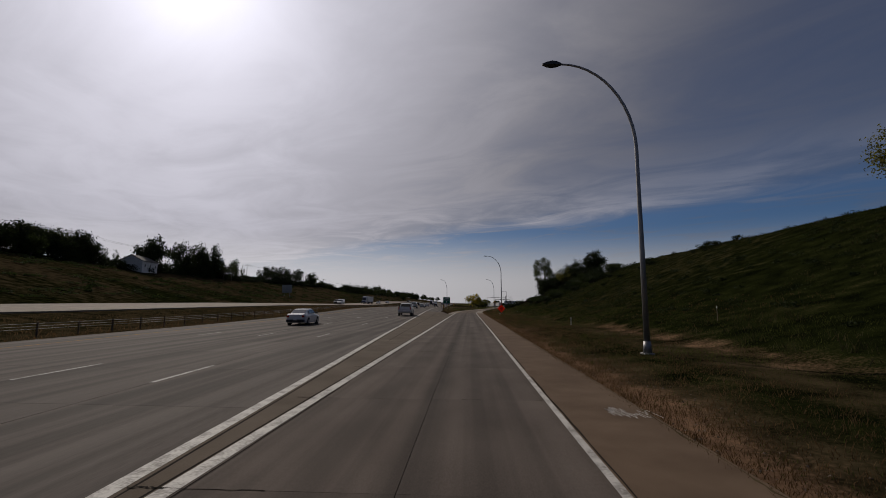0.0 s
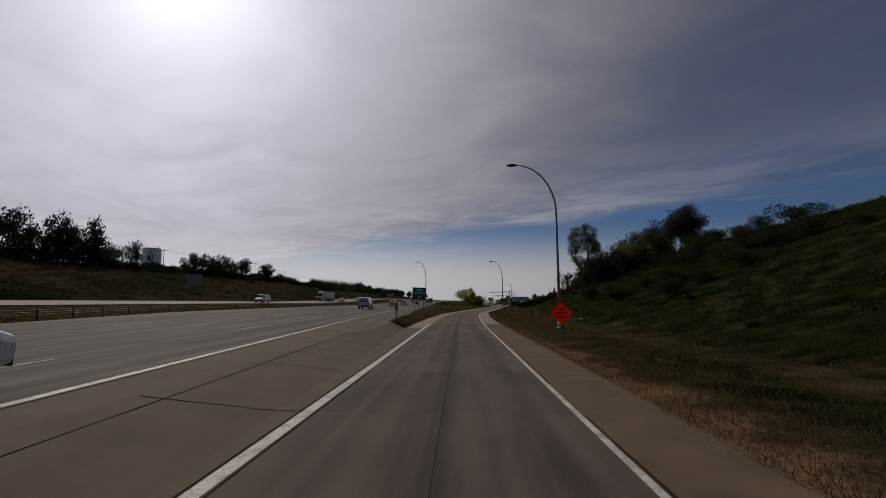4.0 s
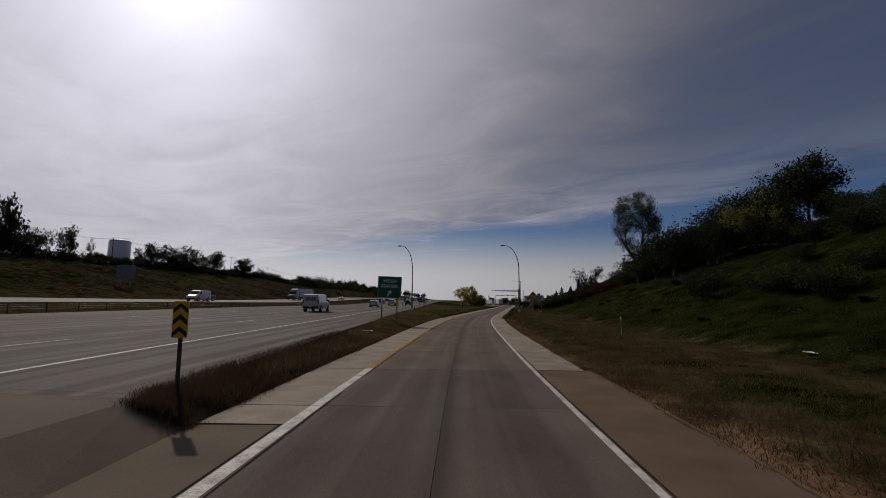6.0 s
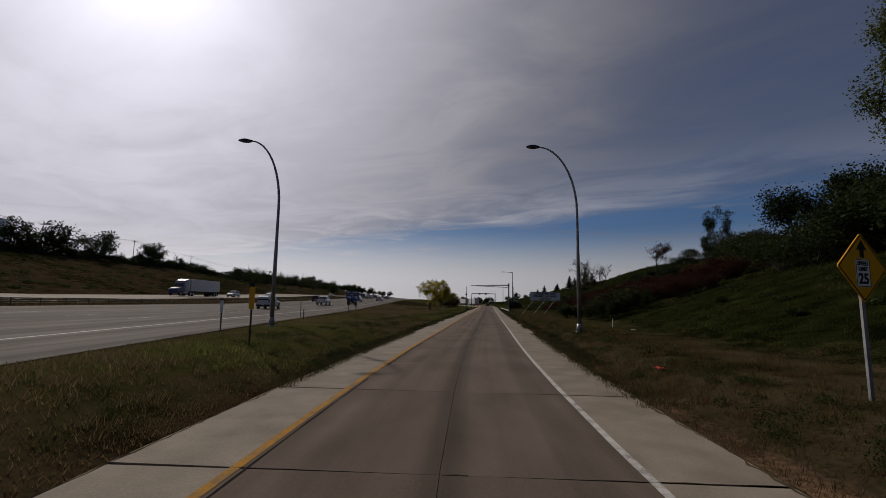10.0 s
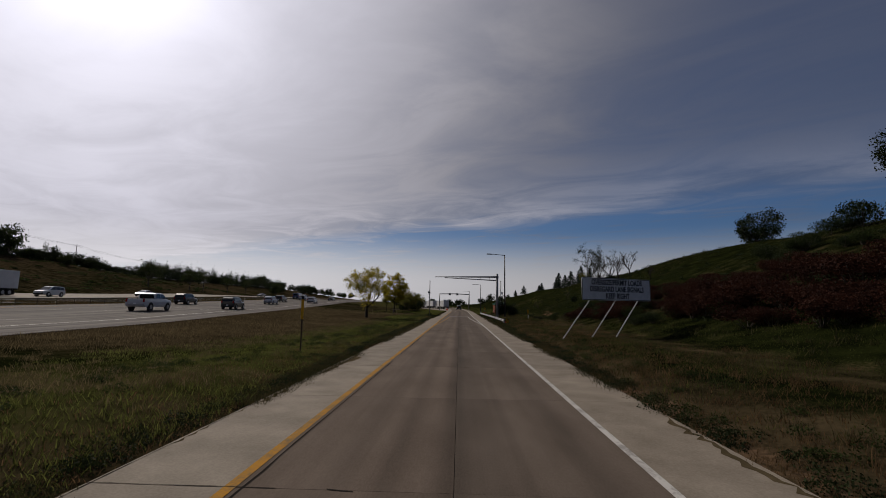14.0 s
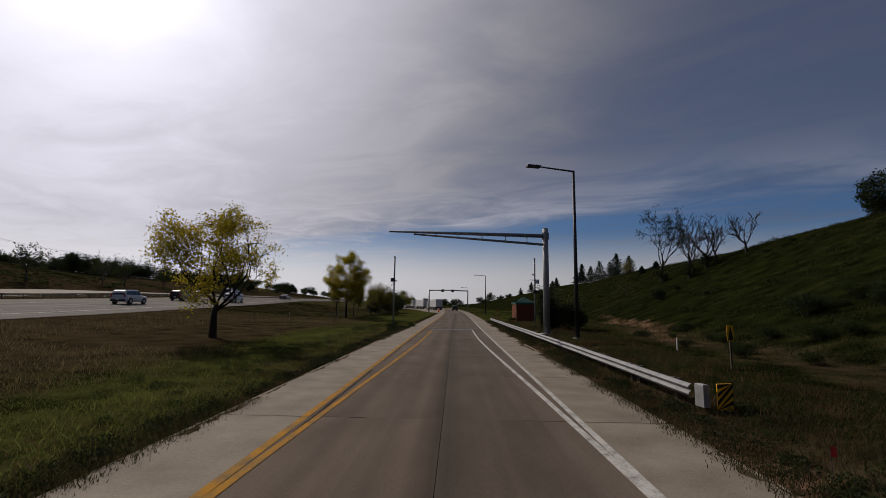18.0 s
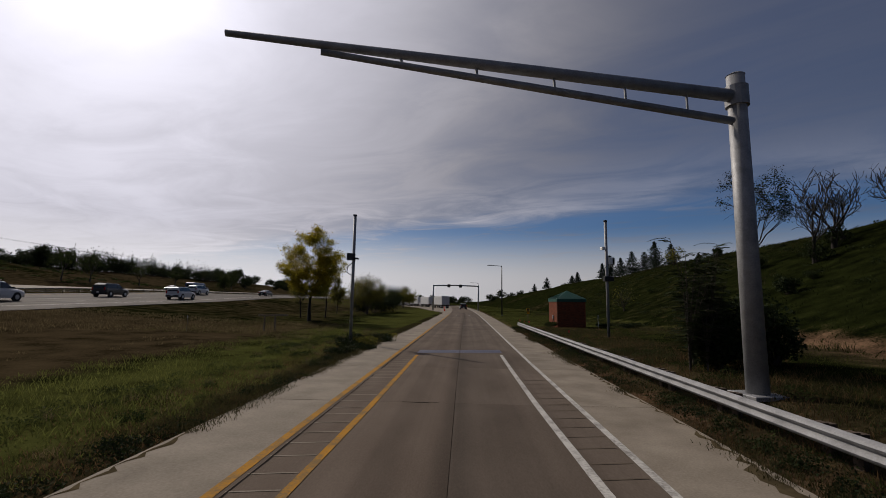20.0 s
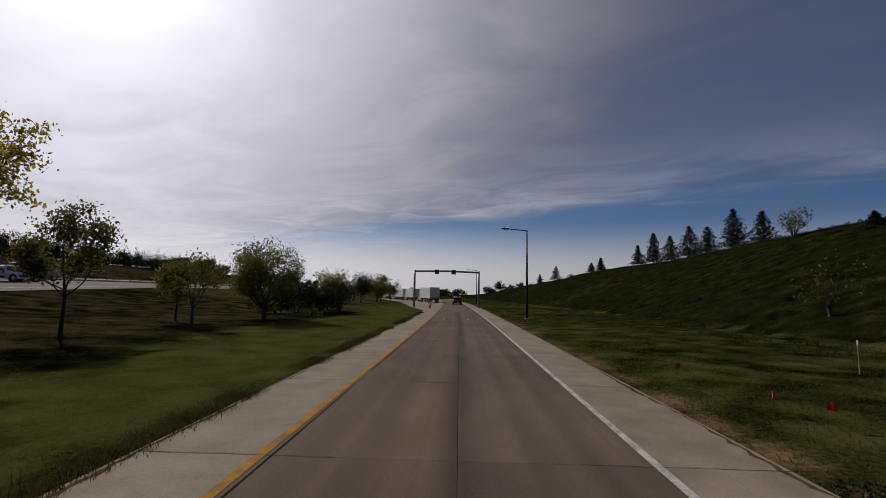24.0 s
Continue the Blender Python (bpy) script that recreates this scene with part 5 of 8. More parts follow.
# ---- marks on the ramp ----
def ramp_marks():
    SENSOR = material("sensor_resin", (0.030, 0.026, 0.045), (0.055, 0.048, 0.075), 2.0, 0.45, bump=0.1)
    for a, b in ((-1.7, -0.01), (0.01, 1.72)):
        s = Shape()
        strip(s, at_ramp, 253.5, 254.55, a, b, up=0.005)
        solid("sensor_plate", s, SENSOR, "dark resin scale sensor set into the lane", "road sensor")
    for nm, side, y0 in (("rumble_grooves", -1, 236.16), ("rumble_grooves", 1, 236.16)):
        s = Shape()
        rr = random.Random(6)
        for i in range(32):
            y = y0 + i * 0.53 + rr.uniform(-0.05, 0.05)
            w = 0.85 * float(step(215.25, 247.23, y))
            a, b = side * (HALF - w + 0.1), side * (HALF - 0.1)
            if abs(b - a) > 0.12:
                strip(s, at_ramp, y, y + 0.031, a, b, up=0.0045, pace=1)
        solid(nm, s, CONCRETE if side < 0 else GORE, "row of faint cut rumble grooves between the lines", "road marking", kind="stuff")
    # seams
    s = Shape()
    strip(s, at_ramp, -12.3, NOSE, -HALF - 0.2, -HALF - 0.165, up=0.004)
    strip(s, at_free, -12.3, NOSE, 0.16, 0.2, up=0.004)
    mid = lambda y: float(free_x(y) - ramp_x(y)) * 0.55 - 1.2
    strip(s, at_gore, 24.6, NOSE - 1.23, lambda y: mid(y) - 0.012, lambda y: mid(y) + 0.018, up=0.008, pace=1.5)
    solid("pavement_seam", s, SEALANT, "dark open seam along the pavement", "seam")
    # surveyors' white scribble on the shoulder
    s = Shape()
    r = random.Random(9)
    for k in range(9):
        x, y = 2.75 + r.uniform(0, 0.55), 8.6 + r.uniform(-0.15, 0.3)
        pts = [(x + i * 0.06 * (1 if k % 2 else -0.6), y + r.uniform(-0.3, 0.3)) for i in range(7)]
        for (xa, ya), (xb, yb) in zip(pts, pts[1:]):
            s.add([(xa, ya, 0.004), (xb, yb, 0.004), (xb + 0.015, yb + 0.02, 0.004), (xa + 0.015, ya + 0.02, 0.004)], [(0, 1, 2, 3)])
    solid("paint_scribble", s, WHITE_LINE, "faded white spray-paint scribble on the asphalt shoulder", "road marking")
    REFL = plain("reflector_white", (0.8, 0.8, 0.78), 0.3)
    for x, y in ((28.2, 304.43), (30.2, 304.06)):
        ob = new("road_stud", Shape().slab(0.14, 0.1, 0.03, 0.012, 0).mesh("road_stud", REFL))
        ob.matrix_basis = pose(x, y, 0.001)
        tagged(ob, "small white road stud set on the lane", "road stud", "road studs")


ramp_marks()


def traffic_cone(x, y):
    ob = thing("traffic_cone", x, y, 0.0, 0, "orange traffic cone standing on the ramp's edge", "traffic cone", "traffic cones")
    part("base", Shape().slab(0.36, 0.36, 0.04, 0.01), SIGN_BLACK, ob)
    part("cone", Shape().tube([(0, 0, 0.04), (0, 0, 0.9)], [0.14, 0.035], 12), ORANGE, ob, smooth=True)
    part("band", Shape().tube([(0, 0, 0.5), (0, 0, 0.64)], [0.089, 0.074], 12), SIGN_WHITE, ob)


for cx, cy in ((29.7, 333.6), (30.0, 337.0), (31.2, 348.1)):
    traffic_cone(cx, cy)


# ---- cable barrier in the median ----
def cable_barrier():
    ob = thing("cable_barrier", 0, 0, 0, 0, "steel cable barrier on thin posts along the grassy median", "barrier")
    me = Shape().box(-0.035, 0.035, -0.05, 0.05, -0.3, 0.92).mesh("post", RUST)
    tops = []
    k = 0
    for y in np.arange(1.2, 394, 3.05):
        y = float(y)
        x = float(free_x(y)) - 20.5
        p = new("post", me)
        p.parent, p.matrix_basis = ob, pose(x, y, gz(x, y), 0, 0, 7 * (k % 5))
        tops.append((x, y, gz(x, y)))
        k += 1
    for h in (0.5, 0.66, 0.82):
        part("cable", Shape().tube([(x, y, z + h) for x, y, z in tops[::3]], 0.012, 5), STEEL, ob)


cable_barrier()


# ---- ridge: house, tank, power poles ----
def power_poles():
    r = random.Random(2)
    tops = []
    TIMBER = material("pole_timber", (0.06, 0.045, 0.035), (0.13, 0.10, 0.08), 3.0, 0.9, bump=0.2)
    for k, y in enumerate((67.65, 98.4, 131, 164.82, 198.03, 215.87, 249.07, 285.36, 326.56, 369, 413.89, 455.1)):
        x = float(free_x(y)) - 112 + r.uniform(-2, 2)
        z = gz(x, y)
        h = 9.0 + r.uniform(-0.4, 0.8)
        ob = thing("utility_pole", x, y, z, 10, "weathered timber utility pole with a crossarm on the ridge", "utility pole", "poles on the ridge")
        part("pole", Shape().tube([(0, 0, -0.5), (0, 0, h)], [0.16, 0.11], 8), TIMBER, ob, smooth=True)
        part("crossarm", Shape().box(-1.1, 1.1, -0.06, 0.06, h - 0.75, h - 0.6), TIMBER, ob)
        for px in (-1.0, 0.0, 1.0):
            part("insulator", Shape().tube([(px, 0, h - 0.6), (px, 0, h - 0.4)], [0.05, 0.03], 6), SIGN_WHITE, ob)
        tops.append((x, y, z + h - 0.4))
    for side in (-1.0, 1.0):
        pts = []
        for a, b in zip(tops, tops[1:]):
            for i in range(6):
                t = i / 6
                pts.append((a[0] + (b[0] - a[0]) * t + side, a[1] + (b[1] - a[1]) * t, a[2] + (b[2] - a[2]) * t - 1.6 * 4 * t * (1 - t) * 0.5))
        solid("power_line", Shape().tube(pts, 0.03, 4), SIGN_BLACK, "thin dark power line along the ridge", "power line", kind="")


power_poles()


def water_tank():
    x, y = -202.0, 354.0
    z = gz(x, y)
    PAINT = material("tank_paint", (0.58, 0.62, 0.66), (0.70, 0.73, 0.76), 0.2, 0.6, bump=0.03, fine=3.0)
    ob = thing("water_tank", x, y, z - 1, 0, "pale blue-grey cylindrical water tank behind trees", "water tank")
    top = 40.3 - z
    part("shell", Shape().tube([(0, 0, 0), (0, 0, top - 1.2)], 5.8, 40), PAINT, ob, smooth=True)
    part("dome", Shape().tube([(0, 0, top - 1.2), (0, 0, top - 0.5), (0, 0, top), (0, 0, top + 0.2)], [5.85, 5.0, 3.0, 0.3], 40), PAINT, ob, smooth=True)
    for k in range(12):
        a = k * math.pi / 6
        part("rail_post", Shape().tube([(4.3 * math.cos(a), 4.3 * math.sin(a), top - 0.5), (4.3 * math.cos(a), 4.3 * math.sin(a), top + 0.7)], 0.05, 5), DARK_METAL, ob)
    part("rail", Shape().tube([(4.3 * math.cos(k * math.pi / 12), 4.3 * math.sin(k * math.pi / 12), top + 0.7) for k in range(25)], 0.05, 5), DARK_METAL, ob)


water_tank()


def gable_house(x, y, w, d, h, turn, walls, roof, label):
    z = gz(x, y)
    ob = thing("house", x, y, z, turn, label, "house")
    part("body", Shape().box(-w / 2, w / 2, -d / 2, d / 2, -1, h), walls, ob)
    r = h + w * 0.28
    part("roof", Shape().prism([(-w / 2 - 0.4, h - 0.15), (0, r), (w / 2 + 0.4, h - 0.15), (w / 2 + 0.4, h + 0.02), (0, r + 0.2), (-w / 2 - 0.4, h + 0.02)], -d / 2 - 0.4, d / 2 + 0.4), roof, ob)
    for sy in (-1, 1):
        part("gable", Shape().prism([(-w / 2, h), (w / 2, h), (0, r - 0.02)], sy * d / 2 - 0.1, sy * d / 2 + 0.1), walls, ob)
    for k in range(3):
        q = part("window", Shape().box(-0.55, 0.55, -0.08, 0.08, -0.6, 0.6), SIGN_WHITE, ob, m=pose(w / 2 - 0.0, -d / 3 + k * d / 3, h * 0.5, 0, 0, 90))
        part("pane", Shape().box(-0.45, 0.45, -0.11, -0.06, -0.5, 0.5), DARK_METAL, q)


SIDING = material("white_siding", (0.5, 0.5, 0.5), (0.7, 0.7, 0.69), 1.0, 0.7, bump=0.1, stretch=(0.2, 0.2, 8.0))
SHINGLE = material("grey_shingle", (0.07, 0.065, 0.06), (0.13, 0.12, 0.115), 4.0, 0.9, bump=0.4)
gable_house(-113.0, 149.44, 7.0, 11.0, 3.0, 12, SIDING, SHINGLE, "small white house with a grey roof on the ridge")


# ---- plants ----
BARK = material("bark", (0.035, 0.028, 0.022), (0.09, 0.075, 0.06), 5.0, 0.95, bump=0.6, stretch=(1, 1, 0.3))
DARK_BARK = material("dark_bark", (0.018, 0.015, 0.012), (0.05, 0.042, 0.035), 5.0, 0.95, bump=0.5, stretch=(1, 1, 0.3))
GREY_BARK = material("grey_bark", (0.09, 0.08, 0.07), (0.2, 0.18, 0.16), 5.0, 0.95, bump=0.5, stretch=(1, 1, 0.3))


def leaf_material(name, dark, light, through=0.4):
    return material(name, dark, light, 0.6, 0.8, bump=0, fine=5.0, random_tone=0.28, through_light=through, contrast=(0.35, 0.65), spec=0.08)


LEAF_YELLOW = leaf_material("yellow_leaves", (0.17, 0.155, 0.018), (0.44, 0.34, 0.028), 0.58)
LEAF_OLIVE = leaf_material("olive_leaves", (0.07, 0.078, 0.017), (0.19, 0.165, 0.034), 0.52)
LEAF_GREEN = leaf_material("green_leaves", (0.017, 0.028, 0.008), (0.048, 0.060, 0.018))
LEAF_PALE = leaf_material("poplar_leaves", (0.035, 0.052, 0.018), (0.105, 0.12, 0.042))
LEAF_DARK = leaf_material("dark_leaves", (0.012, 0.02, 0.008), (0.035, 0.045, 0.015), 0.2)
LEAF_RED = leaf_material("red_sumac_leaves", (0.021, 0.0088, 0.0058), (0.056, 0.0205, 0.0118), 0.25)
NEEDLE = leaf_material("spruce_needles", (0.010, 0.018, 0.012), (0.03, 0.042, 0.024), 0.15)


def leaf_mesh(name, centres, normals_rand, size, mat, rs, droop=0.0, aspect=0.55):
    """Many small pointed leaves, each a bent pair of triangles, round the given centres."""
    n = len(centres)
    c = np.asarray(centres, float)
    a = rs.normal(size=(n, 3))
    a /= np.linalg.norm(a, axis=1)[:, None]
    a[:, 2] -= droop
    a /= np.linalg.norm(a, axis=1)[:, None]
    b = np.cross(a, rs.normal(size=(n, 3)))
    b /= np.linalg.norm(b, axis=1)[:, None] + 1e-9
    s = (size * rs.uniform(0.6, 1.4, n))[:, None]
    v = np.stack([c - a * s * 0.5, c + b * s * aspect * 0.5, c + a * s * 0.5, c - b * s * aspect * 0.5], 1).reshape(-1, 3)
    f = np.arange(4 * n).reshape(n, 4)
    me = bpy.data.meshes.new(name)
    me.from_pydata(v.tolist(), [], f.tolist())
    me.materials.append(mat)
    return me


def grow(rs, h, trunk, spread, levels, forks, up=0.35, lean=0.0, first=None):
    """Branches of a tree as a list of (points, radii), and the twig ends."""
    out, ends = [], []

    def limb(p, d, length, r, lev):
        pts, rr = [p], [r]
        n = 5 if lev == 0 else 4
        for i in range(n):
            d = (d + Vector(rs.normal(size=3).tolist()) * (0.06 if lev == 0 else 0.17) + Vector((0, 0, up * 0.12 * (lev > 0)))).normalized()
            p = p + d * length / n
            pts.append(p)
            rr.append(r * (1 - 0.5 * (i + 1) / n))
        out.append((pts, rr))
        if lev >= levels:
            ends.extend(pts[1:])
            return
        if lev >= levels - 1:
            ends.extend(pts[2:])
        k = forks if lev else forks + 2
        for i in range(k):
            t = 1.0 if i == 0 else rs.uniform(0.45 if lev else 0.6, 1.0)
            j = min(int(t * n), n)
            q = pts[j]
            a = rs.uniform(0, 2 * math.pi)
            side = d.orthogonal().normalized()
            side = Matrix.Rotation(a + i * 2.4, 3, d) @ side
            nd = (d * rs.uniform(0.55, 1.0) + side * spread * rs.uniform(0.7, 1.3) + Vector((0, 0, up * 0.5))).normalized()
            if i == 0 and lev < 2:
                nd = (d + side * 0.15 + Vector((0, 0, 0.4))).normalized()
            limb(q, nd, length * rs.uniform(0.55, 0.8) if lev else h * rs.uniform(0.28, 0.42), rr[j] * 0.62, lev + 1)

    limb(Vector((0, 0, 0)), Vector((lean, 0, 1)).normalized(), trunk, h * 0.02 + 0.03, 0)
    return out, ends


def tree(name, label, x, y, h, trunk, spread, leaf, n, size, seed, bark=BARK, levels=3, forks=3, puff=0.5, bare=0.0, category="tree", group="", lean=0.0, sides=6, width=0.8, low=0.16, full=0, clumps=0, stout=1.0, twig=0.0):
    rs = np.random.RandomState(seed)
    limbs, ends = grow(rs, h, trunk, spread, levels, forks, lean=lean)
    s = Shape()
    for i, (pts, rr) in enumerate(limbs):
        s.tube(pts, [max(q * stout, twig) for q in rr], sides if i == 0 else 4, caps=False)
    top = max(p.z for p in ends)
    k = h / top
    ob = thing(name, x, y, gz(x, y) - 0.08, rs.uniform(0, 360), label, category, group)

    def hold(a):
        """Draws what reaches out of an upright egg back into it."""
        a = np.asarray(a, float) * k
        c = np.array([0, 0, h * (0.5 + low / 2 + 0.04)])
        rad = np.array([h * width / 2, h * width / 2, h * (0.5 - low / 2 + 0.0)])
        d = (a - c) / rad
        r = np.linalg.norm(d, axis=1)
        q = np.where(r > 0.72, 0.72 + 0.28 * np.tanh((r - 0.72) / 0.28), r) / np.maximum(r, 1e-6)
        q = np.where(a[:, 2] < h * (low + 0.1), 1.0 - (1.0 - q) * np.clip(a[:, 2] / (h * (low + 0.1)), 0, 1), q)
        return c + d * rad * q[:, None]

    s.v = [tuple(v) for v in hold(s.v).tolist()]
    e = hold([tuple(p) for p in ends])
    # boughs that fill an even, lumpy crown
    more = []
    for _ in range(full):
        d = rs.normal(size=3)
        d[2] = d[2] * 0.9 + 0.15
        d /= np.linalg.norm(d)
        q = np.array([0, 0, h * (0.54 + low / 2)]) + d * rs.uniform(0.5, 0.95) * np.array([h * width / 2, h * width / 2, h * (0.46 - low / 2)])
        near = e[np.argmin(np.linalg.norm(e - q, axis=1))]
        s.tube([Vector(near), Vector((near + q) / 2 + np.array([0, 0, 0.1])), Vector(q)], [0.02 + 0.002 * h, 0.015, 0.008], 3, caps=False)
        more += [q, q, (near + q) / 2]
    if more:
        e = np.concatenate([e[:: max(1, len(e) // (2 * len(more)))], np.array(more)])
    part("trunk", s, bark, ob, smooth=True)
    if n:
        keep = rs.rand(len(e)) >= bare
        if clumps:
            hubs = e[np.argsort(e[:, 2] + rs.uniform(0, 0.7, len(e)) * h)[-clumps * 6 :: 6]]
            keep = np.min(np.linalg.norm(e[:, None] - hubs[None], axis=2), axis=1) < 0.085 * h
        e = e[keep] if keep.any() else e
        c = e[rs.randint(0, len(e), n)] + rs.normal(size=(n, 3)) * puff * np.array([1, 1, 0.75])
        c[:, 2] = np.maximum(c[:, 2], min(trunk * k * 0.55, h * (low + 0.02)))
        me = leaf_mesh("crown", c, None, size, leaf, rs, droop=0.3)
        o = new("crown", me)
        o.parent = ob
    return ob


def bush(name, label, x, y, w, h, leaf, n, size, seed, group="", stems=True):
    rs = np.random.RandomState(seed)
    ob = thing(name, x, y, gz(x, y) - 0.06, rs.uniform(0, 360), label, "shrub", group)
    lobes = [(rs.uniform(-0.32, 0.32) * w, rs.uniform(-0.32, 0.32) * w, rs.uniform(0.3, 0.68) * h, rs.uniform(0.2, 0.36)) for _ in range(8)]
    s = Shape()
    for a, b, c, r in lobes:
        s.tube([(a * 0.1, b * 0.1, 0), (a * 0.6, b * 0.6, c * 0.55), (a, b, c + 0.2 * h)], [0.05 * h / 3 + 0.01, 0.03 * h / 3 + 0.006, 0.008], 4, caps=False)
    tagged(part("stem", s, BARK, ob), kind="stuff")
    idx = rs.randint(0, len(lobes), n)
    L = np.array(lobes)
    d = rs.normal(size=(n, 3))
    d /= np.linalg.norm(d, axis=1)[:, None]
    r = rs.uniform(0.35, 1.1, n) ** 0.6
    c = L[idx, :3] + d * (L[idx, 3] * r)[:, None] * np.array([w, w, h * 0.95])
    c[:, 2] = np.abs(c[:, 2]) + 0.05
    o = new("foliage", leaf_mesh("foliage", c, None, size, leaf, rs))
    o.parent = ob
    return ob


def feathered_sumac(label, x, y, h, lean, seed, group, leaf=None, width=0.018):
    """Thin arching stems with long pinnate leaves, each of many narrow leaflets."""
    rs = np.random.RandomState(seed)
    ob = thing("sumac_bush", x, y, gz(x, y) - 0.05, 0, label, "shrub", group)
    s, v = Shape(), []
    up = Vector((0, 0, 1))
    for _ in range(7):
        a = rs.uniform(0, 6.28)
        out = Vector((math.cos(a), math.sin(a), 0)) * rs.uniform(0.1, 0.42) + Vector((lean, 0, 0))
        top = h * rs.uniform(0.55, 1.0)
        pts = [out * (f * f) * top * 0.5 + up * (top * f) for f in (0, 0.35, 0.7, 1.0)]
        s.tube(pts, [0.022, 0.017, 0.012, 0.006], 5, caps=False)
        for j in range(17):
            f = rs.uniform(0.25, 1.0) if j else 1.0
            p = out * (f * f) * top * 0.5 + up * (top * f)
            b = rs.uniform(0, 6.28)
            d = Vector((math.cos(b), math.sin(b), rs.uniform(0.1, 0.75))).normalized()
            length = rs.uniform(0.32, 0.58)
            side = d.cross(up).normalized()
            rib = [p + d * (length * g) - up * (0.35 * length * g * g) for g in (0, 0.33, 0.66, 1.0)]
            s.tube(rib, [0.005, 0.004, 0.003, 0.002], 3, caps=False)
            for g in np.linspace(0.2, 1.0, 9):
                c = p + d * (length * g) - up * (0.35 * length * g * g)
                for k in (-1, 1):
                    e = (side * k + d * 0.35 - up * rs.uniform(0.05, 0.35)).normalized() * rs.uniform(0.10, 0.15) * (1.15 - 0.4 * g)
                    w = d * width
                    v += [c, c + e * 0.5 + w, c + e, c + e * 0.5 - w]
    tagged(part("stem", s, BARK, ob), kind="stuff")
    me = bpy.data.meshes.new("foliage")
    me.from_pydata([tuple(q) for q in v], [], np.arange(len(v)).reshape(-1, 4).tolist())
    me.materials.append(leaf or LEAF_DARK)
    o = new("foliage", me)
    o.parent = ob


def scrub_mass(name, label, leaf, x, y, w, h, per, size, seed):
    """Many low shrubs that nobody could count, as one crown of leaves."""
    r = np.random.RandomState(seed)
    n = len(x)
    z = ground_z(np.asarray(x), np.asarray(y))
    i = np.repeat(np.arange(n), per)
    d = r.normal(size=(n * per, 3))
    d /= np.linalg.norm(d, axis=1)[:, None]
    q = r.uniform(0.4, 1.05, n * per) ** 0.6
    lump = 1 + 0.25 * np.sin(d[:, 0] * 5 + i) * np.cos(d[:, 1] * 4 + 2 * i)
    c = np.stack([x[i] + d[:, 0] * q * lump * w[i] * 0.5, y[i] + d[:, 1] * q * lump * w[i] * 0.5, z[i] + np.abs(d[:, 2] * q * lump + 0.1) * h[i] * 0.92], 1)
    ob = new(name, leaf_mesh(name, c, None, size, leaf, r))
    tagged(ob, label, "scrub", kind="stuff")


def spruce(x, y, h, seed, label, group="", leaf=None, width=0.36):
    rs = np.random.RandomState(seed)
    ob = thing("spruce_tree", x, y, gz(x, y) - 0.05, rs.uniform(0, 360), label, "conifer", group)
    part("trunk", Shape().tube([(0, 0, 0), (0, 0, h * 0.95)], [0.05 + 0.014 * h, 0.015], 6), BARK, ob)
    cs, br = [], Shape()
    layers = int(9 + h * 1.6)
    for i in range(layers):
        t = i / layers
        z = h * (0.1 + 0.88 * t)
        R = h * width * 0.5 * (1 - t) ** 0.8 * rs.uniform(0.62, 1.25) + 0.05
        k = int(6 + 5 * (1 - t))
        for j in range(k):
            a = 2 * math.pi * (j + rs.uniform(-0.3, 0.3)) / k + i
            Rj = R * rs.uniform(0.7, 1.12)
            br.tube([(0, 0, z), (Rj * math.cos(a), Rj * math.sin(a), z - 0.18 * Rj)], [0.02, 0.006], 3, caps=False)
            m = int(10 + 16 * (1 - t))
            f = rs.uniform(0.12, 1.0, m)
            px = np.stack([f * Rj * math.cos(a), f * Rj * math.sin(a), z - 0.18 * Rj * f], 1) + rs.normal(size=(m, 3)) * 0.05 * (1 + h / 8)
            cs.append(px)
    tagged(part("branch_work", br, BARK, ob), kind="stuff")
    c = np.concatenate(cs)
    o = new("needles", leaf_mesh("needles", c, None, 0.05 * h ** 0.7 + 0.13, leaf or NEEDLE, rs, droop=0.25, aspect=0.45))
    o.parent = ob
    return ob


def turned(x, y, s, a, sink=0.08, sz=None):
    return Matrix.LocRotScale((x, y, gz(x, y) - sink), Euler((0, 0, a)), (s, s, sz or s))


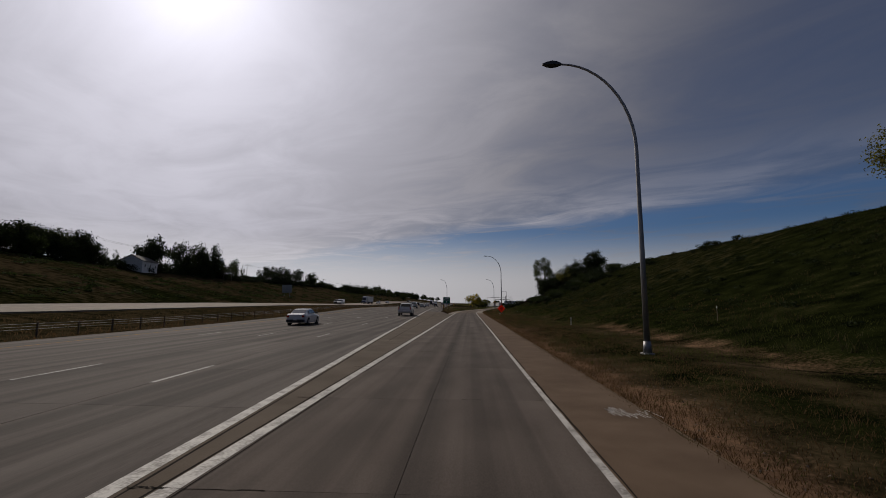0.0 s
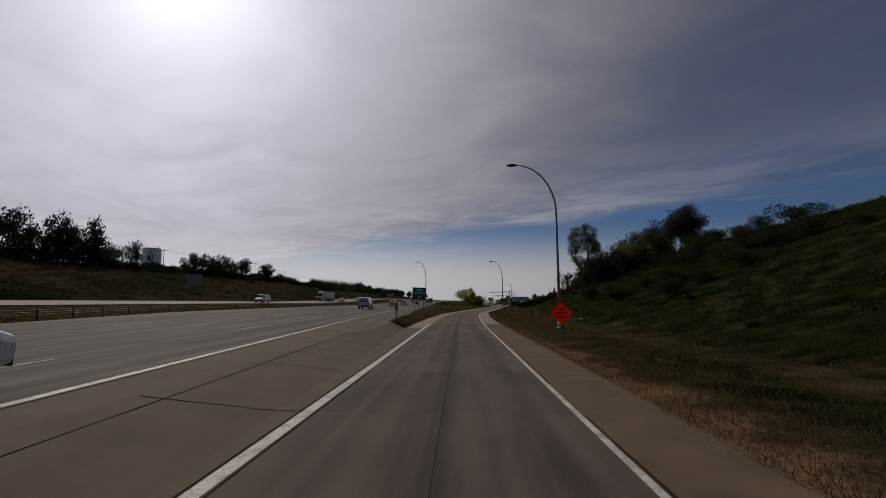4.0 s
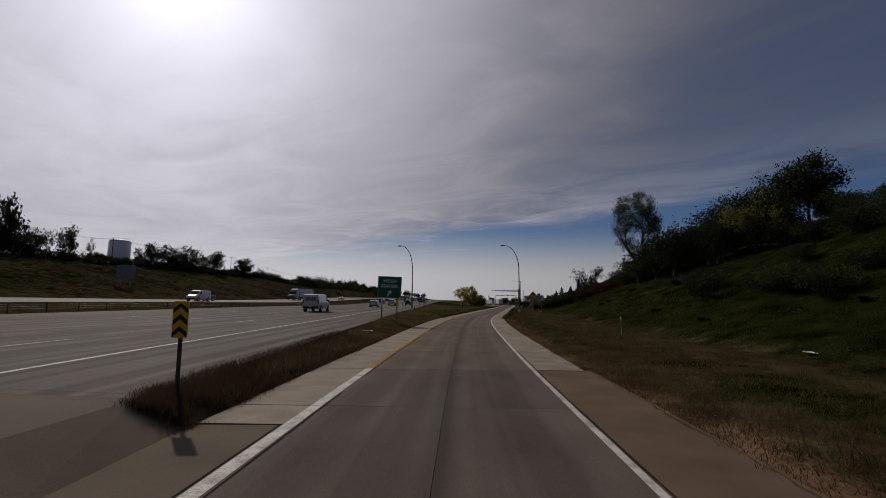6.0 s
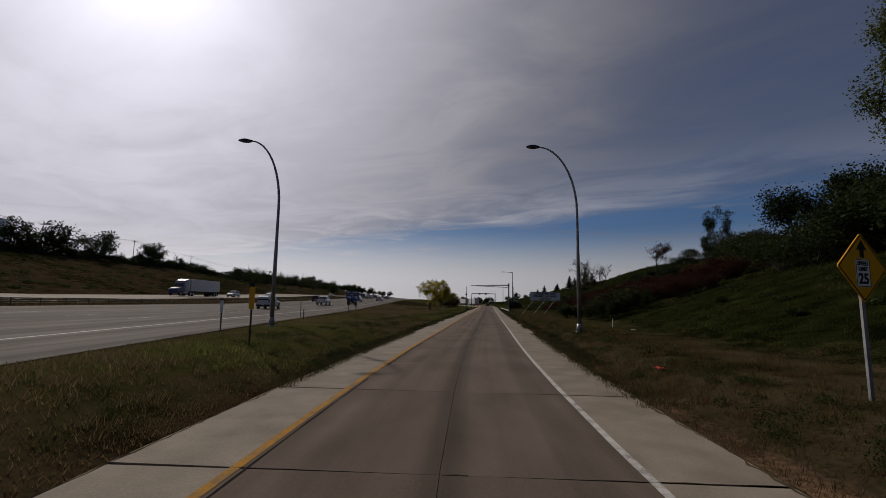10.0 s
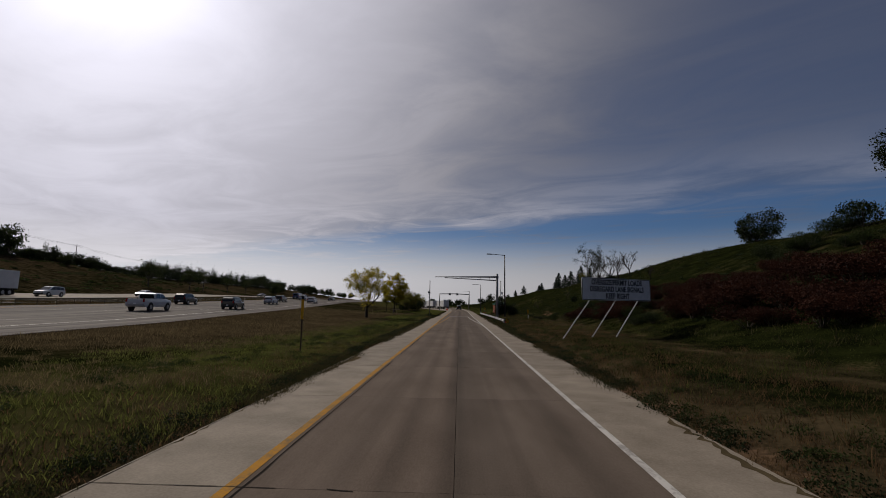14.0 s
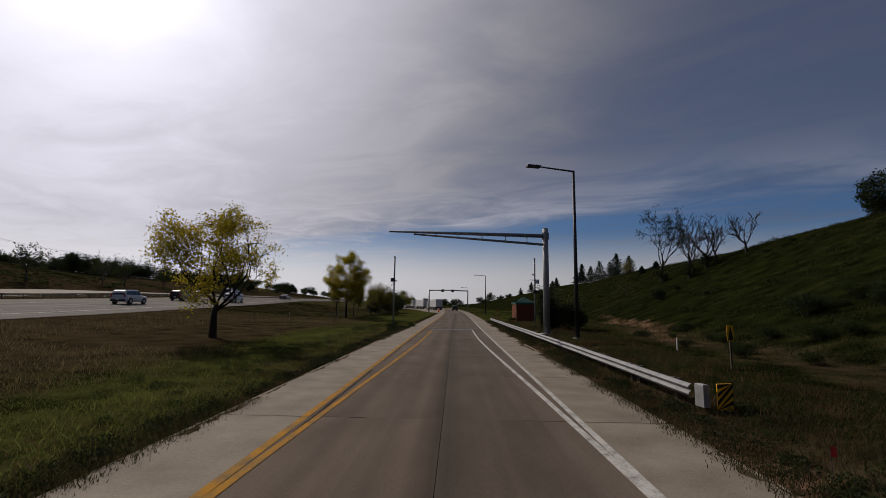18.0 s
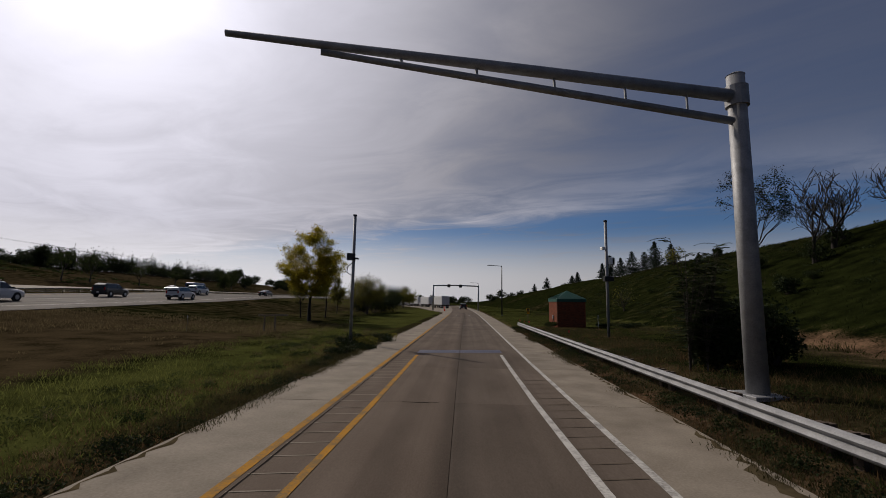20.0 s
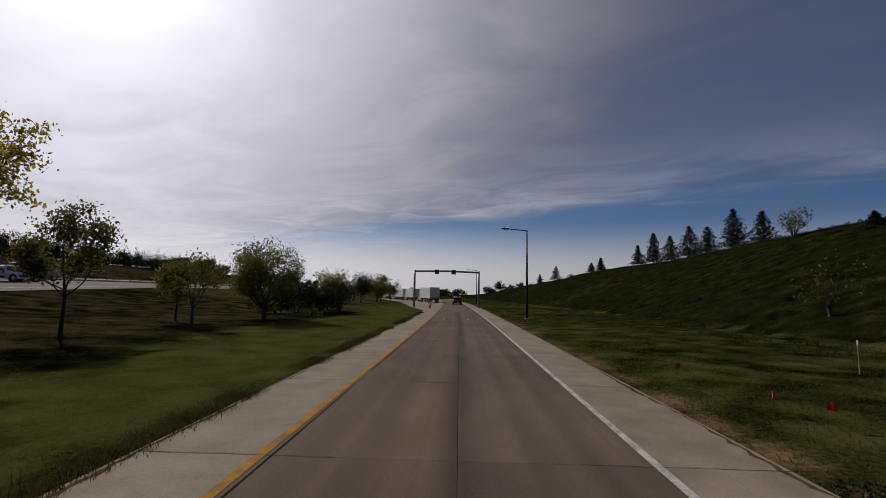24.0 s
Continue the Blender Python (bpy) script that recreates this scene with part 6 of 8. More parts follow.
def plants():
    rs = np.random.RandomState(11)
    # the trees between ramp and freeway
    tree("ash_tree", "half-bare ash tree with thinning yellow leaves in rough grass", 6.0, 245.08, 8.0, 1.8, 0.9, LEAF_YELLOW, 15500, 0.13, 5, DARK_BARK, levels=4, forks=3, puff=0.21, bare=0.2, sides=8, width=0.9, low=0.2, full=70, stout=1.2)
    tree("ash_tree", "dense ash tree turning yellow above mown grass", 10.4, 279.6, 9.2, 2.3, 0.75, LEAF_YELLOW, 42000, 0.125, 8, DARK_BARK, levels=3, forks=3, puff=0.24, bare=0.0, sides=8, width=0.76, low=0.2, full=80)
    tree("young_tree", "thin young tree with drooping olive leaves", 10.9, 286.5, 5.3, 2.3, 0.55, LEAF_OLIVE, 6000, 0.14, 9, DARK_BARK, levels=3, puff=0.22, bare=0.1, width=0.52, low=0.3, full=22, stout=0.7, group="young trees")
    tree("young_tree", "slim young tree with sparse olive leaves beside the ash", 8.7, 284.0, 5.0, 2.2, 0.55, LEAF_OLIVE, 4500, 0.11, 10, DARK_BARK, puff=0.22, bare=0.1, width=0.5, low=0.3, full=16, stout=0.8, group="young trees")
    tree("young_tree", "young tree with a small olive crown", 11.0, 295.51, 4.0, 1.2, 0.7, LEAF_OLIVE, 3600, 0.15, 12, puff=0.22, bare=0.1, width=0.5, full=14, stout=0.7, group="young trees")
    tree("young_tree", "nearly bare young tree in the grass", 13.3, 292.25, 4.4, 1.4, 0.7, LEAF_OLIVE, 1500, 0.13, 13, puff=0.22, bare=0.3, width=0.5, stout=0.7, group="young trees")
    tree("round_tree", "broad olive tree with a low round crown", 14.6, 300.74, 5.9, 0.8, 1.05, LEAF_OLIVE, 15000, 0.15, 14, levels=3, forks=4, puff=0.34, width=0.72, low=0.05, full=50)
    for i, (x, y, w, h) in enumerate(((16.6, 311.5, 5.5, 3.6), (15.2, 309.34, 4.5, 3.2), (18.4, 315.5, 5.0, 3.4), (14.0, 307.5, 4.0, 2.8))):
        bush("thicket", "dark green thicket below the trees", x, y, w, h, LEAF_DARK, 2600, 0.22, 30 + i, "thickets by the ramp")
    for i, (x, y, h) in enumerate(((16.0, 341.32, 5.2), (18.3, 351.78, 5.4), (21.0, 364.08, 6.0), (21.5, 382.53, 6.6), (13.0, 344.4, 5.0), (17.5, 375.15, 6.2), (24.0, 397.29, 6.0))):
        tree("field_tree", "green roadside tree beside the truck lane", x, y, h, 1.0, 0.9, LEAF_GREEN if i % 2 else LEAF_OLIVE, 2200, 0.34, 50 + i, levels=3, forks=3, puff=0.6, group="trees by the truck lane")
    # the hillside
    tree("poplar_tree", "tall pale poplar rising above dark cedars on the bank", 29.3, 154.8, 19.4 - gz(29.3, 154.8), 2.4, 0.6, LEAF_PALE, 24000, 0.16, 21, DARK_BARK, levels=3, forks=3, puff=0.36, bare=0.0, width=0.42, low=0.08, full=90)
    tree("poplar_tree", "slender dark poplar on the hilltop", 59.4, 214.2, 21.2 - gz(59.4, 214.2), 2.4, 0.5, LEAF_DARK, 3000, 0.24, 22, GREY_BARK, levels=3, puff=0.32, bare=0.1, width=0.42, low=0.25)
    tree("hill_tree", "leafy tree on the hilltop beside the freeway exit", 48.6, 46.43, 10.0, 2.0, 0.7, LEAF_OLIVE, 4200, 0.28, 24, levels=3, puff=0.6)
    tree("hill_tree", "round dark tree on the crest of the bank", 43.5, 141.14, 8.2, 1.5, 0.9, LEAF_DARK, 12000, 0.27, 25, levels=3, forks=4, puff=0.45, width=0.78, full=60)
    tree("hill_tree", "bushy grey-green tree on the bank", 32.5, 134.69, 6.4, 0.8, 0.9, LEAF_OLIVE, 1800, 0.24, 26, levels=3, puff=0.4, bare=0.3)
    tree("hill_tree", "dark leafy tree on the upper bank", 52.0, 189.42, 7.8, 1.5, 0.8, LEAF_DARK, 5500, 0.32, 27, levels=3, forks=4, puff=0.7)
    tree("hill_tree", "large dark tree above the speed sign", 57.0, 183.27, 8.8, 1.5, 0.8, LEAF_DARK, 6000, 0.34, 28, levels=3, forks=4, puff=0.75)
    tree("hill_tree", "small airy tree on the skyline", 49.8, 201.1, 3.4, 0.7, 0.45, LEAF_GREEN, 1700, 0.24, 29, levels=3, puff=0.35)
    tree("umbrella_tree", "small flat-topped tree with reddish leaves above the sumac", 36.0, 194.2, 11.0 - gz(36.0, 194.2), 3.4, 1.5, LEAF_RED, 2200, 0.15, 33, DARK_BARK, levels=3, forks=3, puff=0.2, width=0.5, low=0.72, stout=0.8)
    bush("shrub", "round dark shrub on the crest", 54.0, 214.6, 4.6, 3.0, LEAF_DARK, 2200, 0.2, 142)
    tree("hill_tree", "round dark tree on the ridge line", 111.0, 286.59, 14.0, 1.0, 0.9, LEAF_DARK, 9000, 0.42, 34, levels=3, forks=4, puff=0.6, width=0.72, low=0.1, full=70)
    tree("half_bare_tree", "half-bare tree with a few leaf clumps on the slope", 56.0, 277.8, 12.0, 3.2, 0.6, LEAF_DARK, 4200, 0.16, 41, DARK_BARK, levels=4, forks=3, puff=0.3, bare=0.6, stout=1.0, twig=0.018, width=0.58, low=0.15, full=36)
    for i, (x, y, h) in enumerate(((54.3, 269.49, 8.3), (57.9, 270.91, 8.0), (60.3, 266.91, 5.9), (47.2, 238.68, 2.5), (61.0, 272.75, 7.0))):
        tree("bare_tree", "leafless grey tree on the hillside", x, y, h, 1.6, 0.65, LEAF_OLIVE, 0, 0.2, 60 + i, DARK_BARK, levels=4, forks=3, group="bare trees on the hill", stout=1.3, twig=0.022)
    tree("bare_shrub", "low bare spreading shrub on the slope", 47.5, 288.93, 3.3, 0.5, 1.4, LEAF_OLIVE, 160, 0.16, 71, levels=4, forks=3, bare=0.6, width=1.10)
    for i, (x, y, w, h) in enumerate(((54.3, 269.37, 2.2, 2.0), (57.9, 270.72, 2.4, 2.2), (55.6, 277.2, 1.8, 2.0), (46.5, 264.45, 1.6, 1.5))):
        bush("undergrowth", "dark undergrowth at the foot of a bare tree", x, y, w, h, LEAF_DARK, 1100, 0.16, 80 + i, "undergrowth on the hill")
    for i, (x, y, h) in enumerate(((28.4, 147.6, 7.2), (28.6, 143.29, 8.0), (31.0, 140.22, 8.6), (33.0, 148.83, 7.0), (35.5, 143.91, 8.6), (30.5, 137.76, 6.5), (37.5, 138.99, 9.0), (34.0, 135.3, 7.0), (40.0, 145.14, 8.0), (31.0, 152.52, 5.5), (29.5, 145.45, 6.5))):
        tree("cedar_tree", "dense dark rounded cedar on the bank", x, y, h * 0.8, 0.5, 0.8, LEAF_DARK, 4200, 0.24, 90 + i, levels=3, forks=3, puff=0.45, group="dark cedars on the bank", low=0.0, width=0.95, full=40)
    for i, (x, y, w, h) in enumerate(((26.15, 246.62, 0.1, 3.1), (26.6, 247.11, -0.25, 3.5), (26.9, 246.8, 0.1, 3.4), (27.4, 247.41, -0.2, 3.4), (26.4, 246.31, 0.3, 2.3), (27.9, 247.97, 0.0, 3.0))):
        feathered_sumac("tall green sumac with long leaves hanging over the guardrail", x, y, h, w, 97 + i, "green sumac by the guardrail")
    for i, (x, y, w, h) in enumerate(((26.9, 246.55, 1.2, 1.2), (27.6, 247.23, 1.5, 1.8), (28.7, 247.84, 1.8, 2.2), (28.9, 246.98, 1.6, 1.9))):
        bush("brush", "dense dark brush under the sumac by the guardrail", x, y, w, h, LEAF_DARK, 2600, 0.11, 320 + i, "green sumac by the guardrail")
    tree("bare_shrub", "small leafless tree on the green slope", 52.5, 281.49, 2.7, 0.6, 1.1, LEAF_OLIVE, 60, 0.16, 72, levels=4, forks=3, bare=0.6, width=1.0)
    for i in range(34):
        y = 174.5 + 11.0 * rs.rand()
        x = float(ramp_x(y)) + rs.uniform(10.5, 16.5)
        feathered_sumac("green sumac with long hanging leaves on the foot of the bank", x, y, rs.uniform(1.5, 2.7), rs.uniform(-0.35, 0.35), 400 + i, "green sumac on the bank", LEAF_GREEN, 0.03)
    bush("weed_clump", "dark weeds round the foot of the camera mast", 16.4, 257.87, 1.35, 0.6, LEAF_DARK, 900, 0.10, 104, "weed clumps by the ramp")
    bush("weed_clump", "dark bushy weeds at the ramp's edge", 16.7, 256.21, 1.3, 0.45, LEAF_DARK, 700, 0.1, 105, "weed clumps by the ramp")
    for i, (u, y, w, h) in enumerate(((-4.1, 255.0, 1.1, 0.35), (-4.3, 256.9, 1.3, 0.5), (-4.0, 258.6, 1.2, 0.42), (-4.4, 259.9, 1.4, 0.5), (-4.1, 261.4, 1.0, 0.35), (-4.7, 253.6, 1.3, 0.4))):
        bush("weed_clump", "brown-green weeds creeping over the pavement's edge", float(ramp_x(y)) + u, y, w, h, LEAF_OLIVE if i % 3 == 1 else LEAF_DARK, 700, 0.075, 420 + i, "weed clumps by the ramp")
    for i, (x, y, w, h) in enumerate(((31.0, 269.9, 0.9, 0.5), (31.1, 270.9, 0.9, 0.45), (35.2, 269.6, 1.3, 0.4), (36.4, 268.8, 1.6, 0.45), (37.8, 269.6, 1.4, 0.5))):
        bush("weed_clump", "dark green weeds round the brick hut", x, y, w, h, LEAF_GREEN if i < 2 else LEAF_DARK, 700, 0.1, 430 + i, "weeds by the hut")
    # row of spruces on the crest
    for i, (x, y, h, w) in enumerate(((81.8, 382.41, 3.8, 0.5), (82.4, 365.06, 4.9, 0.42), (78.6, 352.89, 6.7, 0.45), (79.9, 349.2, 5.3, 0.55), (79.9, 343.42, 6.2, 0.6), (82.5, 341.94, 5.9, 0.6), (78.6, 331.18, 6.7, 0.46), (80.0, 327.18, 5.7, 0.55), (88.5, 432.41, 5.6, 0.5), (70.5, 301.04, 1.6, 0.9), (68.2, 302.46, 1.6, 0.6), (69.0, 215.0, 3.6, 0.42), (84.5, 393.6, 3.0, 0.6), (90.0, 455.1, 4.0, 0.6))):
        spruce(x, y, h, 110 + i, "dark spruce standing on the grassy crest", "spruces on the crest", None, w * 1.85)
    bush("shrub", "grey-green shrub on the slope", 71.8, 314.26, 3.2, 3.8, LEAF_OLIVE, 900, 0.22, 141)
    # sumac and brush, three kinds copied over the slope
    red = [bush("sumac_bush", "red autumn sumac bush on the bank", 30.0 + 2 * i, 202.95 - 5.54 * i, 3.6, 2.3, LEAF_RED, 2800, 0.15, 150 + i, "red sumac on the bank") for i in range(3)]
    dark = [bush("brush", "dark leafy brush on the bank", 24.0 + 3 * i, 108.24 + 4.3 * i, 3.4, 2.2, LEAF_DARK if i else LEAF_GREEN, 2800, 0.14, 160 + i, "dark brush on the bank") for i in range(3)]
    green = [bush("leafy_shrub", "coarse green shrub with long leaves on the bank", 20.0 + 2 * i, 184.5 + 2.46 * i, 2.4, 1.7, LEAF_GREEN, 1100, 0.26, 170 + i, "green shrubs on the bank") for i in range(2)]

    def scatter(kinds, n, y0, y1, u0, u1, s0, s1):
        for _ in range(n):
            y, u = rs.uniform(y0, y1), rs.uniform(u0, u1)
            s = rs.uniform(s0, s1)
            copy_thing(kinds[rs.randint(len(kinds))], turned(float(ramp_x(y)) + u, y, s, rs.uniform(0, 6.28), sz=s * rs.uniform(0.75, 1.1)))

    scatter(red, 62, 176.5, 194.5, 15.5, 27, 0.5, 1.0)
    scatter(red, 56, 194.0, 211.0, 14.5, 26, 0.45, 0.85)
    scatter(red, 50, 206.64, 228.0, 13.5, 24, 0.35, 0.62)
    scatter(red, 40, 212.79, 228.16, 13, 22.5, 0.4, 0.7)
    scatter(dark, 36, 206.64, 230.01, 13, 24, 0.3, 0.6)
    scatter(dark, 16, 230.01, 244.77, 10, 16, 0.15, 0.32)
    scatter(dark, 12, 231.24, 238, 14, 20, 0.3, 0.55)
    ys = rs.uniform(-6, 332, 900)
    scrub_mass("bank_tufts", "dark coarse tufts over the green bank", LEAF_DARK, ramp_x(ys) + rs.uniform(15, 46, 900), ys, rs.uniform(0.5, 1.7, 900), rs.uniform(0.15, 0.5, 900), 60, 0.13, 303)
    # low weeds that creep over both edges of the ramp
    for name, u0, u1, y0, y1, n, leaf, seed in (("creeping_weeds_right", 3.92, 4.8, 150.0, 272.0, 620, LEAF_DARK, 305), ("creeping_weeds_left", -3.98, -4.8, 150.0, 263.0, 560, LEAF_DARK, 306), ("edge_herbs", 4.3, 6.5, 110.0, 268.0, 420, LEAF_GREEN, 307), ("edge_herbs_left", -4.5, -8.5, 150.0, 262.0, 420, LEAF_GREEN, 308)):
        ys = rs.uniform(y0, y1, n)
        us = u0 + (u1 - u0) * (0.55 - 0.4 * waves(ys * 0, ys, 1.6, seed) + rs.uniform(-0.3, 0.45, n)).clip(0, 1)
        scrub_mass(name, "low dark weeds creeping along the pavement's edge", leaf, ramp_x(ys) + us, ys, rs.uniform(0.3, 0.9, n), rs.uniform(0.06, 0.22, n), 170, 0.04, seed)
    scatter(dark, 26, 153.75, 169.74, 23, 36, 1.2, 2.1)
    scatter(dark, 30, 158.67, 190.0, 30, 46, 1.0, 1.8)
    scatter(dark, 26, 190.65, 216.48, 24, 42, 0.45, 0.95)
    scatter(dark, 30, 98.4, 132.22, 16, 40, 0.7, 1.3)
    scatter(dark, 14, 126.08, 161.13, 30, 47, 0.8, 1.5)
    scatter(dark, 12, 67.65, 98.4, 28, 44, 0.3, 0.7)
    scatter(green, 24, 179.58, 198.03, 14.5, 24, 0.3, 0.6)
    scatter(dark, 20, 182.04, 206.64, 14.5, 26, 0.3, 0.65)
    scatter(green, 26, 79.95, 184.5, 13, 30, 0.25, 0.55)
    scatter(dark, 14, 246, 319.8, 22, 40, 0.2, 0.4)
    scatter(dark, 12, -6.15, 67.65, 18, 36, 0.12, 0.28)
    # the left ridge
    kinds = [tree("ridge_tree", "dark broad tree on the far ridge", -116.0, 114.39 + 4.92 * i, 8.0, 0.7, 0.95, LEAF_DARK if i != 1 else LEAF_GREEN, 2200, 0.55, 200 + i, levels=3, forks=3, puff=0.6, group="trees on the far ridge", sides=5, low=0.0, width=1.1, full=26) for i in range(4)]
    airy = [tree("ridge_tree", "airy tree on the far ridge", -112.0, 202.95 + 7.38 * i, 8.5, 2.0, 0.7, LEAF_GREEN, 700, 0.45, 210 + i, levels=3, puff=0.45, bare=0.3, group="trees on the far ridge", sides=5) for i in range(2)]

    def ridge(ks, y, e, s):
        x = float(free_x(y)) - e
        copy_thing(ks[rs.randint(len(ks))], turned(x, y, s, rs.uniform(0, 6.28)))

    for y0, y1, n, s0, s1, e0, e1 in ((55.35, 113.77, 26, 0.5, 0.85, 100, 118), (113.77, 202.95, 16, 0.3, 0.5, 104, 118), (202.95, 319.8, 22, 0.2, 0.4, 100, 116), (319.8, 467.4, 50, 0.25, 0.5, 92, 118), (467.4, 676.5, 50, 0.5, 1.0, 70, 130)):
        for _ in range(n):
            ridge(kinds, rs.uniform(y0, y1), rs.uniform(e0, e1), rs.uniform(s0, s1))
    # the larger trees of the ridge: distance, breadth, height
    for y, w, h in ((104.55, 9, 8), (109.47, 8, 8.2), (113.16, 7, 7.5), (116.85, 8.5, 8.6), (122.39, 3.2, 8.6), (127.3, 6, 9.6), (133.45, 5, 6.8), (141.45, 3.5, 5.6), (156.82, 8, 12), (161.13, 10, 13.2), (175.89, 9, 13.8), (180.81, 6, 9.5), (188.19, 6.2, 8.5), (191.26, 8, 15.2), (196.19, 7, 12), (203.56, 8.3, 15.5), (201.72, 8, 7.4), (207.87, 8, 7.0), (223.25, 5.6, 11), (231.85, 4, 7.5), (260.14, 9.6, 9.2), (271.21, 9.6, 9.8), (276.75, 5, 6), (282.28, 8, 5.0), (285.36, 10.5, 10.9), (303.19, 12, 11.2), (314.88, 4, 3.6), (328.0, 7, 8.5), (334.5, 9, 10.5), (342.56, 9, 3.2), (347.48, 2.8, 6), (351.17, 5, 5.5), (360.39, 9, 5.0), (367.15, 9, 5.0), (371.46, 9, 4.4), (388.06, 5, 4.2), (400.98, 9, 7.2), (405.9, 9, 8.2), (410.2, 9, 7.6), (425.58, 7, 7.0), (437.26, 8, 6.6), (442.8, 8, 6.2), (460.02, 8, 4.6), (465.56, 8, 4.0)):
        m = kinds if w > 4.5 else airy
        x = float(free_x(y)) - 106
        copy_thing(m[rs.randint(len(m))], turned(x, y, w / 8.4, rs.uniform(0, 6.28), 0.3, h / 8.0))
    for y, e, s, ks in ((198.03, 109, 1.1, airy), (216.48, 110, 1.0, airy), (336.4, 64, 1.1, airy), (361, 64, 0.95, airy), (369, 63, 1.0, airy), (387.45, 62, 1.05, airy), (436.65, 60, 0.9, kinds), (405.9, 62, 0.9, airy), (453.87, 66, 1.1, airy), (484.62, 96, 0.8, airy), (499.38, 94, 0.9, airy)):
        ridge(ks, y, e, s)
    # dense scrub and low woods along the ridge, loose scrub over the far bank
    high = level_of((36.9, 6.5), (116.85, 7.5), (123, 4.5), (150.68, 2.6), (156.82, 5), (181.43, 4.5), (184.5, 6), (207.87, 6.5), (212.79, 2.8), (257.07, 2.0), (260.76, 4), (289.05, 4.2), (292.74, 2.0), (300.12, 4.5), (306.27, 4), (309.34, 1.8), (332.1, 2.6), (393.6, 3.0), (399.75, 6.5), (415.0, 9.0), (460.0, 9.0), (553.5, 9.0))
    ys = np.arange(55.0, 529.0, 1.0465) + rs.uniform(-0.7, 0.7, 453)
    hs = high(ys) * rs.uniform(0.45, 1.05, 453)
    scrub_mass("ridge_scrub", "dark line of scrub and low trees along the far ridge", LEAF_DARK, free_x(ys) - rs.uniform(101, 110, 453), ys, rs.uniform(2.5, 5.5, 453), hs, 260, 0.55, 301)
    ys = rs.uniform(37, 394, 420)
    scrub_mass("bank_scrub", "dark brown-green scrub over the far bank", LEAF_GREEN, free_x(ys) - rs.uniform(57, 103, 420), ys, rs.uniform(1.5, 5.0, 420), rs.uniform(0.25, 0.7, 420), 70, 0.42, 302)
    for i, (x, y) in enumerate(((-136.0, 640.0), (-128.0, 648.0), (-119.0, 636.0))):
        tree("field_tree", "tall airy tree far beyond the freeway", x, y, 30.0 + i - gz(x, y), 6.0, 0.6, LEAF_GREEN, 1500, 0.8, 440 + i, levels=3, puff=0.9, bare=0.2, width=0.4, low=0.3, group="far field trees")
    # far trees ahead
    for _ in range(46):
        y = rs.uniform(492, 800)
        copy_thing(kinds[rs.randint(4)], turned(rs.uniform(40, 170), y, rs.uniform(0.5, 1.0), rs.uniform(0, 6.28)))


plants()


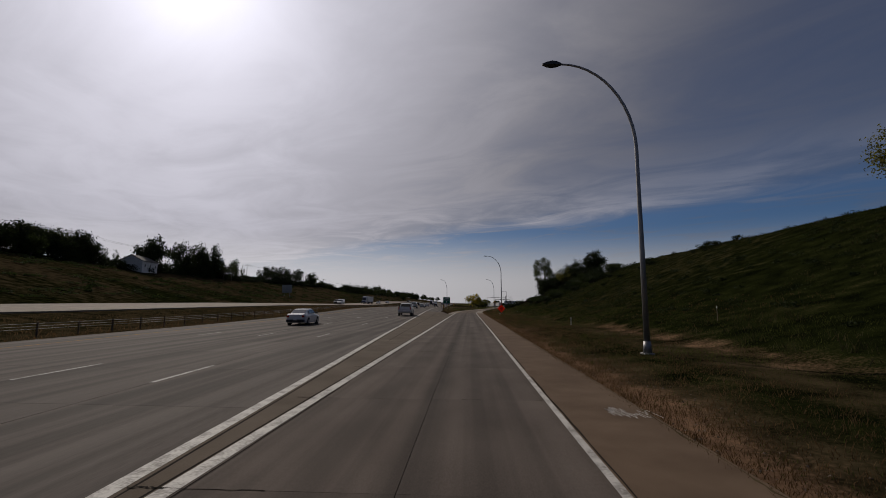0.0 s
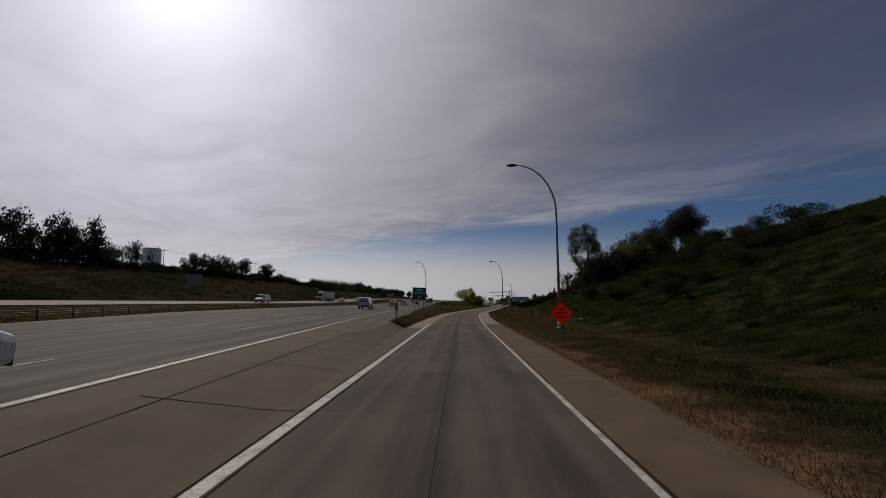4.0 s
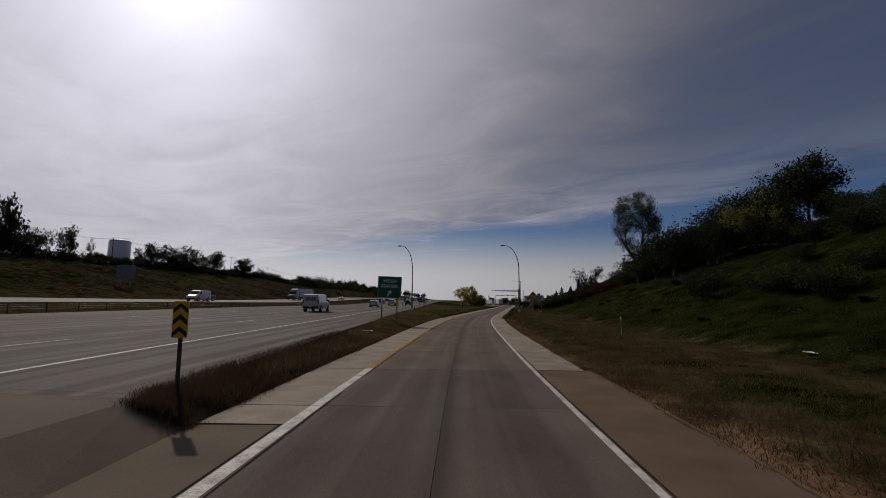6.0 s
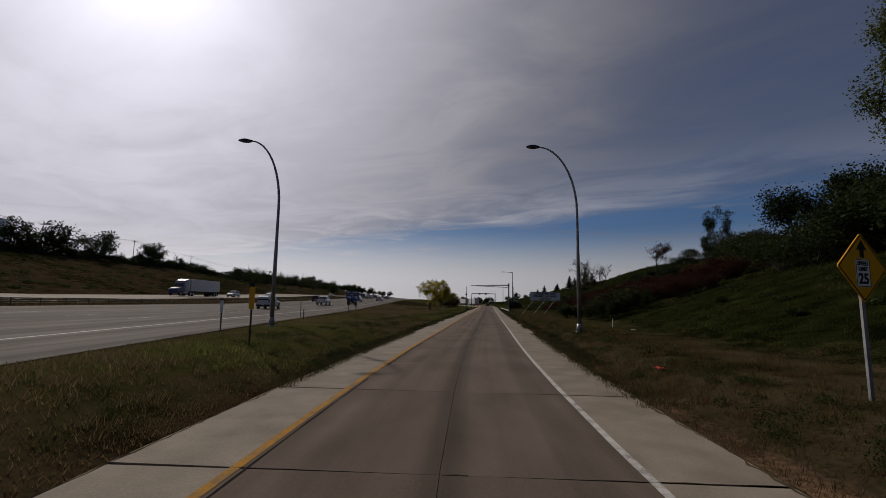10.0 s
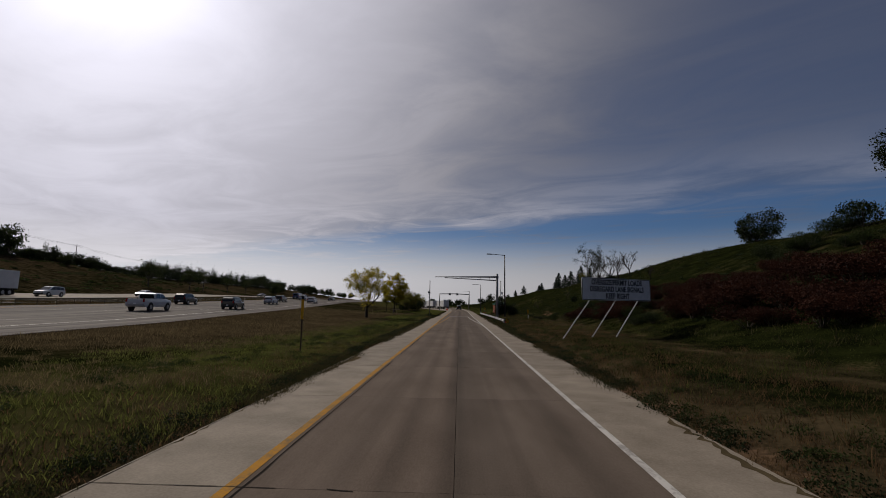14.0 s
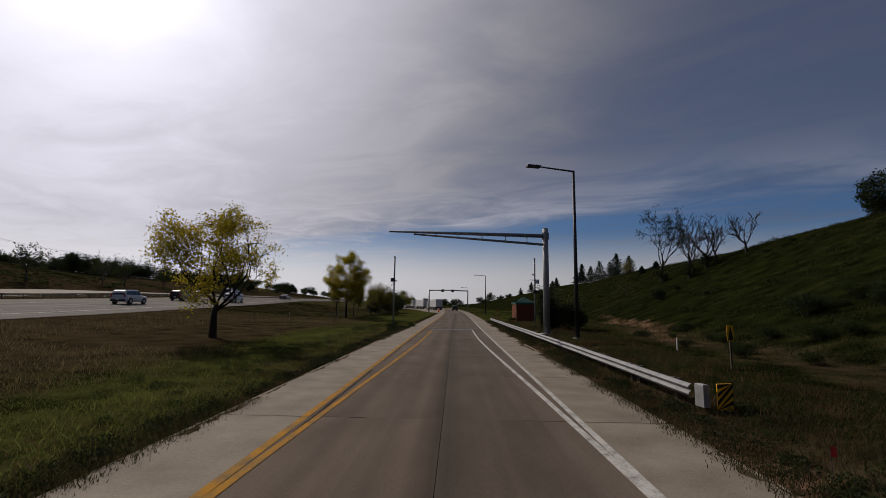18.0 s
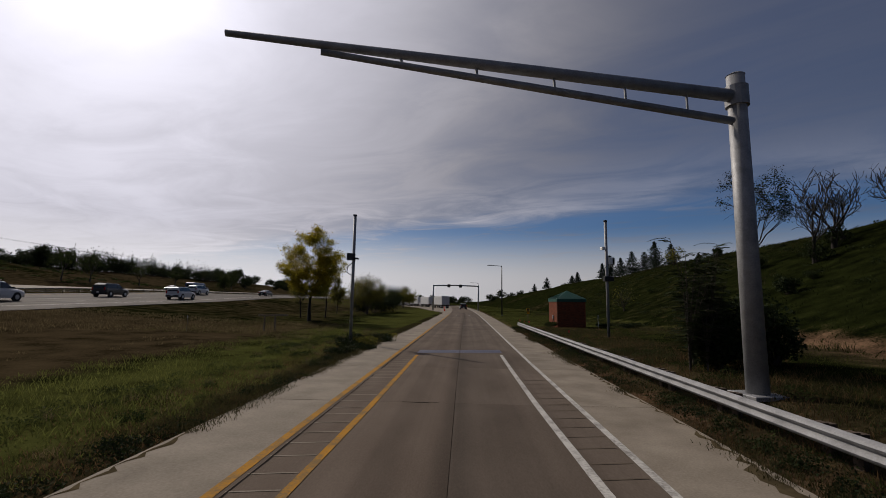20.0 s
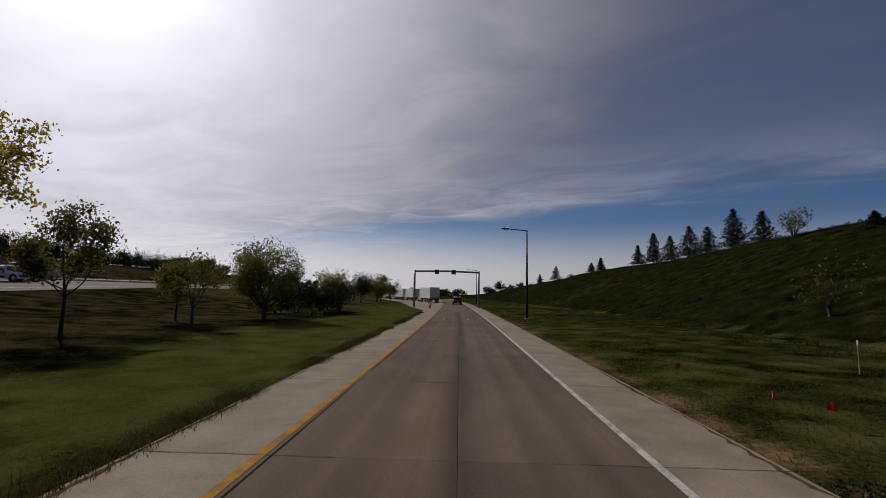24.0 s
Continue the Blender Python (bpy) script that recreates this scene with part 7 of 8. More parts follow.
def grass_cover():
    rs = np.random.RandomState(5)

    def blades(name, mat, label, x, y, h, w, per=5, spread=0.12, floor=-9.0):
        n = len(x)
        z = np.maximum(ground_z(x, y), floor)
        X = np.repeat(x, per) + rs.normal(size=n * per) * spread
        Y = np.repeat(y, per) + rs.normal(size=n * per) * spread
        Z = np.repeat(z, per) - 0.03
        H = np.repeat(h, per) * rs.uniform(0.3, 0.95, n * per)
        a = rs.uniform(0, 2 * np.pi, n * per)
        lean = rs.uniform(0.25, 1.0, n * per) * H
        b = rs.uniform(0, 2 * np.pi, n * per)
        ww = w * rs.uniform(0.35, 0.85, n * per)
        p0 = np.stack([X - ww * np.cos(a), Y - ww * np.sin(a), Z], 1)
        p1 = np.stack([X + ww * np.cos(a), Y + ww * np.sin(a), Z], 1)
        m0 = np.stack([X + lean * 0.4 * np.cos(b) - ww * 0.6 * np.cos(a), Y + lean * 0.4 * np.sin(b) - ww * 0.6 * np.sin(a), Z + H * 0.6], 1)
        m1 = np.stack([X + lean * 0.4 * np.cos(b) + ww * 0.6 * np.cos(a), Y + lean * 0.4 * np.sin(b) + ww * 0.6 * np.sin(a), Z + H * 0.6], 1)
        tp = np.stack([X + lean * np.cos(b), Y + lean * np.sin(b), Z + H], 1)
        N = n * per
        v = np.stack([p0, p1, m1, m0, tp], 1).reshape(-1, 3).astype(np.float32)
        k = np.arange(N)[:, None] * 5
        me = bpy.data.meshes.new(name)
        me.vertices.add(5 * N)
        me.vertices.foreach_set("co", v.reshape(-1))
        loops = np.concatenate([k + np.array([[0, 1, 2, 3]]), k + np.array([[3, 2, 4]])], 1).reshape(-1).astype(np.int32)
        me.loops.add(7 * N)
        me.loops.foreach_set("vertex_index", loops)
        st = np.stack([np.arange(N) * 7, np.arange(N) * 7 + 4], 1).reshape(-1).astype(np.int32)
        me.polygons.add(2 * N)
        me.polygons.foreach_set("loop_start", st)
        me.update(calc_edges=True)
        me.validate()
        me.materials.append(mat)
        tagged(new(name, me), label, "grass", kind="stuff")

    def band(n, y0, y1, u0, u1, power=1.0):
        y = rs.uniform(y0, y1, n)
        u = u0 + (u1 - u0) * rs.rand(n) ** power
        return ramp_x(y) + u, y

    def keep_grass(x, y):
        return x > free_x(y) + SHOULDER + 0.3

    # right verge
    x, y = band(25000, 0, 270.6, 4.15, 9.0, 1.8)
    blades("dry_verge_grass", BLADE_DRY, "dry yellow-brown grass along the ramp's edge", x, y, np.full(len(x), 0.17), 0.011, 8)
    x, y = band(30000, 0, 276.75, 4.6, 16.0)
    k = waves(x, y, 4.0, 31) > -0.6
    blades("verge_grass", BLADE_GREEN, "rough green grass on the right verge", x[k], y[k], 0.12 + 0.1 * (waves(x, y, 2.2, 71)[k] > 0.1), 0.012, 8, 0.16)
    # the bank's blades take the dimmed copy of the green
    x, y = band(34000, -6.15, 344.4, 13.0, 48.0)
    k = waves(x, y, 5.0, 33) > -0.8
    blades("bank_grass", BLADE_BANK_DIM, "tufted green grass on the bank, its dimness put into the colour", x[k], y[k], 0.14 + 0.12 * rs.rand(k.sum()), 0.03, 4, 0.2)
    x, y = band(6300, 0, 273.0, 9.0, 20.0)
    k = waves(x, y, 6.0, 35) > 0.1
    blades("dry_ditch_grass", BLADE_DRY, "tall dry grass in the ditch", x[k], y[k], np.full(k.sum(), 0.26), 0.014, 5, 0.2)
    # dark weeds leaning over both pavement edges, and tussocks on the bank
    for name, u0, u1, y0, n in (("weeds_right", 3.78, 4.9, 144.53, 16000), ("weeds_left", -3.88, -4.9, 144.53, 16000), ("weeds_lawn", -4.0, -4.6, 258.0, 7000), ("weeds_shoulder", 4.1, 6.0, 0, 4000)):
        x, y = band(n, y0, 103.7 if y0 == 0 else (318.0 if u0 == -4.0 else 260.14 if u0 < 0 else 266.91), u0, u1, 1.2)
        k = waves(x * 0, y, 2.2, int(10 * abs(u0))) + 0.5 * waves(x, y, 0.6, 12) > -0.15
        blades(name, BLADE_DARK if y0 else BLADE_DRY, "low dark weeds along the pavement's edge", x[k], y[k], 0.05 + 0.11 * rs.rand(k.sum()) ** 2, 0.009, 8, 0.1, 0.02)
    x, y = band(9000, 215.25, 268.75, 4.9, 8.5)
    k = waves(x, y, 1.6, 51) > -0.1
    blades("guardrail_weeds", BLADE_DARK, "tall dark weeds below the guardrail", x[k], y[k], 0.08 + 0.24 * rs.rand(k.sum()) ** 2, 0.011, 9, 0.14)
    x, y = band(9000, -6.15, 332.1, 12.0, 46.0)
    k = waves(x, y, 2.6, 53) > 0.15
    blades("bank_tussocks", BLADE_DARK, "dark coarse tussocks on the bank", x[k], y[k], 0.2 + 0.35 * rs.rand(k.sum()) ** 2, 0.03, 10, 0.28)
    # tufts and seed heads that stand out of the grass
    for name, mat, label, n, u0, u1, h, seed in (("dark_tufts", BLADE_DARK, "dark coarse tufts in the verge", 1500, 5.0, 14.0, 0.3, 81), ("dry_tufts", BLADE_DRY, "dry tan tufts in the verge", 1100, 4.9, 12.0, 0.34, 82),
                                             ("lawn_tufts", BLADE_GREEN, "rank green tufts between ramp and freeway", 1500, -5.0, -12.0, 0.24, 83), ("dead_tufts", BLADE_DEAD, "faded tufts between ramp and freeway", 1000, -5.2, -16.0, 0.28, 84)):
        x, y = band(n, NOSE + 4.0 if u0 < 0 else 20.0, 268.0, u0, u1, 1.5)
        k = (waves(x, y, 3.0, seed) > -0.1) & ((u0 > 0) | keep_grass(x, y))
        blades(name, mat, label, x[k], y[k], h * (0.5 + 0.7 * rs.rand(k.sum())), 0.009, 42, 0.11)
    # left side
    x, y = band(13000, NOSE + 1.23, 270.6, -4.3, -6.8, 1.8)
    k = keep_grass(x, y)
    blades("dry_edge_grass", BLADE_DRY, "dry grass along the ramp's left edge", x[k], y[k], np.full(k.sum(), 0.14), 0.012, 6)
    x, y = band(52000, NOSE + 3.69, 270.6, -4.6, -30.0, 1.7)
    k = keep_grass(x, y) & (waves(x, y, 5.0, 37) > -0.7) & ((x - ramp_x(y) > -11.5 + 2 * waves(x, y, 5.0, 21)) | (y < 184.5))
    h = 0.09 + 0.06 * rs.rand(len(x)) + 0.1 * (waves(x, y, 1.7, 73) > 0.25)
    q = (y < 191.88) & (waves(x, y, 2.5, 61) > -0.15 - 0.9 * step(155.0, 130.0, y))
    blades("median_grass", BLADE_LAWN, "green grass between ramp and freeway", x[k & ~q], y[k & ~q], h[k & ~q], 0.015, 8, 0.16)
    blades("faded_grass", BLADE_DEAD, "faded brown grass between ramp and freeway", x[k & q], y[k & q], h[k & q], 0.014, 8, 0.16)
    x, y = band(24000, 187.57, 275.52, -9.0, -34.0)
    k = keep_grass(x, y) & (waves(x, y, 7.0, 39) > -0.5)
    blades("dead_meadow_grass", BLADE_DEAD, "tall dead grass in the wide median", x[k], y[k], np.full(k.sum(), 0.3), 0.014, 4, 0.25)
    x, y = band(24000, 263.22, 310.57, -4.2, -20.0, 1.6)
    k = keep_grass(x, y)
    blades("lawn_grass", BLADE_LAWN, "short mown grass beside the ramp", x[k], y[k], 0.045 + 0.05 * rs.rand(k.sum()), 0.014, 7, 0.14)
    x, y = band(16000, 270.6, 310.57, 4.0, 14.0, 1.4)
    blades("verge_lawn", BLADE_LAWN, "short grass beyond the guardrail", x, y, 0.05 + 0.08 * rs.rand(len(x)), 0.014, 4, 0.12)
    y = rs.uniform(NOSE + 1.0, 270.0, 9000)
    x = free_x(y) + SHOULDER + rs.uniform(-0.1, 0.5, 9000)
    k = x < ramp_x(y) - LEFT
    blades("shoulder_weeds", BLADE_SCORCHED, "low brown weeds along the freeway's shoulder", x[k], y[k], 0.05 + 0.1 * rs.rand(k.sum()) ** 2, 0.012, 6, 0.1)
    y = NOSE - 0.3 + 16 * rs.rand(9000) ** 1.6
    a, b = free_x(y) + SHOULDER - 0.25, ramp_x(y) - LEFT + 0.15
    x = a + (b - a) * rs.rand(9000)
    k = waves(x, y, 0.5, 44) > -0.5
    blades("nose_grass", BLADE_SCORCHED, "tall dead brown grass on the nose of the gore", x[k], y[k], 0.1 + 0.2 * rs.rand(k.sum()) ** 2, 0.008, 8, 0.1)
    y = rs.uniform(-6, 258, 9000)
    x = free_x(y) - 17.6 - 15.0 * rs.rand(9000)
    blades("freeway_median_grass", BLADE_DRY, "dry grass in the freeway's median", x, y, np.full(9000, 0.28), 0.04, 3, 0.3)


grass_cover()

# ---- vehicles ----
RUBBER = plain("tyre_rubber", (0.018, 0.018, 0.018), 0.85)
GLASS = plain("dark_car_glass", (0.012, 0.014, 0.016), 0.06, 0.0, 0.6)
CHROME = plain("wheel_metal", (0.4, 0.4, 0.42), 0.35, 0.8)
TAIL = plain("tail_light_red", (0.35, 0.01, 0.01), 0.25)
HEADLIGHT = plain("headlight_clear", (0.6, 0.6, 0.6), 0.15)
TRIM = plain("black_trim", (0.02, 0.02, 0.02), 0.6)


def paint(name, col):
    m = plain(name, col, 0.3, 0.0, 0.5, 0.04)
    m.node_tree.nodes["Principled BSDF"].inputs["Coat Weight"].default_value = 0.5
    return m


WHITE_CAR = paint("white_car_paint", (0.62, 0.62, 0.62))
BLACK_CAR = paint("black_car_paint", (0.015, 0.015, 0.017))
SILVER_CAR = paint("silver_car_paint", (0.32, 0.33, 0.34))
BLUE_CAR = paint("blue_car_paint", (0.03, 0.05, 0.12))


def loft(stations):
    """A body through rings (y, half width low, half width high, z low, z belt, z top)."""
    s = Shape()
    vs, fs = [], []
    for y, wl, wt, zb, zm, zt in stations:
        vs += [(-wl * 0.94, y, zb), (wl * 0.94, y, zb), (wl, y, zb + (zm - zb) * 0.35), (wl, y, zm), (wt, y, zt - 0.05), (wt * 0.9, y, zt), (-wt * 0.9, y, zt), (-wt, y, zt - 0.05), (-wl, y, zm), (-wl, y, zb + (zm - zb) * 0.35)]
    n = 10
    for k in range(len(stations) - 1):
        for i in range(n):
            fs.append((k * n + i, k * n + (i + 1) % n, (k + 1) * n + (i + 1) % n, (k + 1) * n + i))
    fs += [tuple(range(n)), tuple((len(stations) - 1) * n + i for i in range(n - 1, -1, -1))]
    return s.add(vs, fs)


def wheel(ob, x, y, r, w=0.24):
    s = 1 if x > 0 else -1
    t = part("wheel", Shape().tube([(x - w / 2, y, r), (x - w * 0.4, y, r), (x + w * 0.4, y, r), (x + w / 2, y, r)], [r * 0.92, r, r, r * 0.92], 18), RUBBER, ob, smooth=False)
    part("rim", Shape().tube([(x + s * (w / 2 - 0.01), y, r), (x + s * (w / 2 + 0.015), y, r)], [r * 0.62, r * 0.55], 14), CHROME, t)


def panes(ob, quads, side_name="window"):
    for q in quads:
        q = [Vector(p) for p in q]
        nrm = (q[1] - q[0]).cross(q[2] - q[0]).normalized() * 0.012
        s = Shape().add([p - nrm for p in q] + [p + nrm for p in q], [(0, 1, 2, 3), (7, 6, 5, 4), (0, 4, 5, 1), (1, 5, 6, 2), (2, 6, 7, 3), (3, 7, 4, 0)])
        part(side_name, s, GLASS, ob)


def car(kind, x, y, z, turn, mat, label, group="vehicles on the freeway"):
    """kind: sedan, suv, pickup or van. The front looks along +y."""
    ob = thing(kind, x, y, z, turn, label, {"suv": "car", "sedan": "car"}.get(kind, kind), group)
    if kind == "sedan":
        L, W, H, r = 4.7, 0.9, 1.45, 0.32
        body = [(-2.35, 0.78, 0.74, 0.35, 0.75, 0.95), (-2.1, 0.88, 0.8, 0.22, 0.8, 1.02), (-1.2, W, 0.84, 0.2, 0.82, 1.0), (0.9, W, 0.84, 0.2, 0.82, 0.98), (1.9, 0.88, 0.78, 0.22, 0.7, 0.86), (2.35, 0.74, 0.7, 0.35, 0.6, 0.7)]
        cab = [(-1.75, 0.78, 0.7, 0.85, 0.95, 1.02), (-0.95, 0.8, 0.62, 0.85, 1.0, 1.4), (0.1, 0.8, 0.64, 0.85, 1.0, H), (0.35, 0.8, 0.64, 0.85, 1.0, 1.42), (1.15, 0.78, 0.7, 0.85, 0.94, 0.99)]
        ww = [(-0.62, -1.68, 1.04), (0.62, -1.68, 1.04), (0.58, -1.02, 1.37), (-0.58, -1.02, 1.37)]
        wf = [(-0.64, 1.08, 1.03), (0.64, 1.08, 1.03), (0.58, 0.42, 1.39), (-0.58, 0.42, 1.39)]
        sides = [((-1.2, 1.03), (-0.2, 1.03), (-0.25, 1.36), (-0.85, 1.33)), ((-0.12, 1.03), (0.85, 1.02), (0.35, 1.34), (-0.17, 1.37))]
        wheels, wt, wb = (-1.4, 1.4), 0.66, 0.8
    elif kind == "suv":
        L, W, H, r = 4.7, 0.94, 1.75, 0.37
        body = [(-2.35, 0.86, 0.82, 0.42, 0.9, 1.08), (-2.15, 0.93, 0.86, 0.3, 0.92, 1.1), (0.9, W, 0.88, 0.28, 0.92, 1.1), (1.95, 0.9, 0.82, 0.3, 0.86, 1.02), (2.35, 0.78, 0.74, 0.42, 0.76, 0.9)]
        cab = [(-2.3, 0.84, 0.7, 0.95, 1.1, 1.55), (-2.0, 0.85, 0.7, 0.95, 1.1, 1.72), (0.0, 0.85, 0.72, 0.95, 1.1, H), (0.4, 0.85, 0.72, 0.95, 1.1, 1.7), (1.25, 0.84, 0.78, 0.95, 1.05, 1.1)]
        ww = [(-0.68, -2.33, 1.14), (0.68, -2.33, 1.14), (0.62, -2.24, 1.54), (-0.62, -2.24, 1.54)]
        wf = [(-0.7, 1.2, 1.14), (0.7, 1.2, 1.14), (0.64, 0.48, 1.66), (-0.64, 0.48, 1.66)]
        sides = [((-2.1, 1.14), (-1.2, 1.14), (-1.2, 1.6), (-2.0, 1.58)), ((-1.12, 1.14), (-0.2, 1.14), (-0.22, 1.63), (-1.12, 1.61)), ((-0.12, 1.14), (0.95, 1.13), (0.4, 1.6), (-0.14, 1.63))]
        wheels, wt, wb = (-1.4, 1.42), 0.745, 0.855
    elif kind == "pickup":
        L, W, H, r = 5.8, 0.99, 1.95, 0.42
        body = [(-2.9, 0.94, 0.92, 0.62, 1.0, 1.28), (-2.7, 0.98, 0.96, 0.45, 1.0, 1.3), (-0.7, W, 0.96, 0.42, 1.0, 1.3), (1.5, W, 0.94, 0.42, 1.0, 1.28), (2.5, 0.97, 0.9, 0.45, 0.98, 1.2), (2.9, 0.86, 0.82, 0.55, 0.9, 1.08)]
        cab = [(-0.75, 0.92, 0.76, 1.1, 1.3, 1.84), (-0.5, 0.92, 0.76, 1.1, 1.3, 1.92), (0.7, 0.92, 0.78, 1.1, 1.3, H), (1.0, 0.92, 0.78, 1.1, 1.28, 1.88), (1.75, 0.9, 0.84, 1.1, 1.24, 1.28)]
        ww = [(-0.74, -0.775, 1.36), (0.74, -0.775, 1.36), (0.68, -0.765, 1.8), (-0.68, -0.765, 1.8)]
        wf = [(-0.76, 1.7, 1.32), (0.76, 1.7, 1.32), (0.7, 1.06, 1.84), (-0.7, 1.06, 1.84)]
        sides = [((-0.6, 1.34), (0.25, 1.34), (0.23, 1.82), (-0.52, 1.8)), ((0.33, 1.34), (1.4, 1.32), (0.98, 1.78), (0.32, 1.82))]
        wheels, wt, wb = (-1.75, 1.8), 0.8, 0.925
    else:
        L, W, H, r = 5.7, 1.0, 2.1, 0.38
        body = [(-2.85, 0.97, 0.86, 0.5, 1.1, 2.02), (-2.6, W, 0.86, 0.38, 1.1, 2.1), (0.7, W, 0.86, 0.36, 1.1, H), (1.2, W, 0.85, 0.36, 1.1, 2.0), (1.75, 0.98, 0.86, 0.36, 1.05, 1.35), (2.6, 0.94, 0.84, 0.4, 0.95, 1.12), (2.85, 0.84, 0.8, 0.5, 0.8, 0.95)]
        cab = None
        ww = [(-0.62, -2.87, 1.3), (-0.04, -2.87, 1.3), (-0.04, -2.86, 1.75), (-0.6, -2.86, 1.75)]
        wf = [(-0.78, 1.74, 1.4), (0.78, 1.74, 1.4), (0.74, 1.26, 1.95), (-0.74, 1.26, 1.95)]
        sides = [((0.55, 1.3), (1.5, 1.28), (1.1, 1.82), (0.55, 1.84))]
        wheels, wt, wb = (-1.75, 1.75), 0.9, 0.985
    b = part("body", loft(body), mat, ob)
    if cab:
        part("cabin", loft(cab), mat, ob)
    else:
        panes(ob, [[(-p[0], p[1], p[2]) for p in ww]], "rear_window")
    panes(ob, [ww], "rear_window")
    panes(ob, [wf], "windscreen")
    zl, zh = sides[0][0][1], sides[0][2][1]
    for sx in (-1, 1):
        for q in sides:
            panes(ob, [[(sx * (wb - (wb - wt) * (pz - zl) / (H - zl) + 0.012), py, pz) for py, pz in q]])
        for wy in wheels:
            part("wheel_arch", Shape().tube([(sx * (W - 0.12), wy, r), (sx * (W + 0.008), wy, r)], r * 1.2, 18), TRIM, ob)
            wheel(ob, sx * (W - 0.09), wy, r)
        zt = body[0][4]
        part("tail_light", Shape().slab(0.22 if kind == "sedan" else 0.16, 0.06, 0.18 if kind == "sedan" else 0.36, 0.02, 0), TAIL, ob, m=pose(sx * (body[0][1] - 0.1), -L / 2 - 0.005, zt - 0.05))
        part("headlight", Shape().slab(0.3, 0.1, 0.16, 0.03, 0), HEADLIGHT, ob, m=pose(sx * (body[-1][1] - 0.16), L / 2 - 0.03, body[-1][4] - 0.12))
        part("mirror", Shape().slab(0.2, 0.12, 0.16, 0.03, 0), TRIM, ob, m=pose(sx * (W + 0.09), sides[-1][1][0] - 0.12, zl - 0.02))
    part("rear_bumper", Shape().slab(W * 1.8, 0.14, 0.22, 0.03, body[0][3] - 0.06), TRIM if kind != "pickup" else CHROME, ob, m=pose(0, -L / 2 - 0.02, 0))
    part("front_bumper", Shape().slab(W * 1.6, 0.12, 0.22, 0.03, body[-1][3] - 0.08), TRIM, ob, m=pose(0, L / 2, 0))
    part("number_plate", Shape().slab(0.3, 0.02, 0.15, 0.004, 0), SIGN_WHITE, ob, m=pose(0, -L / 2 - 0.1, body[0][3] + 0.1))
    if kind == "pickup":
        part("bed_cover", Shape().slab(1.75, 1.95, 0.05, 0.01, 1.285), TRIM, ob, m=pose(0, -1.8, 0))
        part("tailgate", Shape().slab(1.5, 0.05, 0.5, 0.02, 0.72), mat, ob, m=pose(0, -2.915, 0))
    if kind == "suv":
        for sx in (-1, 1):
            part("roof_rail", Shape().tube([(sx * 0.62, -1.8, 1.8), (sx * 0.62, 0.1, 1.82)], 0.02, 6), TRIM, ob)
    return ob


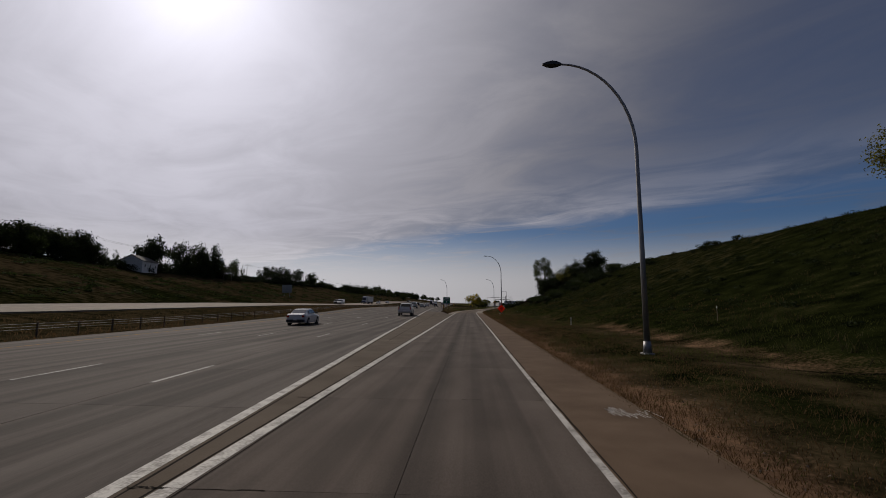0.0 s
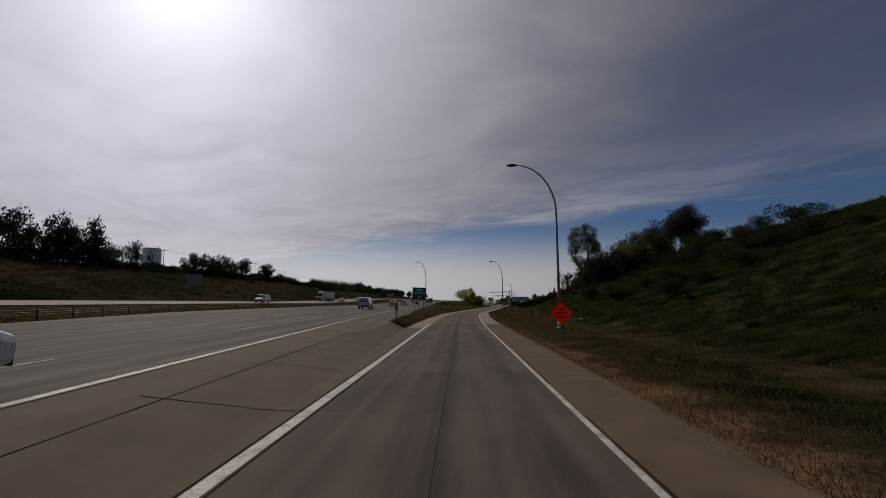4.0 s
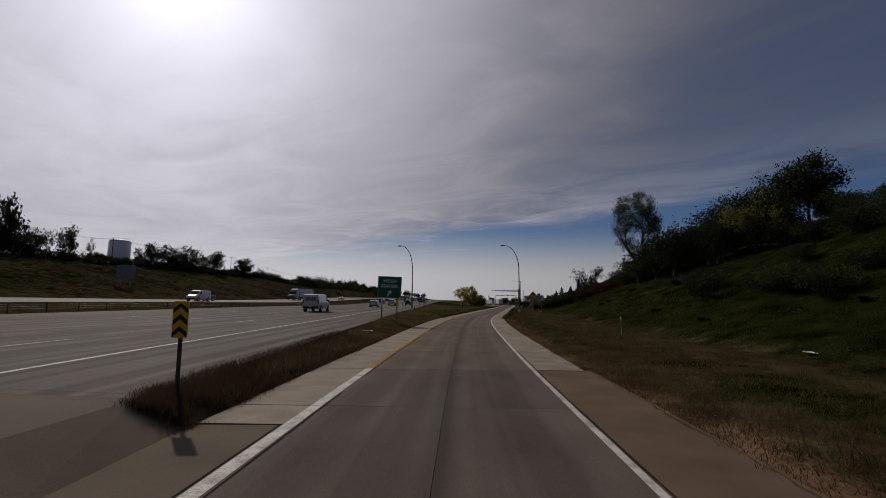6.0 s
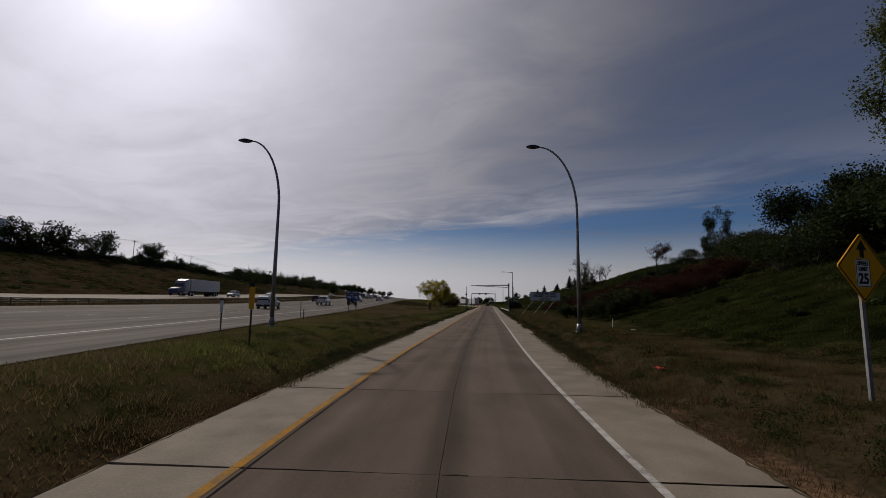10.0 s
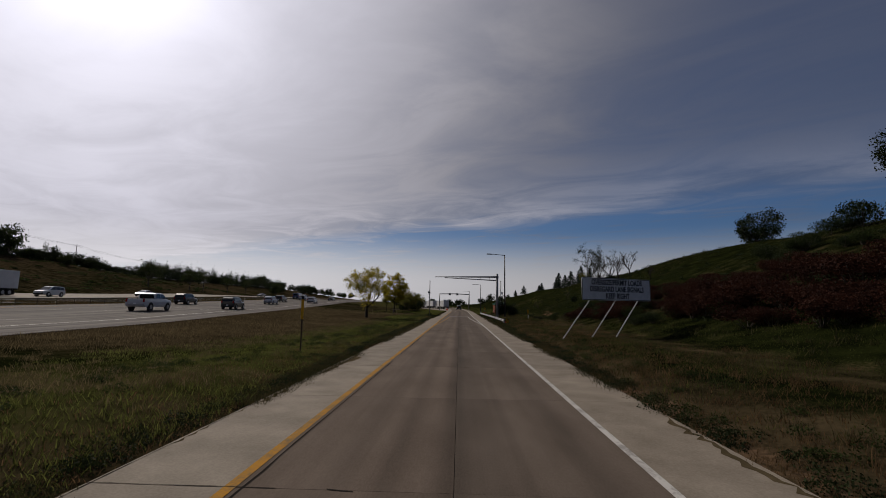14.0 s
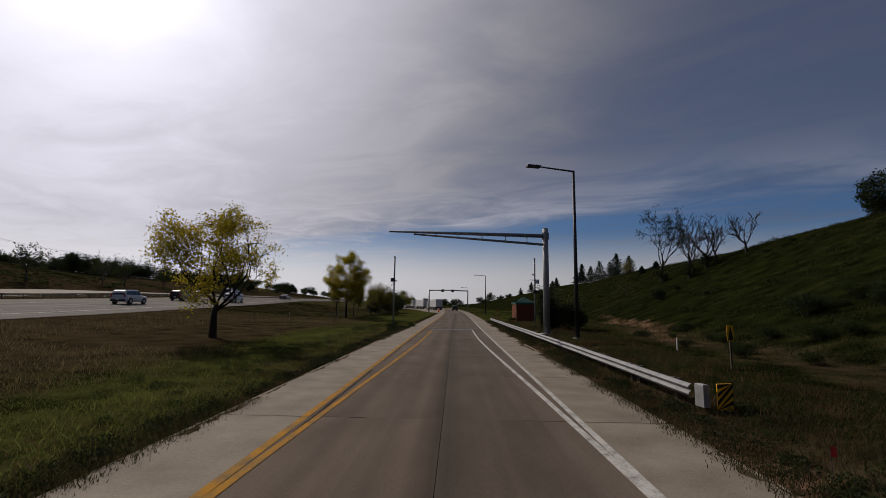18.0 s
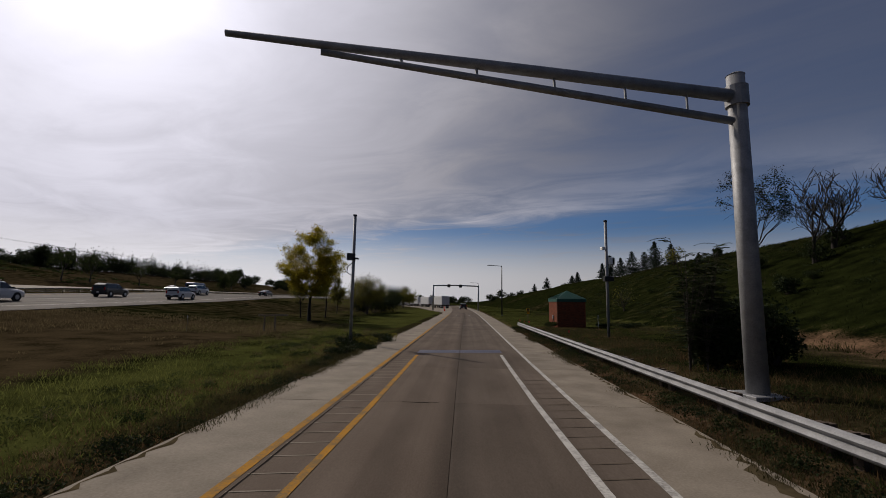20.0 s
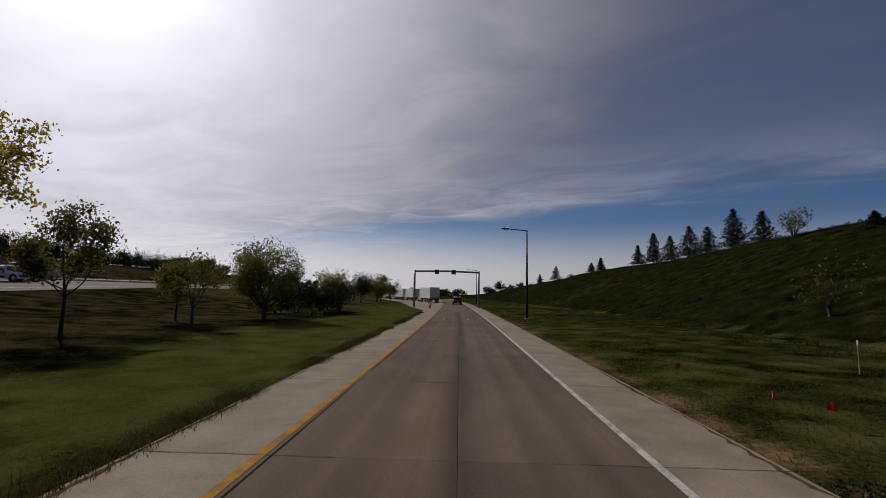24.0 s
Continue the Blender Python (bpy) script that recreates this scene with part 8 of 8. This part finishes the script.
def semi_truck(x, y, z, turn, cab_mat, label, group="waiting trucks"):
    """Tractor and box trailer, the trailer's rear at the origin, the front along +y."""
    ob = thing("semi_truck", x, y, z, turn, label, "truck", group)
    t = part("trailer_box", Shape().slab(2.6, 14.2, 2.85, 0.04, 1.15), TRAILER, ob, m=pose(0, 7.1, 0))
    part("rear_door", Shape().slab(1.2, 0.04, 2.6, 0.015, 1.27), TRAILER, t, m=pose(-0.62, -7.12, 0))
    part("rear_door", Shape().slab(1.2, 0.04, 2.6, 0.015, 1.27), TRAILER, t, m=pose(0.62, -7.12, 0))
    for sx in (-0.3, 0.3):
        part("lock_rod", Shape().tube([(sx, -7.17, 1.3), (sx, -7.17, 3.85)], 0.02, 6), CHROME, t)
    part("rear_sill", Shape().slab(2.5, 0.12, 0.3, 0.02, 0.9), TRIM, ob, m=pose(0, 0.06, 0))
    part("underride_guard", Shape().box(-1.1, 1.1, 0.05, 0.15, 0.45, 0.58), STEEL, ob)
    for sx in (-1, 1):
        part("guard_leg", Shape().box(sx * 0.6 - 0.05, sx * 0.6 + 0.05, 0.06, 0.14, 0.5, 1.0), STEEL, ob)
        part("tail_light", Shape().box(sx * 1.0 - 0.15, sx * 1.0 + 0.15, -0.02, 0.04, 0.98, 1.1), TAIL, ob)
        part("mud_flap", Shape().box(sx * 0.9 - 0.3, sx * 0.9 + 0.3, 0.5, 0.53, 0.15, 0.9), TRIM, ob)
        for wy in (1.4, 2.6):
            wheel(ob, sx * 1.0, wy, 0.5, 0.5)
        for wy in (13.0, 14.2):
            wheel(ob, sx * 1.0, wy, 0.5, 0.5)
        wheel(ob, sx * 1.05, 18.4, 0.5, 0.3)
    part("chassis", Shape().box(-0.45, 0.45, 0.3, 19.0, 0.75, 1.13), TRIM, ob)
    c = part("cab", loft([(14.7, 1.15, 1.1, 0.9, 2.2, 3.8), (15.2, 1.2, 1.15, 0.8, 2.2, 3.95), (16.4, 1.2, 1.1, 0.8, 2.1, 3.6), (17.0, 1.18, 1.05, 0.8, 2.0, 2.9), (17.6, 1.15, 1.0, 0.75, 1.8, 2.05), (19.3, 1.05, 0.85, 0.6, 1.5, 1.75), (19.6, 0.95, 0.75, 0.6, 1.2, 1.5)]), cab_mat, ob)
    panes(c, [[(-0.95, 17.58, 2.12), (0.95, 17.58, 2.12), (0.95, 17.05, 2.85), (-0.95, 17.05, 2.85)]], "windscreen")
    for sx in (-1, 1):
        panes(c, [[(sx * 1.2, 16.1, 2.1), (sx * 1.18, 17.2, 2.05), (sx * 1.12, 16.9, 2.75), (sx * 1.13, 16.1, 2.8)]])
        part("fuel_tank", Shape().tube([(sx * 1.0, 15.4, 0.7), (sx * 1.0, 17.0, 0.7)], 0.32, 14), CHROME, ob, smooth=False)
        part("exhaust_stack", Shape().tube([(sx * 1.05, 14.6, 1.0), (sx * 1.05, 14.6, 4.1)], 0.08, 8), CHROME, ob)
    return ob


TRAILER = material("white_trailer_skin", (0.5, 0.5, 0.5), (0.62, 0.62, 0.62), 0.8, 0.45, 0.1, 0.05, 20.0)


def lane_z(x, y):
    e = x - float(free_x(y))
    return float(free_z(y)) + float(lift(y)) * min(max(-e / 17.0, 0), 1)


def opp_z(x, y):
    e = x - float(free_x(y))
    return float(free_z(y)) + 1.25 + 0.55 * min(max((-33 - e) / 17.0, 0), 1)


def heading(y):
    return math.degrees(-math.atan(float(free_x(y + 5) - free_x(y - 5)) / 10))


def traffic():
    def on(kind, lane, y, mat, label):
        x = float(free_x(y)) - 1.83 - 3.66 * lane
        car(kind, x, y, lane_z(x, y), heading(y), mat, label)

    def against(kind, lane, y, mat, label):
        x = float(free_x(y)) - 37.4 - 3.65 * lane
        car(kind, x, y, opp_z(x, y), heading(y) + 180, mat, label, "vehicles on the far carriageway")

    on("pickup", 0, 68.0, WHITE_CAR, "white pickup truck with a black bed cover on the freeway")
    on("sedan", 2, 41.0, WHITE_CAR, "white sedan on the freeway")
    on("van", 1, 144.5, WHITE_CAR, "white panel van driving on the freeway")
    on("suv", 1, 195.8, WHITE_CAR, "white sport utility car on the open freeway")
    on("pickup", 1, 231.0, WHITE_CAR, "white pickup truck on the freeway")
    on("suv", 0, 246.0, BLACK_CAR, "black sport utility car on the freeway")
    on("suv", 1, 278.0, WHITE_CAR, "small white sport utility car on the freeway")
    on("suv", 0, 302.0, WHITE_CAR, "white sport utility car on the freeway")
    on("suv", 2, 298.89, BLACK_CAR, "dark sport utility car beside a white one")
    on("suv", 2, 321.64, WHITE_CAR, "white sport utility car with dark windows")
    on("van", 3, 328.41, BLUE_CAR, "dark blue van on the freeway")
    on("sedan", 1, 344.4, BLACK_CAR, "dark sedan far along the freeway")
    on("suv", 3, 256.0, BLACK_CAR, "dark sport utility car in the far lane")
    against("suv", 0, 261.38, WHITE_CAR, "pale sport utility car on the far carriageway")
    against("pickup", 1, 185.0, BLACK_CAR, "dark pickup truck on the far carriageway")
    against("sedan", 0, 289.05, WHITE_CAR, "white sedan on the far carriageway")
    against("van", 0, 176.0, WHITE_CAR, "white high-roofed van on the far carriageway")
    against("sedan", 0, 362.85, BLACK_CAR, "dark sedan on the far carriageway")
    y = 258.0
    x = float(free_x(y)) - 41.0
    semi_truck(x, y, opp_z(x, y), heading(y) + 180, BLUE_CAR, "semi truck with a white trailer on the far carriageway", "vehicles on the far carriageway")
    # on the ramp and in the queue
    car("suv", 38.6, 364.08, 0.0, -5.0, BLACK_CAR, "dark car waiting on the ramp beyond the gantry", "vehicles on the ramp")
    for (x, y, a), lab in zip(((35.4, 381.3, 6.0), (33.2, 410.82, 9.0), (30.0, 433.57, 12.0), (26.5, 456.33, 14.0)), ("white box trailer of a truck queueing at the scale", "second white trailer in the truck queue", "third trailer in the truck queue", "last trailer visible in the truck queue")):
        semi_truck(x, y, 0.0, a, SILVER_CAR, lab)


traffic()

# ---- slabs of the ramp ----
def build_slabs():
    road = thing("ramp_road", 0, 0, 0, 0, "single-lane concrete ramp of jointed slabs, worn dark in the wheel tracks", "road", kind="structure")
    lane = Shape().slab(HALF - 0.006, SLAB - 0.002, 0.2, 0.0015, -0.2).mesh("slab", LANE)
    lane_b = Shape().slab(HALF - 0.006, SLAB - 0.002, 0.2, 0.0015, -0.2).mesh("slab", LANE_B)
    old = Shape().slab(HALF - 0.006, SLAB - 0.002, 0.2, 0.0015, -0.2).mesh("slab", OLD_LANE)
    old_b = Shape().slab(HALF - 0.006, SLAB - 0.002, 0.2, 0.0015, -0.2).mesh("slab", OLD_LANE_B)
    left = Shape().slab(LEFT - HALF - 0.01, SLAB - 0.003, 0.2, 0.002, -0.2).mesh("slab", CONCRETE)
    right = Shape().slab(RIGHT - HALF - 0.01, SLAB - 0.003, 0.2, 0.002, -0.2).mesh("slab", CONCRETE)
    rest = {"lane": Shape(), "side": Shape()}
    first = 188.4 - 60 * SLAB
    for k in range(125):
        y = first + (k + 0.5) * SLAB
        turn = -math.atan(float(ramp_x(y + 3) - ramp_x(y - 3)) / 6)
        one, two = (lane, lane_b) if y > 103.7 else (old, old_b)
        pieces = [(one, -HALF / 2, "lane"), (two, HALF / 2, "lane")]
        if abs(y - NOSE) < SLAB / 2:
            length = y + SLAB / 2 - NOSE
            pieces.append((Shape().slab(LEFT - HALF - 0.01, length - 0.008, 0.2, 0.004, -0.2).mesh("slab", CONCRETE), -(LEFT + HALF) / 2, "nose"))
        elif y > NOSE:
            pieces.append((left, -(LEFT + HALF) / 2, "side"))
        if y > 103.7:
            pieces.append((right, (RIGHT + HALF) / 2, "side"))
        for me, u, kind in pieces:
            m = Matrix.Translation((float(ramp_x(y)), y, 0)) @ Matrix.Rotation(turn, 4, "Z") @ Matrix.Diagonal((1, 1 / math.cos(turn), 1, 1)) @ Matrix.Translation((u, (SLAB - length) / 2 if kind == "nose" else 0, 0))
            if -9.22 < y < 319.8:
                ob = new("slab", me)
                ob.parent, ob.matrix_basis = road, m
            else:
                rest[kind].add([m @ v.co for v in me.vertices], [tuple(p.vertices) for p in me.polygons])
    for kind, mat in (("lane", LANE), ("side", CONCRETE)):
        tagged(part("far_slabs", rest[kind], mat, road), kind="stuff")


build_slabs()
